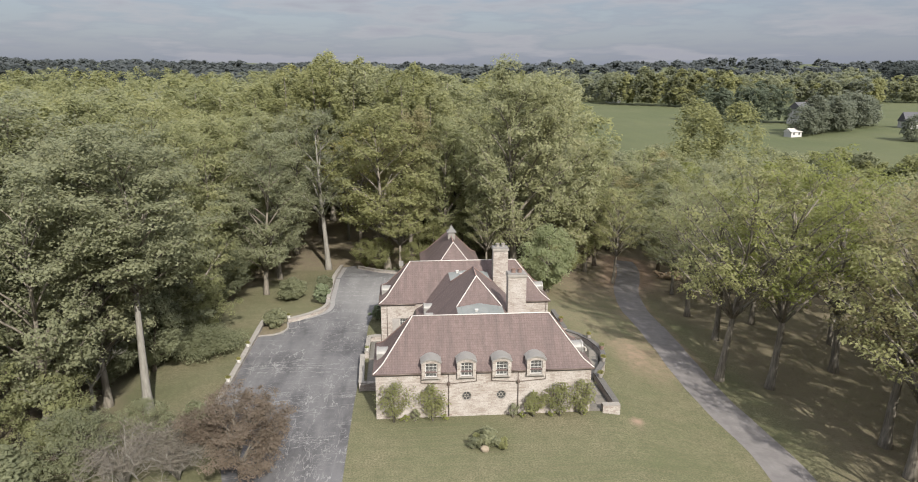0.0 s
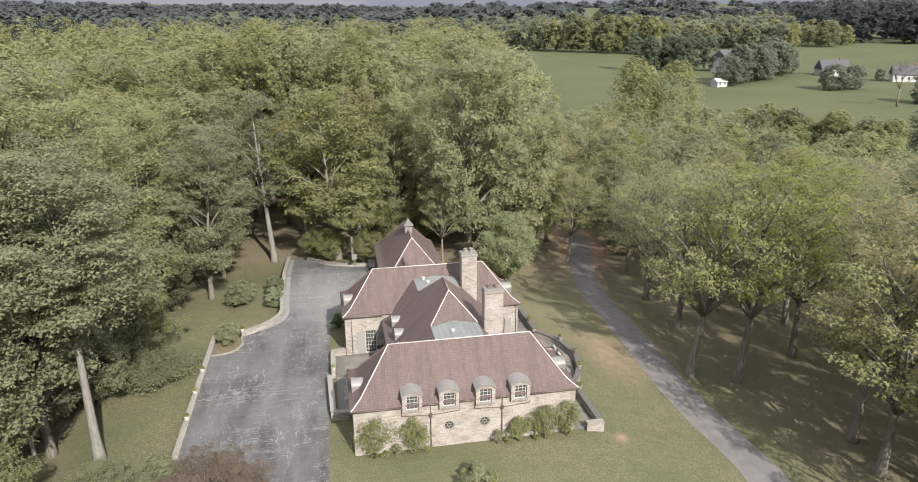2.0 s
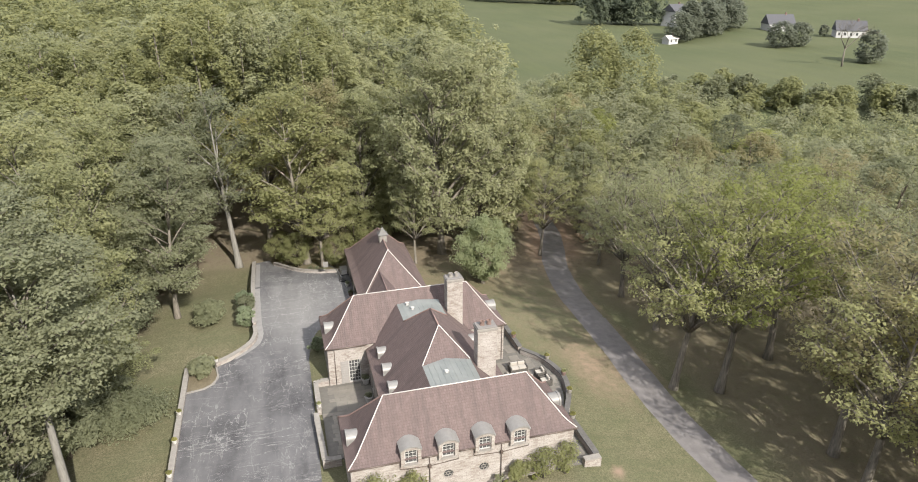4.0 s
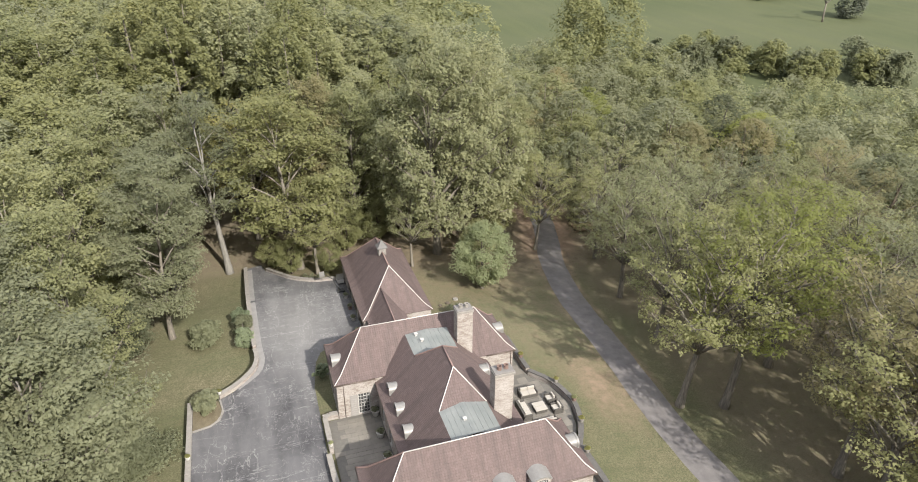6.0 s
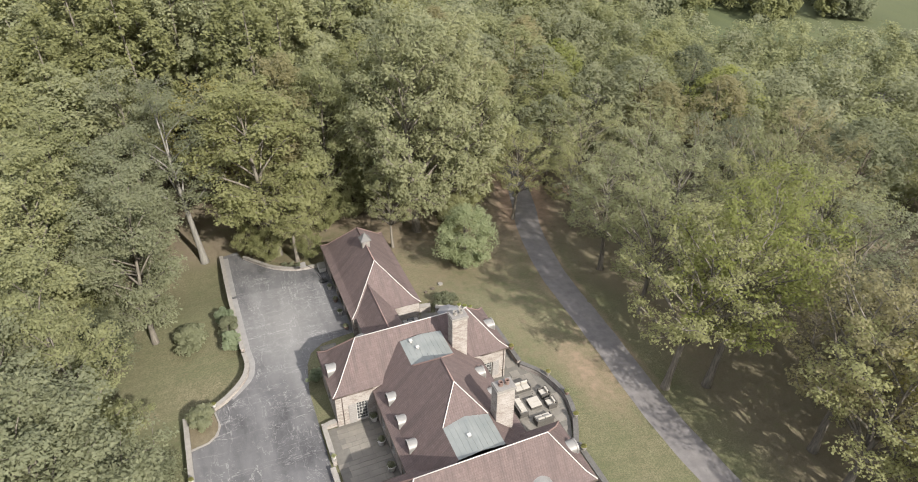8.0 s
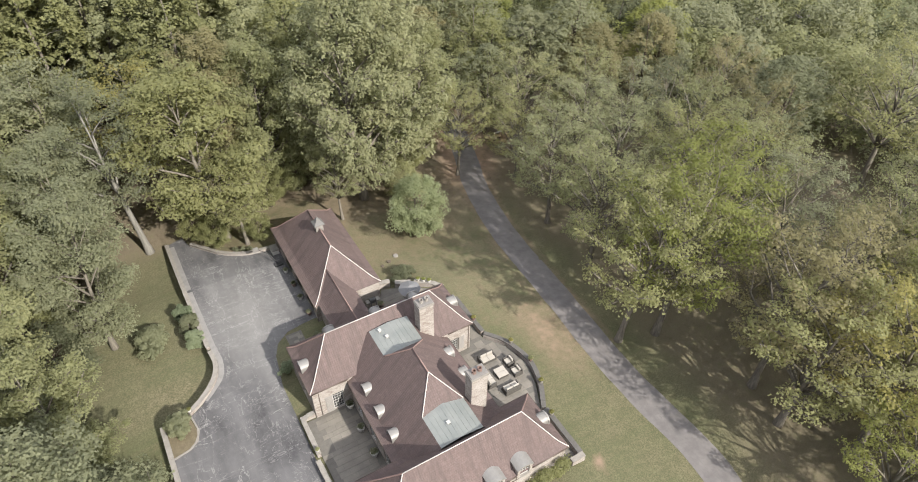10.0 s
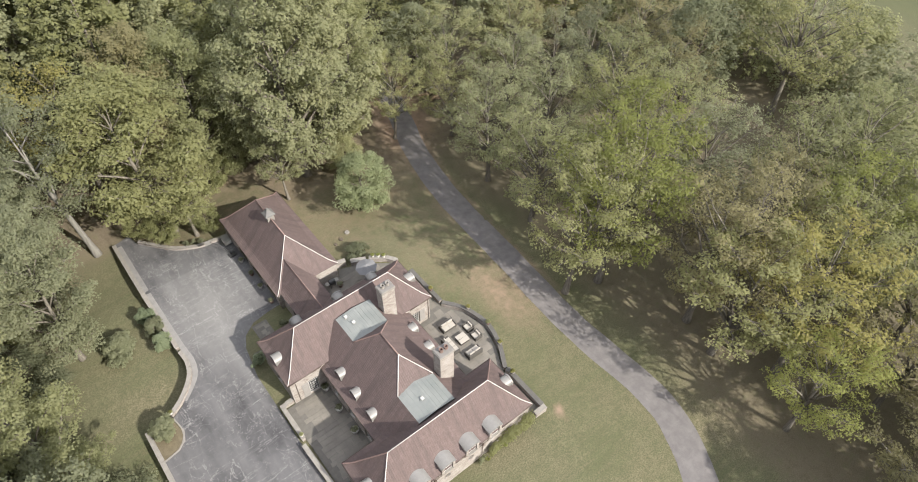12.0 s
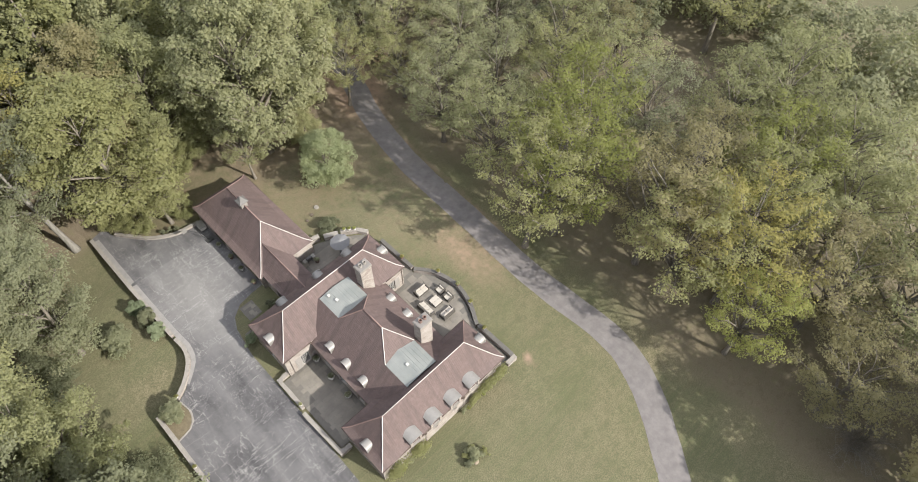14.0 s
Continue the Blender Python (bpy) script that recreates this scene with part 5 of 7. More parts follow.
def tree_kind(seed, H, R, z0, fork, r0, n, per, size, barkm, limbs=12, belly=0.42, clump=0.3, droop=0.0, flat=0.75, lean=0.05, lop=0.25, hollow=0.35):
    """The meshes of one kind of tree: trunk, limbs, crown."""
    rng = np.random.default_rng(seed)
    cs, rr = crown_centres(rng, n, R, z0, H - R * clump * 0.5, belly, clump, hollow, lop)
    tb, lb = wood_mesh(rng, H, fork, r0, cs, limbs, lean)
    out = []
    for nm, bm in (("trunk", tb), ("branching", lb)):
        me = bpy.data.meshes.new(nm)
        bm.to_mesh(me)
        bm.free()
        me.materials.append(barkm)
        out.append(me)
    v, q = leaf_cards(rng, cs, rr, per, size, droop, flat, axis=(0, 0, z0 + 0.35 * (H - z0)))
    out.append(np_mesh("crown", v, q, LEAF_GREEN))
    return out


def limbed_kind(seed, H, R, z0, fork, r0, limbs, subs, sprays, per, size, barkm, spray=0.85, spread=1.0, flat=0.6, lean=0.05):
    """An open crown: limbs fan out of the trunk, boughs fork from them, and every bough carries sprays of leaves with gaps between."""
    rng = np.random.default_rng(seed)
    tb, lb = bmesh.new(), bmesh.new()
    ax, ay, w1 = rng.normal() * lean, rng.normal() * lean, rng.random() * 6.28

    def stem(t):
        return Vector((ax * H * t * t + 0.02 * H * (math.sin(3 * t + w1) - math.sin(w1)), ay * H * t * t + 0.02 * H * (math.cos(2.6 * t + w1) - math.cos(w1)), H * t))

    tube(tb, [stem(0) - Vector((0, 0, 0.6)), stem(0.03)] + [stem(i / 10 * 0.8) for i in range(1, 11)], [r0 * 1.5, r0 * 1.12] + [r0 * (1.0 - 0.88 * (i / 10) ** 0.9) for i in range(1, 11)], 8)
    # the leader runs on inside the trunk and ties the limbs together
    tube(lb, [stem(fork / H * 0.9 + (0.82 - fork / H * 0.9) * i / 6) for i in range(7)], [r0 * (0.5 - 0.45 * i / 6) for i in range(7)], 5)
    cs, rr = [], []
    top = H - spray * 0.5
    for i in range(limbs):
        h = (i + rng.random() * 0.7) / limbs
        a = i * 2.4 + rng.normal() * 0.35
        env = (0.72 + 0.28 * math.sin(min(1.0, h / 0.4) * 1.57)) if h < 0.4 else max(0.08, 1 - ((h - 0.4) / 0.62) ** 2.0) ** 0.6
        reach = R * env * spread * (0.82 + 0.28 * rng.random())
        zt = z0 + (top - z0) * (0.12 + 0.88 * h)
        zs = max(fork, zt - 0.62 * reach - 1.0 - 1.5 * rng.random())
        s = stem(min(0.86, zs / H))
        tip = Vector((s.x * 0.6 + reach * math.cos(a), s.y * 0.6 + reach * math.sin(a), zt))
        r = r0 * (1.0 - 0.86 * min(0.86, zs / H) ** 0.9) * 0.55
        mid = s.lerp(tip, 0.5) + Vector((rng.normal() * 0.3, rng.normal() * 0.3, 0.10 * reach))
        way = [s, s.lerp(mid, 0.5) + Vector((0, 0, 0.15)), mid, mid.lerp(tip, 0.55) + Vector((0, 0, 0.1)), tip]
        tube(lb, way, [r, r * 0.8, r * 0.6, r * 0.36, r * 0.12], 5)
        for j in range(subs):
            t = 0.38 + 0.62 * (j + rng.random()) / subs
            k = min(3, int(t * 4))
            p = way[k].lerp(way[k + 1], t * 4 - k)
            d = (tip - s).normalized()
            side = Vector((-math.sin(a), math.cos(a), 0)) * (1 if j % 2 else -1) * rng.uniform(0.5, 1.1)
            e = p + (d * rng.uniform(0.1, 0.6) + side + Vector((0, 0, rng.uniform(-0.25, 0.75)))) * (0.10 + 0.16 * (1.25 - t)) * R * 1.25
            tube(lb, [p, p.lerp(e, 0.5) + Vector((0, 0, 0.12)), e], [r * 0.3, r * 0.2, r * 0.07], 3, False)
            for q in range(sprays):
                c = p.lerp(e, 0.35 + 0.65 * (q + 0.5 * rng.random()) / max(1, sprays - 0.5)) + Vector(rng.normal(size=3)) * spray * 0.42
                cs.append(c)
                rr.append(spray * (0.6 + 0.65 * rng.random()))
    out = []
    for nm, bm in (("trunk", tb), ("branching", lb)):
        me = bpy.data.meshes.new(nm)
        bm.to_mesh(me)
        bm.free()
        me.materials.append(barkm if nm == "trunk" else BARK_GREY)
        out.append(me)
    v, q = leaf_cards(rng, np.array(cs), np.array(rr), per, size, 0.25, flat, axis=(0, 0, z0 + 0.3 * (H - z0)))
    out.append(np_mesh("crown", v, q, LEAF_GREEN))
    return out


def plant(kind, x, y, size, turn, leaf, label, group="", name="tree", wide=1.0, barkm=None, z=None):
    t = thing(name, x, y, (height(x, y) if z is None else z), label, "tree", group)
    t.rotation_euler = (0, 0, turn)
    t.scale = (size * wide, size * wide, size)
    for me in kind:
        ob = new(me.name.split(".")[0], me)
        ob.parent = t
        slot = ob.material_slots[0]
        if me.name.startswith("crown"):
            slot.link = "OBJECT"
            slot.material = leaf
        elif barkm is not None:
            slot.link = "OBJECT"
            slot.material = barkm
    return t


# kinds (heights in metres at scale 1)
OPEN = [limbed_kind(11 + i, 17, 6.4, 6.2, 5.0, 0.36, 24, 8, 3, 19, 0.188, BARK_GREY, 0.60, flat=0.48) for i in range(5)]
TALL = [limbed_kind(31 + i, 23, 5.4, 4.2, 4.5, 0.38, 28, 7, 3, 36, 0.238, BARK_GREY, 0.86, flat=0.5, lean=0.02) for i in range(4)]
GREAT = [limbed_kind(51 + i, 27, 8.6, 3.0, 3.5, 0.62, 40, 9, 3, 34, 0.30, BARK_GREY, 1.05, flat=0.6, lean=0.02) for i in range(2)]
AIRY = [limbed_kind(71 + i, 21, 5.1, 2.4, 3.0, 0.34, 22, 7, 3, 52, 0.202, BARK_GREY, 0.9, flat=0.42) for i in range(3)]
MID = [tree_kind(91 + i, 22, 5.8, 4.0, 7.0, 0.36, 300, 26, 0.34, BARK_GREY, 8, 0.45, 0.125, 0.1, 0.85, 0.03, 0.14, 0.6) for i in range(5)]
BIG = [tree_kind(161 + i, 32, 7.4, 6.0, 9.0, 0.5, 420, 26, 0.42, BARK_GREY, 8, 0.5, 0.105, 0.1, 0.85, 0.03, 0.12, 0.6) for i in range(2)]
CLEAR = [limbed_kind(75, 23, 5.6, 11.0, 10.0, 0.36, 26, 8, 3, 60, 0.19, BARK_PALE, 0.88, flat=0.42)]
FINE = [tree_kind(141 + i, 19, 5.6, 3.6, 4.0, 0.36, 300, 30, 0.27, BARK_DARK, 14, 0.45, 0.125, 0.1, 0.8, 0.03, 0.18, 0.55) for i in range(3)]
SPARSE = [limbed_kind(81, 23, 4.6, 8.0, 7.5, 0.40, 16, 6, 2, 62, 0.18, BARK_PALE, 0.8)]
ROUND = [tree_kind(111, 8, 3.9, 0.9, 1.2, 0.22, 190, 110, 0.16, BARK_GREY, 10, 0.42, 0.17, 0.1, 0.8, 0.03, 0.14, 0.5)]
LOW = [tree_kind(121 + i, 9, 4.6, 1.0, 1.4, 0.22, 130, 110, 0.17, BARK_DARK, 12, 0.5, 0.18, 0.15, 0.7, 0.06, 0.22, 0.45) for i in range(2)]
WINE = [limbed_kind(131, 6.2, 4.3, 1.2, 0.9, 0.20, 22, 9, 3, 70, 0.12, BARK_DARK, 0.55, flat=0.5)]

L_OPEN = "spreading yellow-green broadleaf tree shading the lane"
L_TALL = "tall green broadleaf tree at the wood's edge"
L_WOOD = "green broadleaf tree of the dense wood"
TREES = []


def spot(kind, x, y, size, leaf, label, group, wide=1.0, barkm=None, tilt=0.0):
    TREES.append((x, y, (6.2 if size > 0.8 else 4.2) * wide * size))
    t = plant(kind, x, y, size, random.uniform(0, 6.28), leaf, label, group, wide=wide, barkm=barkm)
    if tilt:
        t.rotation_euler = (Matrix.Rotation(radians(tilt), 3, "Y") @ Matrix.Rotation(t.rotation_euler.z, 3, "Z")).to_euler()


# east of the lane
EAST = [(26.2, 58.2, 1.28, 0, LEAF_OLIVE, 0.85), (30.8, 57.2, 1.34, 1, LEAF_YELLOW, 0.9), (31.2, 69.6, 1.08, 2, LEAF_GREEN, 0.95), (32.2, 79.5, 1.0, 3, LEAF_PALE, 1.0), (35.0, 46.9, 1.32, 2, LEAF_RUST, 0.9), (39.5, 77.0, 1.05, 4, LEAF_PALE, 1.0),
        (33.6, 42.4, 1.15, 4, LEAF_OLIVE, 1.0), (37.5, 36.5, 1.28, 0, LEAF_GOLD, 0.95), (45.0, 39.5, 1.2, 0, LEAF_OLIVE, 0.95), (45.5, 47.5, 1.15, 1, LEAF_RUST, 0.95), (40.5, 62.0, 1.25, 3, LEAF_YELLOW, 1.0), (45.5, 70.0, 1.1, 0, LEAF_OLIVE, 0.95),
        (34.8, 91.0, 0.74, 2, LEAF_OLIVE, 1.0), (27.2, 95.0, 0.85, 3, LEAF_OLIVE, 0.85), (41.0, 86.5, 1.0, 0, LEAF_PALE, 1.0), (40.5, 98.0, 0.95, 2, LEAF_GREEN, 1.0), (48.5, 56.5, 1.1, 2, LEAF_GREY, 1.0)]
# farther back from the lane
EAST += [(51.5, 65.0, 1.1, 1, LEAF_GREEN, 0.95), (53.5, 76.0, 1.1, 4, LEAF_GREEN, 0.95), (49.5, 86.0, 1.0, 2, LEAF_GREY, 1.0), (42.0, 27.5, 1.1, 1, LEAF_RUST, 1.05), (51.0, 30.5, 1.15, 2, LEAF_GREEN, 0.95), (51.5, 40.5, 1.2, 4, LEAF_YELLOW, 0.95),
        (57.5, 50.0, 1.15, 3, LEAF_GREEN, 0.95), (62.0, 74.0, 1.05, 1, LEAF_RUST, 0.95), (59.0, 86.0, 0.95, 2, LEAF_DARK, 1.0), (50.0, 96.0, 0.95, 0, LEAF_GREEN, 1.0), (68.0, 84.0, 1.05, 3, LEAF_RUST, 1.0), (59.5, 36.0, 1.2, 1, LEAF_GREEN, 1.0), (66.0, 46.0, 1.2, 2, LEAF_GREEN, 1.0), (78.0, 64.5, 1.35, 4, LEAF_OLIVE, 1.0)]
# the dense stand to the south, which shades the verge
EAST += [(32.2, 31.8, 0.95, 3, LEAF_YELLOW, 0.85), (33.4, 20.8, 0.84, 4, LEAF_RUST, 1.15), (31.0, 7.5, 1.15, 1, LEAF_RUST, 1.1), (25.0, 0.5, 1.15, 2, LEAF_GREEN, 1.1), (46.5, 21.5, 1.2, 0, LEAF_GREEN, 1.0), (37.0, 3.0, 1.25, 1, LEAF_OLIVE, 1.2), (44.5, 8.0, 1.25, 3, LEAF_GREEN, 1.2), (31.5, -6.0, 1.25, 0, LEAF_GREEN, 1.2), (40.0, -6.0, 1.25, 4, LEAF_GREEN, 1.2), (52.0, 11.0, 1.25, 2, LEAF_GREEN, 1.2), (48.5, -2.0, 1.25, 1, LEAF_GREEN, 1.2), (55.0, 24.0, 1.2, 3, LEAF_GREEN, 1.1)]
for x, y, s, k, lf, wd in EAST:
    spot(FINE[k % 3] if y < 10 else OPEN[k], x, y, s, lf, L_OPEN, "trees east of the lane", wd, tilt=3.0 if x < 31 else 0.0)
# north, behind the garage
spot(GREAT[0], 11.8, 93.4, 1.07, LEAF_PALE, "very tall broad green tree behind the garage", "great trees", 0.82)
spot(GREAT[1], 17.0, 97.0, 1.07, LEAF_PALE, "very tall broad green tree behind the garage", "great trees", 0.85)
spot(TALL[3], -6.4, 94.4, 1.02, LEAF_OLIVE, "olive-green broadleaf tree beside the forecourt", "trees north of the house", 1.25)
spot(OPEN[3], -4.5, 91.5, 0.75, LEAF_OLIVE, "smaller yellow-green tree beside the forecourt wall", "trees north of the house", 0.95)
for x, y, sz in ((-7.6, 93.0, 0.55), (-3.0, 91.4, 0.48), (-9.6, 95.6, 0.52)):
    spot(LOW[0], x, y, sz, LEAF_OLIVE, "low bushy olive-green tree behind the forecourt wall", "understorey trees")
spot(ROUND[0], 14.6, 83.4, 1.16, LEAF_ROUND, "round blue-green ornamental tree on the lawn", "trees north of the house", 0.92)
spot(OPEN[0], 7.5, 90.5, 0.66, LEAF_GREEN, "low green tree under the great trees", "trees north of the house", 0.85)
spot(SPARSE[0], -15.2, 97.2, 1.05, LEAF_GREY, "tall tree with long pale bare trunk", "pale-trunked trees", 1.05, BARK_PALE)
spot(TALL[1], -3.0, 104, 0.98, LEAF_RUST, L_TALL, "trees north of the house")
spot(TALL[2], 2.5, 101, 0.95, LEAF_GREEN, L_TALL, "trees north of the house")
spot(OPEN[1], -11.0, 105.0, 1.15, LEAF_GOLD, "golden green tree in the wood", "trees north of the house")
spot(TALL[1], 24.5, 101, 0.92, LEAF_GREEN, L_TALL, "trees north of the house")
# west, beside the drive
spot(CLEAR[0], -25.1, 52.8, 1.0, LEAF_GREY, "grey-green tree with long pale bare trunk", "pale-trunked trees", 1.12)
spot(AIRY[1], -25.9, 69.4, 1.08, LEAF_GREEN, "feathery green tree over the lawn", "trees west of the drive", 0.82)
spot(AIRY[2], -21.4, 82.8, 0.98, LEAF_GREY, "feathery grey-green tree over the lawn", "trees west of the drive", 0.98)
spot(AIRY[0], -21.4, 92.2, 0.98, LEAF_GREY, "feathery grey-green tree over the lawn", "trees west of the drive", 1.0)
spot(TALL[2], -34.5, 63.5, 0.98, LEAF_GREY, L_TALL, "trees west of the drive")
spot(TALL[0], -39.0, 58.5, 1.0, LEAF_GREEN, L_TALL, "trees west of the drive")
spot(TALL[3], -30.5, 78.5, 1.08, LEAF_GREEN, L_TALL, "trees west of the drive")
spot(TALL[1], -37.0, 77.0, 1.10, LEAF_GREEN, L_TALL, "trees west of the drive")
spot(TALL[2], -30.0, 89.0, 1.02, LEAF_GREEN, L_TALL, "trees west of the drive")
spot(TALL[3], -27.5, 99.0, 0.98, LEAF_GREEN, L_TALL, "trees west of the drive")
spot(TALL[0], -21.0, 105, 0.98, LEAF_GREY, L_TALL, "trees west of the drive")
spot(TALL[1], -33.0, 49.0, 0.88, LEAF_GREY, L_TALL, "trees west of the drive")
spot(AIRY[1], -32.5, 41.5, 0.72, LEAF_GREEN, "green tree over the western lawn", "trees west of the drive")
spot(AIRY[2], -31.0, 59.5, 1.05, LEAF_GREY, "grey-green tree at the wood's edge", "trees west of the drive", 0.9)
spot(AIRY[0], -29.5, 68.5, 1.1, LEAF_GREY, "grey-green tree at the wood's edge", "trees west of the drive", 0.9)
spot(LOW[0], -27.5, 66.0, 0.9, LEAF_DARK, "dark green understorey tree", "understorey trees")
spot(LOW[1], -29.5, 72.5, 0.95, LEAF_DARK, "dark green understorey tree", "understorey trees")
spot(LOW[0], -26.0, 80.0, 0.9, LEAF_DARK, "dark green understorey tree", "understorey trees")
spot(LOW[1], -30.5, 57.0, 0.8, LEAF_DARK, "dark green understorey tree", "understorey trees")
spot(LOW[1], -29.0, 45.5, 0.75, LEAF_GREEN, "bushy green young tree", "understorey trees")
for i, (x, y, sz) in enumerate(((0.5, 98.0, 0.75), (5.0, 99.5, 0.85), (21.5, 98.5, 0.8), (-24.5, 101, 0.9), (-26.2, 90.5, 0.95), (16.8, 91.5, 0.7), (-1.5, 107, 1.0), (9.0, 104, 1.0), (-33, 84, 1.0), (-36, 69, 1.0))):
    spot(LOW[i % 2], x, y, sz, (LEAF_OLIVE, LEAF_GREEN)[i % 2], "low leafy tree filling the wood's edge", "understorey trees")
spot(WINE[0], -14.9, 40.8, 0.95, LEAF_WINE, "low spreading wine-red maple beside the drive", "maple", 0.86)

# the near stand at the south-west
spot(TALL[0], -29.8, 46.5, 0.92, LEAF_GREY, "tall grey-green twin-stemmed tree at the wood's edge", "trees west of the drive", 0.9)
spot(TALL[1], -37.0, 51.0, 1.08, LEAF_GREY, L_TALL, "trees west of the drive")
spot(TALL[2], -29.0, 54.5, 1.0, LEAF_GREY, L_TALL, "trees west of the drive", 0.9)
spot(LOW[1], -27.6, 61.2, 0.85, LEAF_GREY, "grey-green leafy young tree under the wood's edge", "understorey trees")
spot(LOW[0], -25.2, 69.0, 0.70, LEAF_GREEN, "bushy green young tree at the lawn's edge", "understorey trees")
spot(LOW[1], -27.2, 74.5, 0.75, LEAF_OLIVE, "bushy olive young tree at the lawn's edge", "understorey trees")
spot(LOW[0], -22.8, 46.4, 0.42, LEAF_GREY, "small pale green tree below the wood", "understorey trees")
spot(LOW[1], -25.3, 41.2, 0.62, LEAF_GREY, "bushy grey-green young tree", "understorey trees")

# the woods: west, north and north-east
def wood_here(x, y):
    if x < -24 and 46 < y < 190:
        return True
    if y > 98 and x < 24:
        return True
    if y > 100 and x < 44 and y < 175:
        return True
    if x > 44 and 90 < y < lerp(x, (60, 89, 100, 134), (180, 158, 138, 118)) and x < 134 and abs(y - (139 - 0.55 * (x - 60))) > 5:
        return True
    if x > 62 and 30 < y < 91 and x < 95:
        return True
    return False


def scatter_woods():
    rng = random.Random(7)
    cand = []
    step = 6.6
    for j in range(-2, 34):
        for i in range(-22, 26):
            x, y = i * step + rng.uniform(-2.2, 2.2) + (j % 2) * step / 2, j * step + rng.uniform(-2.2, 2.2)
            if not wood_here(x, y) or y > 185 or x < -112:
                continue
            if x < -60 and y < 30:
                continue
            if math.hypot(x - 70, y - 63) < 10:
                continue
            if -24 < x < -6 and 92 < y < 113:
                continue
            if x < -12 - 0.72 * y:
                continue
            if lane_gap(x, y) < 4.5:
                continue
            if math.hypot(x + 3, y) < 20:
                continue
            if any(math.hypot(x - a, y - b) < 0.62 * r + 1.6 for a, b, r in TREES):
                continue
            cand.append((x, y))
    cand.sort(key=lambda p: math.hypot(p[0] + 2, p[1] - 82))
    for k, (x, y) in enumerate(cand[:180]):
        bump = 0.36 * math.exp(-(((x + 13) / 15) ** 4 + ((y - 126) / 18) ** 2))
        s = rng.uniform(1.02, 1.22) * (1 + bump)
        if x > 24:
            s *= 0.88 if 40 < x and y < 105 else 0.74
            if rng.random() < 0.3:
                continue
        leaf = rng.choice((LEAF_GREEN, LEAF_GREEN, LEAF_GREEN, LEAF_OLIVE, LEAF_OLIVE, LEAF_GREY)) if abs(x + 13) > 22 or y < 105 else rng.choice((LEAF_GREEN, LEAF_OLIVE, LEAF_PALE))
        if x > 24:
            leaf = rng.choice((LEAF_GREY, LEAF_OLIVE, LEAF_RUST, LEAF_YELLOW, LEAF_DARK, LEAF_GREEN))
        near = math.hypot(x + 4, y - 1) < 84
        if bump > 0.1:
            plant(rng.choice(BIG), x, y, rng.uniform(0.9, 1.02) * (0.74 + bump * 0.75), rng.uniform(0, 6.28), rng.choice((LEAF_PALE, LEAF_OLIVE, LEAF_GREEN)), "tall pale green tree of the dense wood", "trees of the wood", wide=rng.uniform(0.9, 1.1))
            continue
        t = plant(rng.choice(FINE if 40 < x and y < 105 else TALL if near else FINE if y < 126 and abs(x) < 42 else MID), x, y, s, rng.uniform(0, 6.28), leaf, L_WOOD, "trees of the wood", wide=rng.uniform(1.04, 1.26) * (1.06 if x > 24 else 1.0))
    return cand[180:]


REST = scatter_woods()


def woods_object(name, spots, mat, label):
    rng = np.random.default_rng(9)
    vs, qs, base = [], [], 0
    for x, y, H, R, n, per, size in spots:
        z = height(x, y)
        a, h = rng.random(n) * 6.283, rng.random(n)
        env = np.sqrt(np.clip(1 - (np.abs(h - 0.42) / 0.58) ** 2, 0, 1))
        r = R * env * (0.55 + 0.45 * rng.random(n) ** 0.5)
        cs = np.stack((x + r * np.cos(a), y + r * np.sin(a), z + H * (0.10 + 0.84 * h)), axis=1)
        v, q = leaf_cards(rng, cs, np.full(n, R * 0.27), per, size, 0.1, 0.85, axis=(x, y, z + 0.3 * H))
        vs.append(v)
        qs.append(q + base)
        base += len(v)
    if vs:
        tagged(new(name, np_mesh(name, np.concatenate(vs), np.concatenate(qs), mat)), label, "woods", kind="stuff")


rw = random.Random(21)
near_far = [(x, y, rw.uniform(21, 27) * (0.6 if x > 40 else 1), rw.uniform(4.2, 5.2), 64, 30, 0.48) for x, y in REST]
woods_object("wood_canopy", near_far[::2], LEAF_GREEN, "deep green canopy of the wood running north")
woods_object("wood_canopy", near_far[1::2], LEAF_GREY, "grey-green canopy of the wood running north")


def band(rng, n, x0, x1, y0, y1, H, R, keep, c=14, per=16, size=2.2):
    out = []
    while len(out) < n:
        x, y = rng.uniform(x0, x1), rng.uniform(y0, y1)
        if keep(x, y):
            out.append((x, y, H * rng.uniform(0.75, 1.2), R * rng.uniform(0.8, 1.2), c, per, size))
    return out


def bearing(x, y):
    return math.degrees(math.atan2(x, y))


# hedgerows and copses round the far fields
def row(rng, n, a, b, wide, H, R, c, per, size):
    """Trees along a line from a to b, scattered to both sides."""
    out = []
    for k in range(n):
        t = (k + rng.uniform(-0.4, 0.4) + 0.5) / n
        out.append((a[0] + (b[0] - a[0]) * t + rng.uniform(-wide, wide), a[1] + (b[1] - a[1]) * t + rng.uniform(-wide, wide), H * rng.uniform(0.8, 1.15), R * rng.uniform(0.8, 1.2), c, per, size))
    return out


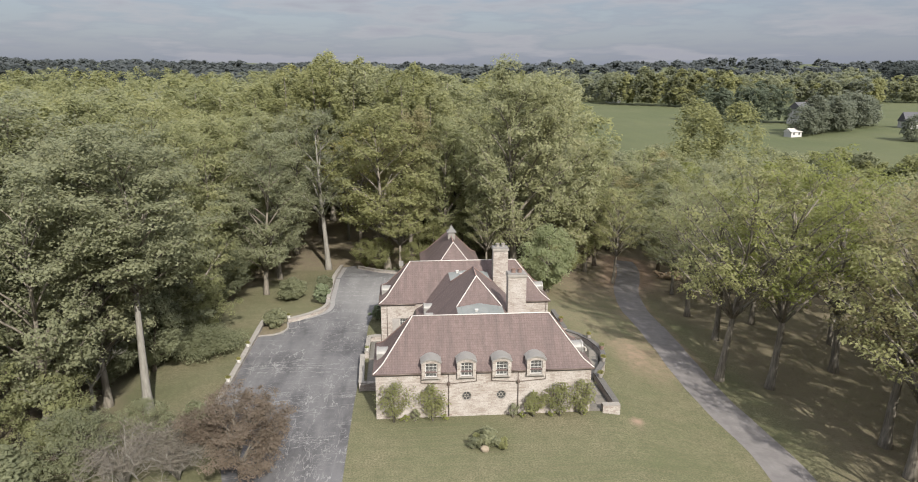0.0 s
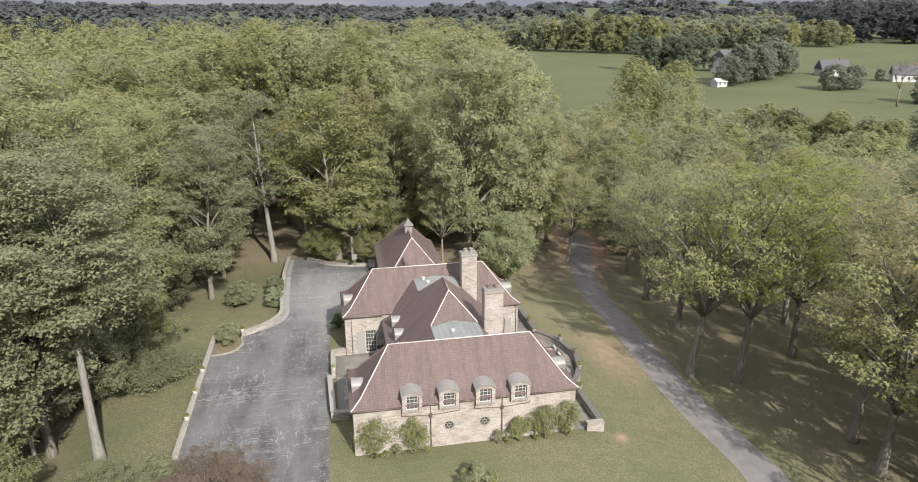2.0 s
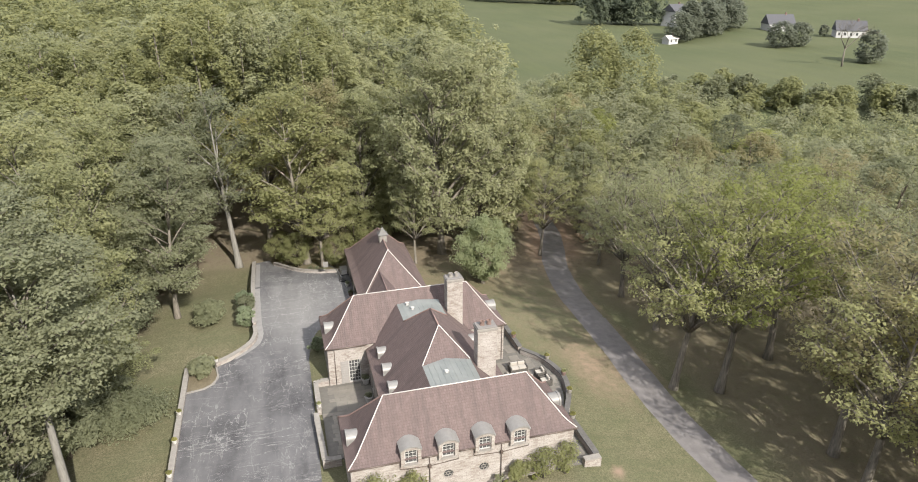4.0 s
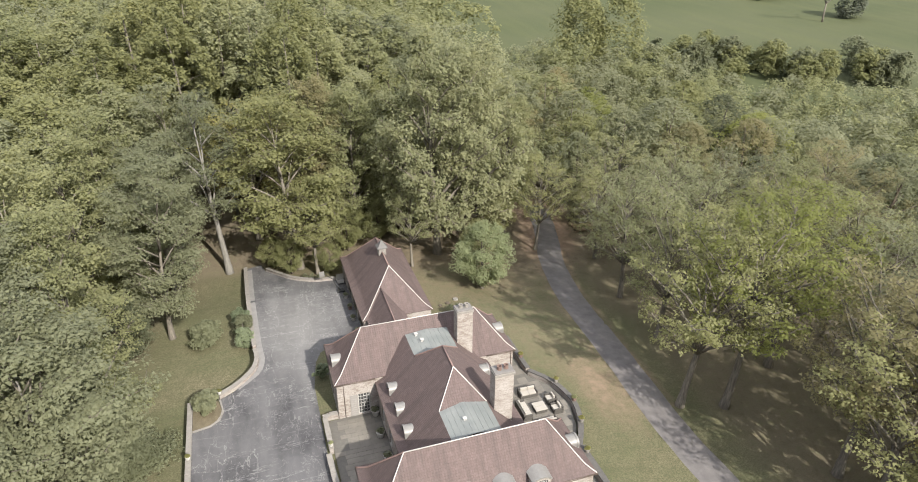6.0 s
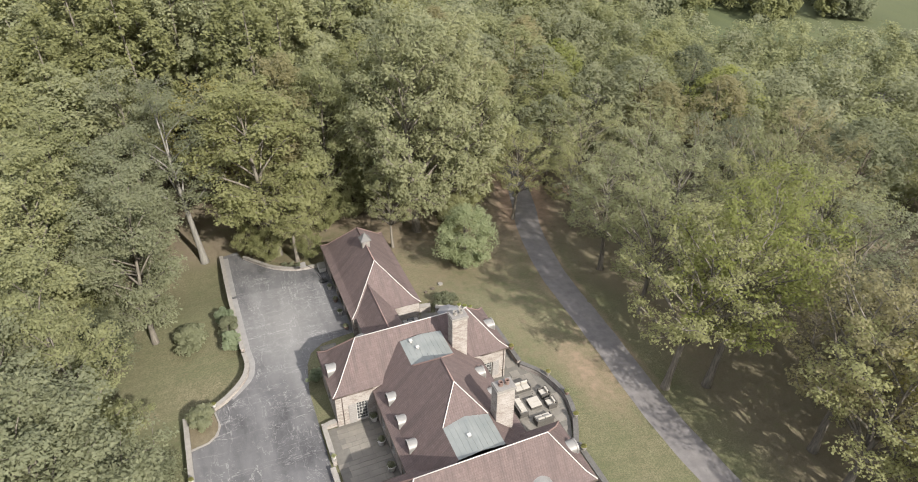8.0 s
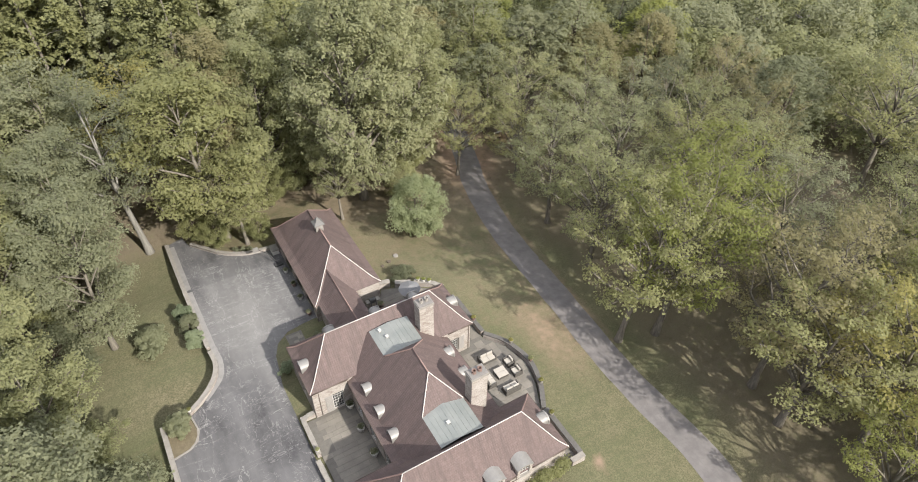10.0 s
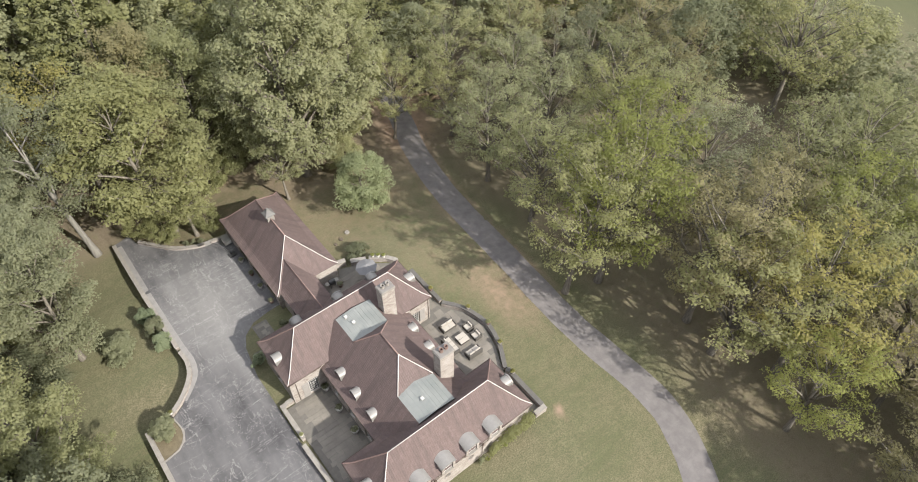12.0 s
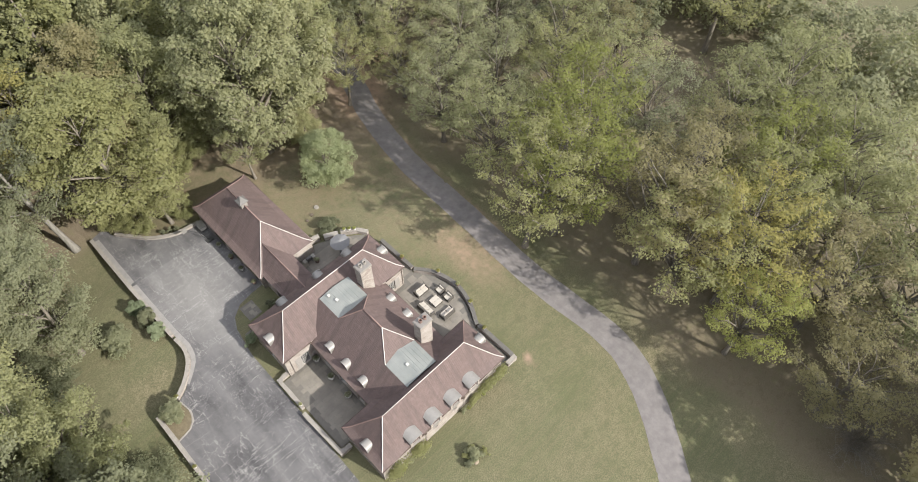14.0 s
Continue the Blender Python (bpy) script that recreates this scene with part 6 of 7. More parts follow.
field_hedge = band(rw, 34, 96, 156, 130, 196, 9, 3.6, lambda x, y: abs(y - 184 + 0.42 * (x - 90)) < 11, 60, 26, 0.6)
field_trees = [(73.0, 173.0, 27, 6.8, 220, 26, 0.62), (83.5, 170.5, 26, 6.6, 210, 26, 0.62), (78.0, 178.0, 24, 6.0, 180, 26, 0.62)]
woods_object("field_trees", field_trees, LEAF_OLIVE, "pair of leafy olive-green trees at the field's edge")
woods_object("field_hedge", field_hedge[::2], LEAF_OLIVE, "low olive-green hedge trees along the near field")
woods_object("field_hedge", field_hedge[1::2], LEAF_GREY, "grey-green hedge trees along the near field")
pines = row(rw, 11, (166, 372), (205, 362), 6, 21, 5.0, 70, 24, 1.0)
woods_object("pine_trees", pines, LEAF_PINE, "dark green pines beside the white farmhouse")
copses = row(rw, 15, (181, 297), (238, 338), 6, 16, 6.0, 90, 22, 0.95)
copses += [(210, 266, 11, 5.6, 110, 24, 0.8), (220, 267, 10, 5.2, 100, 24, 0.8), (213, 221, 12, 5.0, 110, 24, 0.8), (254, 289, 6, 2.2, 40, 24, 0.6)]
woods_object("copse_trees", copses, LEAF_HAZE, "dark green copse trees round the far farmhouses, haze mixed into the colour")
far_row = row(rw, 22, (158, 540), (240, 470), 9, 27, 6.5, 60, 18, 1.5) + row(rw, 34, (215, 520), (420, 520), 22, 19, 7.0, 60, 18, 1.5)
woods_object("hedgerow_trees", far_row[::2], LEAF_GREY, "grey-green hedgerow trees beyond the far fields")
woods_object("hedgerow_trees", far_row[1::2], LEAF_OLIVE, "olive-green hedgerow trees beyond the far fields")
mid_wood = band(rw, 520, -300, 95, 180, 430, 25, 6.0, lambda x, y: -41 < bearing(x, y) < lerp(y, (180, 430), (16, 11.5)), 44, 15, 1.1)
woods_object("north_woods", mid_wood[::2], LEAF_GREEN, "dense wood rolling away to the north")
woods_object("north_woods", mid_wood[1::2], LEAF_OLIVE, "dense olive-green wood rolling away to the north")
rim = band(rw, 380, -700, 800, 330, 900, 20, 9, lambda x, y: (-17 < bearing(x, y) < 15 or bearing(x, y) > 54 or y > 560 + 0.1 * x and bearing(x, y) < 36) and math.hypot(x, y) > 420, 20, 16, 2.8)
rim += band(rw, 190, 150, 620, 395, 700, 19, 8, lambda x, y: math.hypot(x, y) > 590 and bearing(x, y) < 36, 24, 16, 2.2)
west_hill = band(rw, 150, -560, -120, 330, 640, 24, 9, lambda x, y: -45 < bearing(x, y) < -17 and math.hypot(x, y) > 430, 24, 16, 2.6)
woods_object("west_hill_woods", west_hill, LEAF_CLOUD_SHADE, "wooded hill to the north-west, cloud shadow put into its leaf colour")
woods_object("far_woods", rim[::2], LEAF_HAZE, "distant dark rolling woodland, leaf colour greyed with painted haze")
woods_object("far_woods", rim[1::2], LEAF_GREY, "distant grey-green rolling woodland")
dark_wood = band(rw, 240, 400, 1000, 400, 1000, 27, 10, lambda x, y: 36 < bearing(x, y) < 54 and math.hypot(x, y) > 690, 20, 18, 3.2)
woods_object("dark_wood", dark_wood, LEAF_CLOUD_SHADE, "wood closing the far end of the fields, cloud shadow put into its leaf colour")
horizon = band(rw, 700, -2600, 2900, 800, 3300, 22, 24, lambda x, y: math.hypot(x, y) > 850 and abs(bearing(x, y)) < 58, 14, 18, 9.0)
woods_object("horizon_woods", horizon, LEAF_RIDGE_HAZE, "wooded hills on the horizon, cloud shade and bluish haze in the leaf colour")


def bare_tree(x, y, H, seed, label, barkm, stem=0.26, spread=0.75):
    """A leafless tree: limbs that fork five times into fine twigs."""
    rng = random.Random(seed)
    t = thing("bare_tree", x, y, height(x, y), label, "tree")
    tb, lb = bmesh.new(), bmesh.new()

    def grow(bm, p, d, ln, r, depth):
        q = p + d * ln * 0.5 + Vector((rng.uniform(-1, 1), rng.uniform(-1, 1), 0)) * ln * 0.06
        e = q + d * ln * 0.5
        tube(bm, [p, q, e], [r, r * 0.85, r * 0.7], 6 if depth < 2 else 3, depth == 0)
        if depth == 5:
            return
        for k in range(3 if depth < 4 else 2):
            a = rng.uniform(0, 6.28)
            side = Vector((math.cos(a), math.sin(a), rng.uniform(-0.1, 0.5)))
            grow(lb, e, (d * spread + side * rng.uniform(0.5, 0.85)).normalized(), (ln if depth or stem > 0.2 else H * 0.22) * rng.uniform(0.62, 0.8), r * 0.55, depth + 1)
    base = Vector((x, y, height(x, y) - 0.2))
    grow(tb, base, Vector((0, 0, 1)), H * stem, H * 0.018, 0)
    part("trunk", tb, barkm, t)
    part("branching", lb, barkm, t)


bare_tree(32.6, 15.6, 8.5, 3, "grey leafless tree with a dense crown of fine twigs", BARK_GREY)


def twig_bush(x, y, R, H, seed, label):
    """A leafless bush: long stems that arch out from one root and fork into fine twigs."""
    rng = random.Random(seed)
    z = height(x, y)
    t = thing("bare_bush", x, y, z, label, "bush", "leafless bushes")
    sb, tw = bmesh.new(), bmesh.new()
    for k in range(46):
        a, far, top = k * 2.4 + rng.uniform(-0.4, 0.4), R * rng.uniform(0.35, 1.0), H * rng.uniform(0.6, 1.0)
        pts = []
        for i in range(7):
            u = i / 6
            pts.append(Vector((x + math.cos(a + 0.25 * u) * far * u ** 1.15 + rng.uniform(-0.08, 0.08), y + math.sin(a + 0.25 * u) * far * u ** 1.15 + rng.uniform(-0.08, 0.08),
                               z - 0.1 + top * (1 - (1 - u) ** 1.9) - 0.25 * top * u ** 3)))
        tube(sb, pts, [0.045 - 0.005 * i for i in range(7)], 5)
        for i in range(2, 7):
            for q in range(4):
                d = Vector((rng.uniform(-1, 1), rng.uniform(-1, 1), rng.uniform(0.0, 0.9))).normalized()
                e = pts[i] + d * rng.uniform(0.5, 1.1)
                m = pts[i].lerp(e, 0.5) + Vector((rng.uniform(-0.08, 0.08), rng.uniform(-0.08, 0.08), 0.05))
                tube(tw, [pts[i], m, e], [0.018, 0.013, 0.007], 3, False)
                for _ in range(2):
                    f = m + Vector((rng.uniform(-1, 1), rng.uniform(-1, 1), rng.uniform(-0.2, 0.9))).normalized() * rng.uniform(0.3, 0.6)
                    tube(tw, [m, f], [0.012, 0.006], 3, False)
    part("framework", sb, BARK_PALE, t)
    part("brushwood", tw, BARK_GREY, t)


twig_bush(-22.0, 40.3, 3.8, 4.2, 41, "grey leafless bush of long arching twigs near the drive")
twig_bush(-18.9, 41.0, 2.9, 3.6, 42, "grey leafless bush of long arching twigs beside the maple")
twig_bush(31.8, 16.2, 3.8, 5.4, 43, "grey leafless bush of long arching twigs at the wood's southern edge")
bare_tree(198, 218, 22, 12, "tall bare tree standing in the far field", BARK_GREY, 0.3, 0.85)
bare_tree(-13.5, 113.0, 14, 5, "pale leafless tree standing in the wood", BARK_PALE)
bare_tree(-29.5, 53.0, 10, 8, "pale leafless tree at the wood's edge", BARK_PALE)
bare_tree(-31.5, 66.5, 11, 6, "pale leafless tree at the wood's edge", BARK_PALE)


# ---- terraces ----
def paving(name, poly, z, label, seed, cell=(0.95, 0.62)):
    """Flagstones of mixed sizes in rough courses, each a stone of its own over a bedding slab."""
    xs, ys = [p[0] for p in poly], [p[1] for p in poly]
    t = thing(name, sum(xs) / len(xs), sum(ys) / len(ys), z, label, "terrace", kind="structure")
    bm = bmesh.new()
    v = [bm.verts.new((x, y, z - 0.022)) for x, y in poly]
    w = [bm.verts.new((x, y, min(-0.5, height(x, y) - 0.3))) for x, y in poly]
    bm.faces.new(v)
    for i in range(len(poly)):
        j = (i + 1) % len(poly)
        bm.faces.new((v[i], v[j], w[j], w[i]))
    bmesh.ops.recalc_face_normals(bm, faces=bm.faces[:])
    part("bedding", bm, JOINT, t)
    rng = random.Random(seed)
    y = min(ys)
    count = 0
    rest = bmesh.new()
    while y < max(ys):
        h = cell[1] * rng.choice((0.8, 1.0, 1.35))
        x = min(xs) - rng.uniform(0, 0.5)
        while x < max(xs):
            w_ = cell[0] * rng.choice((0.7, 1.0, 1.0, 1.5))
            if inside(x + w_ / 2, y + h / 2, poly) and all(inside(x + a * w_, y + b * h, poly) for a in (0.04, 0.96) for b in (0.04, 0.96)):
                count += 1
                b = bmesh.new() if count <= 260 else rest
                box(b, x + 0.010, x + w_ - 0.010, y + 0.010, y + h - 0.010, z - 0.030, z + rng.uniform(-0.006, 0.006))
                if count <= 260:
                    part("flagstone", b, FLAG, t)
            x += w_
        y += h
    if len(rest.verts):
        tagged(part("flagstones", rest, FLAG, t), kind="stuff")
    else:
        rest.free()
    return t


PATIO = [(7.4, 54.2), (10.45, 54.2), (10.45, 48.0), (12.3, 48.0), (12.3, 53.6), (13.6, 56.3), (14.3, 59.0), (13.6, 61.9), (12.2, 64.0), (12.0, 69.6), (10.4, 69.6), (10.4, 63.6), (7.4, 63.6)]
paving("terrace", PATIO, 0.12, "grey flagstone terrace with irregular joints", 3)
COURT = [(-7.4, 53.6), (-2.72, 53.6), (-2.72, 63.6), (-7.4, 63.6)]
paving("terrace", COURT, 0.12, "shaded grey flagstone entrance court", 4)
REAR = [(2.6, 69.6), (11.5, 69.6), (11.5, 72.5), (8.7, 74.6), (6.0, 75.6), (5.5, 74.7), (2.6, 74.7)]
paving("terrace", REAR, 0.10, "small grey flagstone terrace behind the house", 5)
paving("path", [(-7.0, 70.3), (-2.0, 70.3), (-2.0, 71.4), (-7.0, 71.4)], 0.07, "narrow stone path to the side door", 6, (1.1, 0.55))
paving("path", [(-5.6, 72.4), (-3.9, 72.4), (-3.9, 74.6), (-5.6, 74.6)], 0.07, "short stone path off the forecourt", 7, (0.8, 0.55))

stone_wall([tuple(p) for p in spline([(12.35, 70.0), (12.35, 67.0), (12.4, 64.4)], 0.8)], 0.42, -0.4, 0.62, "low terrace wall with dark slate coping", "garden_wall", STONE, SLATE, 0.03)
stone_wall([tuple(p) for p in spline([(12.45, 64.2), (13.9, 62.1), (14.6, 59.0), (13.95, 56.2), (12.55, 53.6)], 0.5)], 0.40, -0.5, 0.50, "curved terrace wall with dark slate coping", "garden_wall", STONE, SLATE, 0.03)
stone_wall([(12.6, 53.4), (12.62, 48.15)], 0.46, -0.4, 0.62, "straight terrace wall with stone coping", "garden_wall", STONE, SLATE, 0.03)
stone_wall([(12.85, 47.9), (11.45, 47.9)], 0.46, -0.4, 0.55, "short pale terrace end wall", "garden_wall", STONE, COPE, 0.03)
stone_wall([(-6.4, 63.95), (-7.62, 63.95), (-7.62, 59.7)], 0.34, -0.3, 0.55, "low stone court wall with pale coping", "garden_wall")
stone_wall([(-7.95, 59.1), (-7.75, 53.05), (-6.5, 53.05)], 0.36, -0.3, 0.62, "low stone court wall with pale coping", "garden_wall", STONE, COPE)
stone_wall([(6.0, 76.2), (7.2, 75.9)], 0.5, -1.2, 0.55, "short rough stone wall by the rear terrace", "garden_wall")
stone_wall([(7.6, 75.4), (9.2, 74.6)], 0.5, -1.2, 0.55, "short rough stone wall by the rear terrace", "garden_wall")
stone_wall([(9.6, 74.6), (11.3, 73.3), (12.0, 72.2)], 0.45, -1.2, 0.5, "low stone wall with flower pots by the rear terrace", "garden_wall")


# ---- garden furniture ----
def seat(x, y, turn, wide, label, cushions):
    """A deep outdoor sofa or chair: wicker base, arms, back, loose cushions. Faces -y before turning."""
    s = thing("outdoor_sofa" if wide > 1.2 else "outdoor_chair", 0, 0, 0, label, "outdoor sofa" if wide > 1.2 else "outdoor chair", "terrace seats")
    d, h = 0.92, 0.30
    part("base", boxed(-wide / 2, wide / 2, -d / 2, d / 2, 0.0, h, 0.02), WICKER, s)
    part("backrest", boxed(-wide / 2, wide / 2, d / 2 - 0.16, d / 2, h + 0.002, 0.72, 0.03), WICKER, s)
    for k in (-1, 1):
        part("arm", boxed(*sorted((k * wide / 2, k * (wide / 2 - 0.13))), -d / 2, d / 2 - 0.165, h + 0.002, 0.58, 0.03), WICKER, s)
    w = (wide - 0.28) / cushions
    for i in range(cushions):
        a = -wide / 2 + 0.14 + i * w
        part("seat_cushion", boxed(a + 0.01, a + w - 0.01, -d / 2 + 0.01, d / 2 - 0.17, h + 0.004, h + 0.17, 0.045), CUSHION, s)
        b = boxed(a + 0.02, a + w - 0.02, d / 2 - 0.36, d / 2 - 0.18, h + 0.18, 0.80, 0.05)
        part("back_cushion", b, CUSHION, s)
    s.matrix_basis = pose(x, y, 0.13, 0, 0, turn)
    return s


seat(11.05, 61.35, 0, 1.75, "pale-cushioned dark wicker loveseat on the terrace", 2)
seat(9.75, 59.2, 90, 2.15, "long pale-cushioned dark wicker sofa on the terrace", 3)
seat(12.75, 59.9, -90, 1.0, "pale-cushioned dark wicker armchair on the terrace", 1)
seat(12.75, 58.55, -90, 1.0, "pale-cushioned dark wicker armchair on the terrace", 1)
seat(11.2, 57.1, 180, 1.75, "pale-cushioned dark wicker loveseat on the terrace", 2)
tb = thing("coffee_table", 11.3, 59.15, 0.13, "square pale-topped dark wicker coffee table", "coffee table")
part("base", boxed(10.75, 11.85, 58.6, 59.7, 0.13, 0.45, 0.02), WICKER, tb)
for a in (58.58, 59.17):
    part("top_cushion", boxed(10.72, 11.88, a, a + 0.56, 0.455, 0.56, 0.03), CUSHION, tb)

um = thing("patio_umbrella", 8.0, 72.4, 0.1, "open grey canvas patio umbrella", "umbrella")
b = bmesh.new()
tube(b, [(8.0, 72.4, 0.1), (8.0, 72.4, 2.6)], [0.03, 0.03], 8)
part("pole", b, IRON, um)
b = bmesh.new()
lathe(b, [(0.32, 0.1), (0.32, 0.16), (0.08, 0.2), (0.06, 0.45)], 8.0, 72.4, 16)
part("base", b, IRON, um)
b = bmesh.new()
top = b.verts.new((8.0, 72.4, 2.62))
low = b.verts.new((8.0, 72.4, 2.55))
ring = [b.verts.new((8.0 + 1.25 * math.cos(math.pi / 4 * i + 0.4), 72.4 + 1.25 * math.sin(math.pi / 4 * i + 0.4), 2.12)) for i in range(8)]
for i in range(8):
    b.faces.new((top, ring[i], ring[(i + 1) % 8]))
    b.faces.new((low, ring[(i + 1) % 8], ring[i]))
part("canopy", b, CANVAS, um)
for i in range(8):
    b = bmesh.new()
    a = math.pi / 4 * i + 0.4
    tube(b, [(8.0, 72.4, 2.5), (8.0 + 1.22 * math.cos(a), 72.4 + 1.22 * math.sin(a), 2.08)], [0.012, 0.012], 5)
    part("rib", b, IRON, um)


def box_thing(name, x0, x1, y0, y1, z0, z1, mat, label, cat, bevel=0.02, lid=None):
    t = thing(name, (x0 + x1) / 2, (y0 + y1) / 2, z0, label, cat)
    part("body", boxed(x0, x1, y0, y1, z0, z1, bevel), mat, t)
    if lid:
        part("lid", boxed(x0 - 0.03, x1 + 0.03, y0 - 0.03, y1 + 0.03, z1 + 0.002, z1 + 0.06, 0.015), lid, t)
    return t


tb2 = thing("garden_table", 7.0, 70.75, 0.1, "grey rectangular garden table", "table")
part("tabletop", boxed(6.3, 7.7, 70.35, 71.15, 0.80, 0.85, 0.01), CANVAS, tb2)
for x in (6.4, 7.6):
    for y in (70.43, 71.07):
        part("leg", boxed(x - 0.03, x + 0.03, y - 0.03, y + 0.03, 0.1, 0.798), IRON, tb2)
gr = thing("barbecue_grill", 4.2, 73.9, 0.1, "black wheeled barbecue grill with side shelves", "grill")
part("firebox", boxed(3.85, 4.55, 73.6, 74.15, 0.75, 1.05, 0.03), IRON, gr)
b = bmesh.new()
n = 8
r0 = [[b.verts.new((x, 73.875 + 0.27 * math.cos(math.pi * i / n), 1.055 + 0.24 * math.sin(math.pi * i / n))) for i in range(n + 1)] for x in (3.86, 4.54)]
for i in range(n):
    b.faces.new((r0[0][i], r0[0][i + 1], r0[1][i + 1], r0[1][i]))
b.faces.new(r0[0])
b.faces.new(r0[1][::-1])
part("lid", b, IRON, gr)
for x0, x1 in ((3.4, 3.83), (4.57, 5.0)):
    part("side_shelf", boxed(x0, x1, 73.62, 74.13, 0.95, 0.99), HOOD, gr)
for x in (3.9, 4.5):
    for y in (73.65, 74.1):
        part("leg", boxed(x - 0.025, x + 0.025, y - 0.025, y + 0.025, 0.1, 0.748), IRON, gr)


# ---- pots and plants ----
def leafy(rng_seed, cs, rad, per, size, mat, name, parent):
    rng = np.random.default_rng(rng_seed)
    v, q = leaf_cards(rng, np.array(cs, dtype=float), np.array(rad, dtype=float), per * 2, size, 0.1, 0.85)
    ob = new(name, np_mesh(name, v, q, mat))
    if parent is not None:
        ob.parent = parent
        ob.matrix_parent_inverse = place_of(parent).inverted()
    return ob


LEAF_FLOWER = leaves("yellow_blossom", [(0.15, (0.14, 0.15, 0.06)), (0.5, (0.25, 0.24, 0.09)), (0.85, (0.42, 0.38, 0.14))])


def flower_pot(x, y, z, mat, plantm, label, s=1.0, seed=1):
    t = thing("flower_pot", x, y, z, label, "flower pot", "garden pots")
    b = bmesh.new()
    lathe(b, [(0.15 * s, z), (0.20 * s, z + 0.28 * s), (0.23 * s, z + 0.29 * s), (0.23 * s, z + 0.34 * s), (0.18 * s, z + 0.34 * s), (0.17 * s, z + 0.26 * s)], x, y, 12)
    part("pot", b, mat, t)
    leafy(seed, [(x, y, z + 0.42 * s), (x + 0.05 * s, y, z + 0.39 * s), (x - 0.05 * s, y + 0.03 * s, z + 0.4 * s)], [0.17 * s] * 3, 40, 0.12, plantm, "plant", t)


for i, (x, y) in enumerate(((14.15, 61.7), (14.6, 58.8), (13.95, 56.1), (12.65, 52.6), (12.38, 66.2))):
    flower_pot(x, y, 0.685 if i in (3, 4) else 0.60, (COPE, CLAYPOT, COPE)[i % 3], (LEAF_FLOWER, LEAF_GREEN)[i % 2 if i < 3 else 0], "small flower pot standing on the terrace wall", 1.15, 200 + i)
for i, (x, y) in enumerate(((-19.1, 62.3), (-19.08, 58.5), (-19.06, 54.6), (-16.5, 70.0))):
    flower_pot(x, y, 0.50, LEADPOT, LEAF_FLOWER, "small pot of yellow flowers on the drive wall", 0.95, 220 + i)
for i, (x, y) in enumerate(((10.0, 74.35), (10.5, 73.95), (11.0, 73.55))):
    flower_pot(x, y, 0.59, LEADPOT, LEAF_YELLOW, "pale flower pot on the rear terrace wall", 1.0, 230 + i)
for i, (x, y) in enumerate(((-3.15, 63.1), (-3.3, 60.3), (-3.3, 57.4))):
    flower_pot(x, y, 0.125, LEADPOT, LEAF_DARK, "planted urn beside the court door", 1.7, 240 + i)
flower_pot(-7.62, 60.0, 0.645, LEADPOT, LEAF_GREEN, "pale pot on the court wall end", 0.9, 250)
flower_pot(4.9, 73.3, 0.105, CLAYPOT, LEAF_DARK, "clay pot with a shrub on the rear terrace", 1.4, 251)


def shrub(x, y, w, h, mat, label, seed, per=60, size=0.2, n=40, name="shrub", deep=1.0, lop=0.22):
    """A bush of leaf clumps on a few stems."""
    z = height(x, y)
    t = thing(name, x, y, z, label, "shrub", "shrubs")
    rng = np.random.default_rng(seed)
    cs, rr = crown_centres(rng, n, w / 2, 0.12 * h, h * 0.95, 0.45, 0.28, 0.3, lop)
    cs[:, 1] *= deep
    b = bmesh.new()
    for k in range(5):
        c = cs[rng.integers(len(cs))]
        tube(b, [(0.06 * math.cos(k * 1.3), 0.06 * math.sin(k * 1.3), -0.15), (c[0] * 0.4, c[1] * 0.4, c[2] * 0.55), tuple(c)], [0.045, 0.03, 0.012], 5)
    bmesh.ops.translate(b, vec=(x, y, z), verts=b.verts[:])
    part("stems", b, BARK_GREY, t)
    v, q = leaf_cards(rng, cs, rr, per * 2, size * 0.85, 0.1, 0.8)
    ob = new("foliage", np_mesh("foliage", v, q, mat))
    ob.parent = t
    return t


# small trees trained against the front wall
for i, (x, w, h, lf) in enumerate(((-4.9, 3.7, 3.3, LEAF_OLIVE), (-2.0, 3.2, 3.1, LEAF_OLIVE), (5.9, 1.9, 2.2, LEAF_OLIVE), (7.9, 2.5, 3.0, LEAF_OLIVE), (9.7, 2.7, 3.1, LEAF_OLIVE))):
    shrub(x, 47.45, w, h, lf, "loose green shrub trained against the stone front", 300 + i, 11, 0.15, 66, deep=0.2, lop=0.38)
shrub(-3.3, 47.5, 1.1, 1.0, LEAF_GREY, "sparse low shrub at the wall foot", 306, 12, 0.12, 16, deep=0.4)
shrub(4.3, 47.5, 1.2, 1.3, LEAF_GREY, "sparse low shrub at the wall foot", 307, 12, 0.12, 16, deep=0.4)
shrub(1.75, 43.5, 1.9, 1.25, LEAF_GREY, "spiky grey-green plant in the lawn bed", 310, 50, 0.16, 30, lop=0.35)
for i, (x, y, w) in enumerate(((0.8, 43.2, 1.0), (2.75, 43.0, 1.05), (2.1, 44.2, 0.9), (1.1, 44.1, 0.85))):
    shrub(x, y, w, w * 0.85, LEAF_OLIVE if i else LEAF_DARK, "small clipped ball shrub in the lawn bed", 324 + i, 46, 0.10, 22)
rng_b = random.Random(12)
b = bmesh.new()
bmesh.ops.create_icosphere(b, subdivisions=2, radius=0.30)
zb = height(1.5, 42.85)
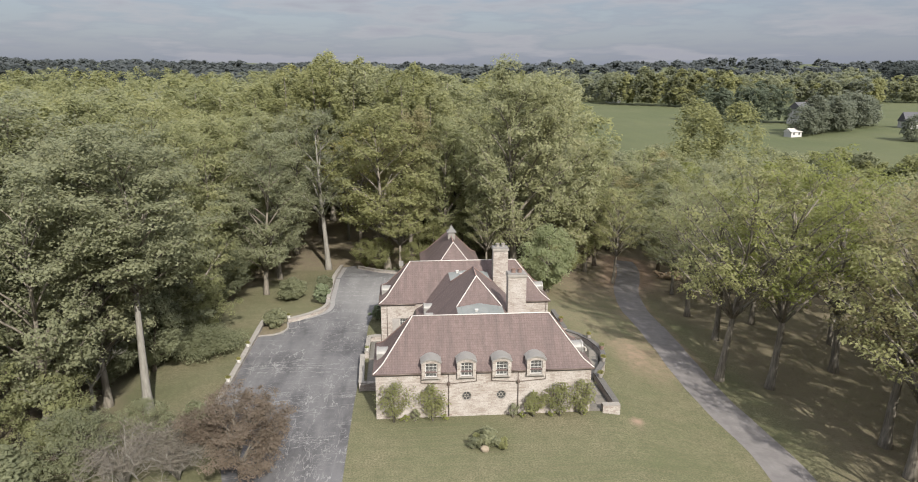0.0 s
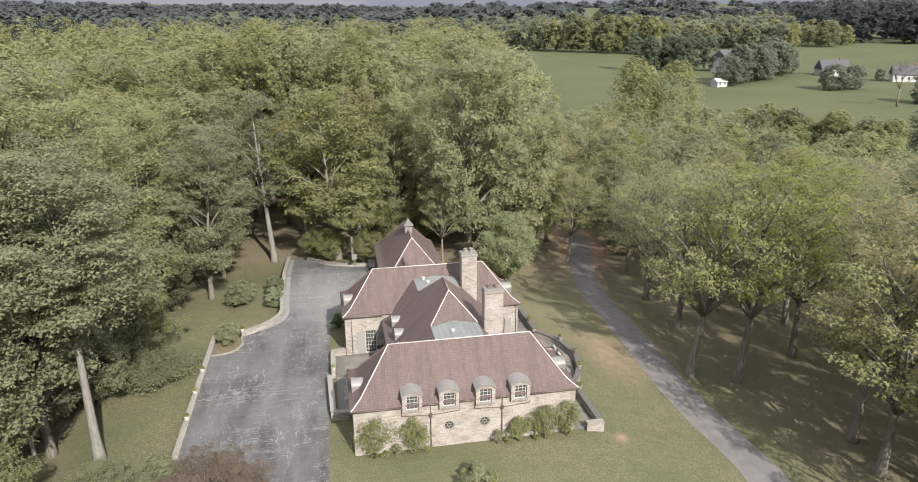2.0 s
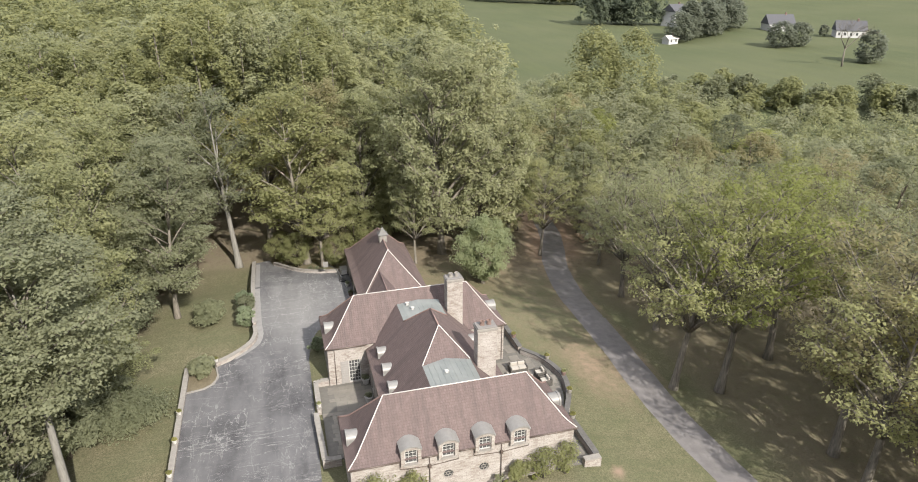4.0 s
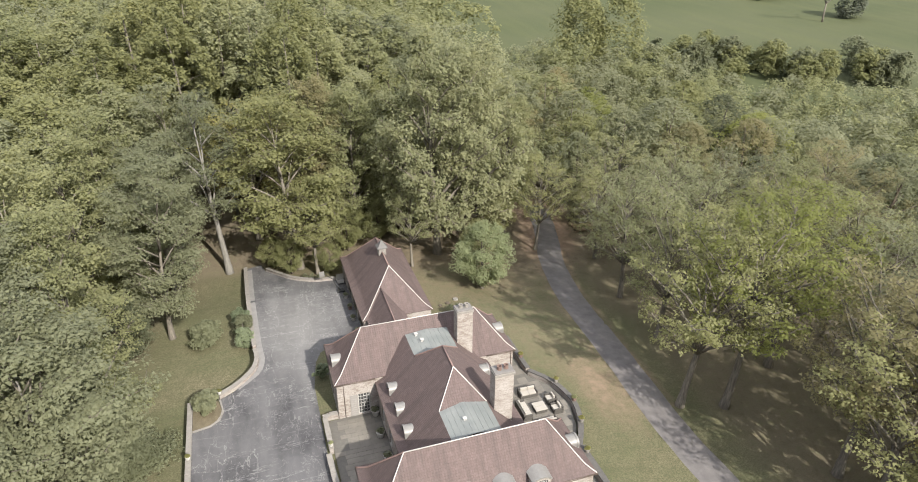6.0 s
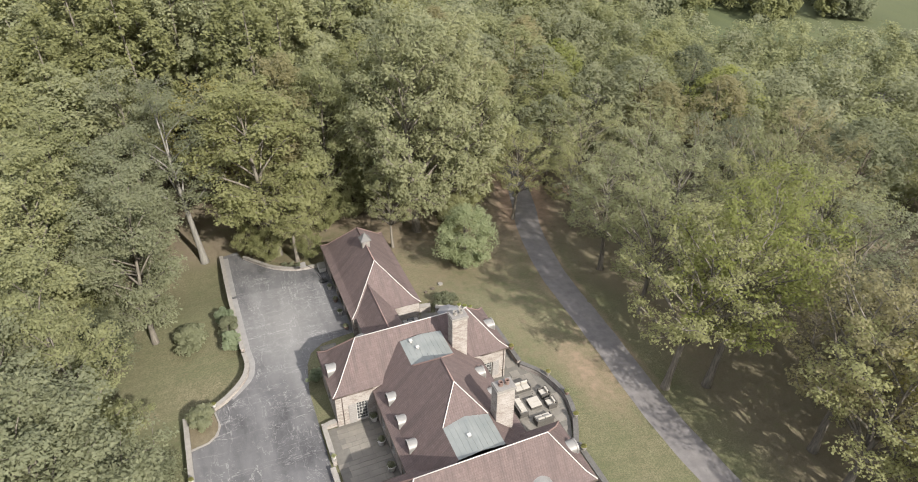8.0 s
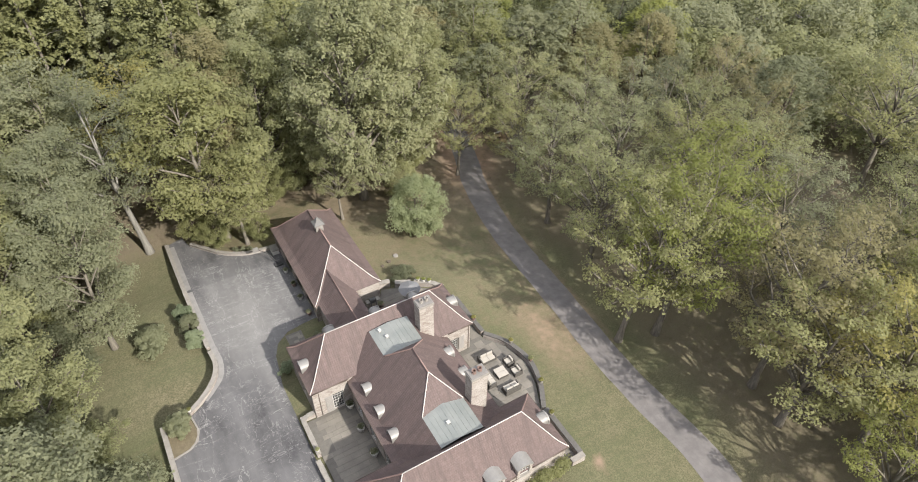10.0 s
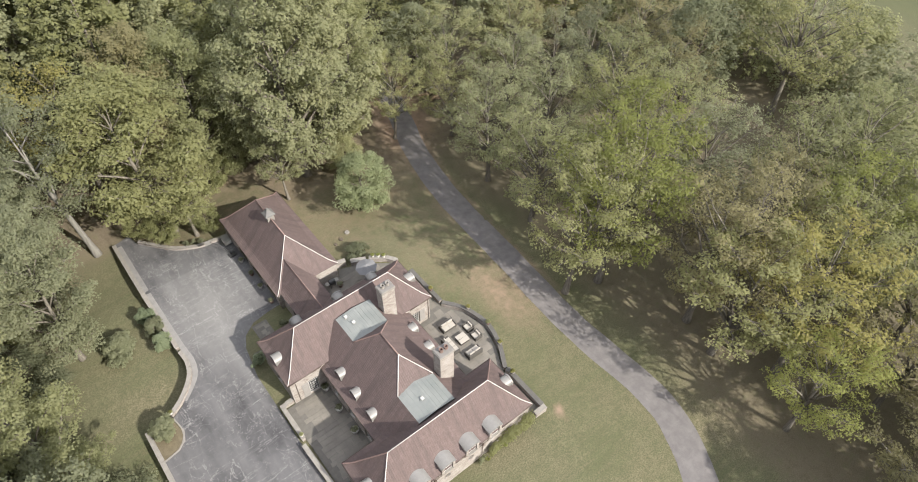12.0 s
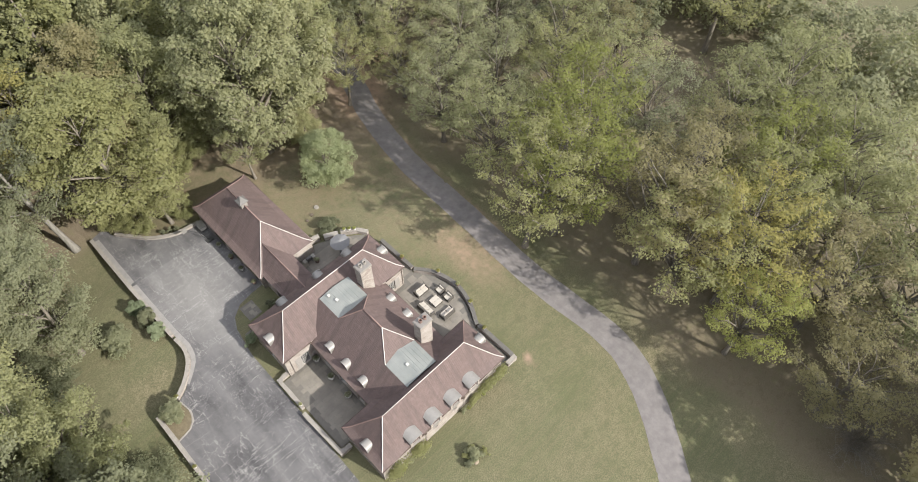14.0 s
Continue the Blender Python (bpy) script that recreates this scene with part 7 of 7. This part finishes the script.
for v in b.verts:
    k = 1 + 0.22 * noise.noise(v.co * 3.1)
    v.co = Vector((1.5 + v.co.x * k * 1.15, 42.85 + v.co.y * k * 0.8, zb + 0.16 + v.co.z * k * 0.9))
bo = thing("boulder", 1.5, 42.85, zb, "tan rounded boulder in front of the lawn bed", "stone")
part("stone", b, plain("tan_stone", (0.19, 0.158, 0.118), 0.9, var=0.2, scale=5), bo)
shrub(-17.7, 68.6, 2.9, 1.9, LEAF_GREY, "rounded shrub in the walled bed", 312, 60, 0.2, 46)
shrub(-17.9, 80.6, 3.8, 2.6, LEAF_GREY, "broad grey-green shrub on the west lawn", 313, 60, 0.24, 56)
shrub(-13.9, 78.4, 2.2, 2.6, LEAF_BLUE, "upright green shrub behind the drive wall", 314, 60, 0.2, 40)
shrub(-14.0, 80.7, 2.3, 2.8, LEAF_DARK, "upright green shrub behind the drive wall", 315, 60, 0.2, 40)
shrub(-14.1, 82.8, 2.1, 2.4, LEAF_BLUE, "upright green shrub behind the drive wall", 316, 60, 0.2, 40)
shrub(-23.8, 63.9, 7.4, 2.7, LEAF_GREY, "wide olive-green shrub at the lawn's edge", 317, 60, 0.19, 110)
shrub(-7.0, 70.0, 1.5, 1.7, LEAF_BLUE, "blue-green shrub at the house corner", 318, 60, 0.16, 30)
shrub(-2.6, 72.2, 1.3, 1.1, LEAF_DARK, "dark green shrub by the link passage", 319, 60, 0.16, 24)
shrub(9.2, 76.6, 2.9, 1.3, LEAF_DARK, "low spreading juniper by the rear terrace", 320, 70, 0.18, 40)
shrub(-28.0, 38.5, 5.0, 4.6, LEAF_GREY, "leafy green shrub at the wood's edge", 322, 50, 0.3, 60)
shrub(-19.5, 47.5, 3.4, 2.8, LEAF_GREY, "loose grey-green shrub beside the drive wall", 323, 40, 0.22, 44)
for i, (x, w) in enumerate(((-4.0, 0.7), (-1.0, 0.6), (7.3, 0.6), (9.9, 0.5), (5.0, 0.5))):
    shrub(x, 47.45, w, 0.5, LEAF_YELLOW, "small low plant at the wall foot", 330 + i, 30, 0.1, 10)
for i, (x, y) in enumerate(((-4.6, 89.9), (-5.4, 90.3), (-6.2, 90.8))):
    shrub(x, y, 0.85, 0.7, LEAF_DARK, "small clipped shrub behind the forecourt wall", 340 + i, 40, 0.12, 14)

# ---- beside the garage ----
hoop = thing("basketball_hoop", -3.0, 86.9, 0.05, "fallen dark pole with a pale hoop board", "hoop stand")
part("base", boxed(-3.1, -2.2, 84.9, 85.5, 0.06, 0.28, 0.05), IRON, hoop)
b = bmesh.new()
tube(b, [(-2.65, 85.2, 0.26), (-3.3, 86.3, 1.2), (-4.2, 87.3, 1.5)], [0.05, 0.05, 0.04], 7)
part("pole", b, IRON, hoop)
part("backboard", boxed(-4.75, -4.15, 87.25, 87.32, 1.2, 1.9, 0.01), HOOD, hoop)
for i, (x, y) in enumerate(((-2.3, 83.6), (-2.25, 81.1), (-2.3, 78.8), (-2.3, 76.2))):
    flower_pot(x, y, height(x, y) + 0.05, CLAYPOT if i % 2 else LEADPOT, LEAF_DARK, "planted tub in the shade of the garage", 1.3, 260 + i)
box_thing("storage_box", -2.7, -1.9, 87.0, 88.2, 0.04, 0.62, LEADPOT, "pale storage box beside the garage", "storage box", 0.03, HOOD)

# ---- log pile and stumps by the lane ----
rng_l = random.Random(4)
pile = thing("log_pile", 38, 100.6, height(38, 100.6), "rough pile of cut logs and brush beside the lane", "log pile")
for i in range(26):
    x, y = 36.0 + rng_l.random() * 4.0, 99.6 + rng_l.random() * 2.2
    z = height(x, y) + 0.2 + rng_l.random() * 0.7
    a, ln, r = rng_l.uniform(0, 3.14), rng_l.uniform(0.6, 1.6), rng_l.uniform(0.1, 0.24)
    b = bmesh.new()
    tube(b, [(x - ln / 2 * math.cos(a), y - ln / 2 * math.sin(a), z), (x + ln / 2 * math.cos(a), y + ln / 2 * math.sin(a), z + rng_l.uniform(-0.15, 0.15))], [r, r * 0.92], 8)
    part("log", b, LOGEND, pile)
bd = thing("board", 39.2, 102.6, height(39.2, 102.6), "pale board lying on brush beside the log pile", "board")
zb = height(39.2, 102.6)
part("plank", boxed(38.5, 39.9, 102.45, 102.75, zb + 0.55, zb + 0.63, 0.01), LEADPOT, bd)
for k in (38.7, 39.7):
    part("block", boxed(k - 0.12, k + 0.12, 102.48, 102.72, zb - 0.05, zb + 0.548), LOGEND, bd)
for x, y, r in ((10.2, 80.6, 0.3), (9.0, 80.0, 0.25), (8.0, 79.6, 0.2)):
    z = height(x, y)
    b = bmesh.new()
    lathe(b, [(r * 1.3, z - 0.2), (r, z + 0.08), (r * 0.95, z + 0.16)], x, y, 10)
    st = thing("tree_stump", x, y, z, "low cut tree stump in the lawn", "stump", "stumps")
    part("wood", b, BARK_DARK if r < 0.28 else COPE, st)

# ---- far farmsteads ----
def farmhouse(x, y, turn, w, d, h, rh, wallm, roofm, label, porch=0.0):
    z = height(x, y)
    f = thing("farmhouse", 0, 0, 0, label, "house", "far houses")
    part("wall", boxed(-w / 2, w / 2, -d / 2, d / 2, -1.0, h), wallm, f)
    b = bmesh.new()
    o = 0.4
    pts = [(-w / 2 - o, -d / 2 - o, h - 0.2), (w / 2 + o, -d / 2 - o, h - 0.2), (w / 2 + o, d / 2 + o, h - 0.2), (-w / 2 - o, d / 2 + o, h - 0.2), (-w / 2 - o, 0, h + rh), (w / 2 + o, 0, h + rh)]
    v = [b.verts.new(p) for p in pts]
    for q in ((0, 1, 5, 4), (2, 3, 4, 5), (3, 2, 1, 0), (0, 4, 3), (1, 2, 5)):
        b.faces.new([v[i] for i in q])
    bmesh.ops.recalc_face_normals(b, faces=b.faces[:])
    part("roof", b, roofm, f)
    b = bmesh.new()
    for s in (-1, 1):
        vv = [b.verts.new((s * (w / 2 + 0.003), -d / 2 + 0.1, h - 0.15)), b.verts.new((s * (w / 2 + 0.003), d / 2 - 0.1, h - 0.15)), b.verts.new((s * (w / 2 + 0.003), 0, h + rh - 0.5))]
        b.faces.new(vv)
    part("gable", b, wallm, f)
    nwin = max(2, int(w / 2.6))
    for k in range(nwin):
        for zz in ((1.0, 2.4), (3.8, 5.1)) if h > 4.5 else ((1.0, 2.3),):
            a = -w / 2 + w * (k + 0.5) / nwin
            for s in (-1, 1):
                win = part("window", boxed(a - 0.45, a + 0.45, *sorted((s * d / 2, s * (d / 2 + 0.04))), zz[0], zz[1]), GLASS, f)
    part("chimney", boxed(w * 0.2, w * 0.2 + 0.8, -0.4, 0.4, h + rh * 0.6, h + rh + 0.9), CLAYPOT, f)
    if porch:
        part("porch", boxed(-w / 2, w / 2, -d / 2 - porch, -d / 2 - 0.05, -0.6, 2.6), wallm, f)
    f.matrix_basis = pose(x, y, z, 0, 0, turn)


PALE_SIDING = plain("pale_siding", (0.40, 0.395, 0.385), 0.7, var=0.05)
GREY_SHINGLE = plain("grey_shingle", (0.07, 0.07, 0.076), 0.9, var=0.15)
farmhouse(211, 352, 20, 11, 9, 8.0, 3.6, PALE_SIDING, GREY_SHINGLE, "white two-storey farmhouse among trees across the field")
farmhouse(252, 319, -12, 14, 8.5, 3.4, 4.4, PALE_SIDING, GREY_SHINGLE, "white farmhouse with grey shingle roof across the field", 2.5)
farmhouse(264, 284, -30, 13, 8.5, 3.4, 4.2, PALE_SIDING, GREY_SHINGLE, "pale farmhouse with grey roof across the field")
farmhouse(172, 560, 10, 10, 7, 4.6, 2.8, PALE_SIDING, GREY_SHINGLE, "white farmhouse far off by the woods")
farmhouse(171.2, 291.7, 15, 6, 4.2, 2.4, 1.4, PALE_SIDING, LEADPOT, "small white shed at the field's edge")
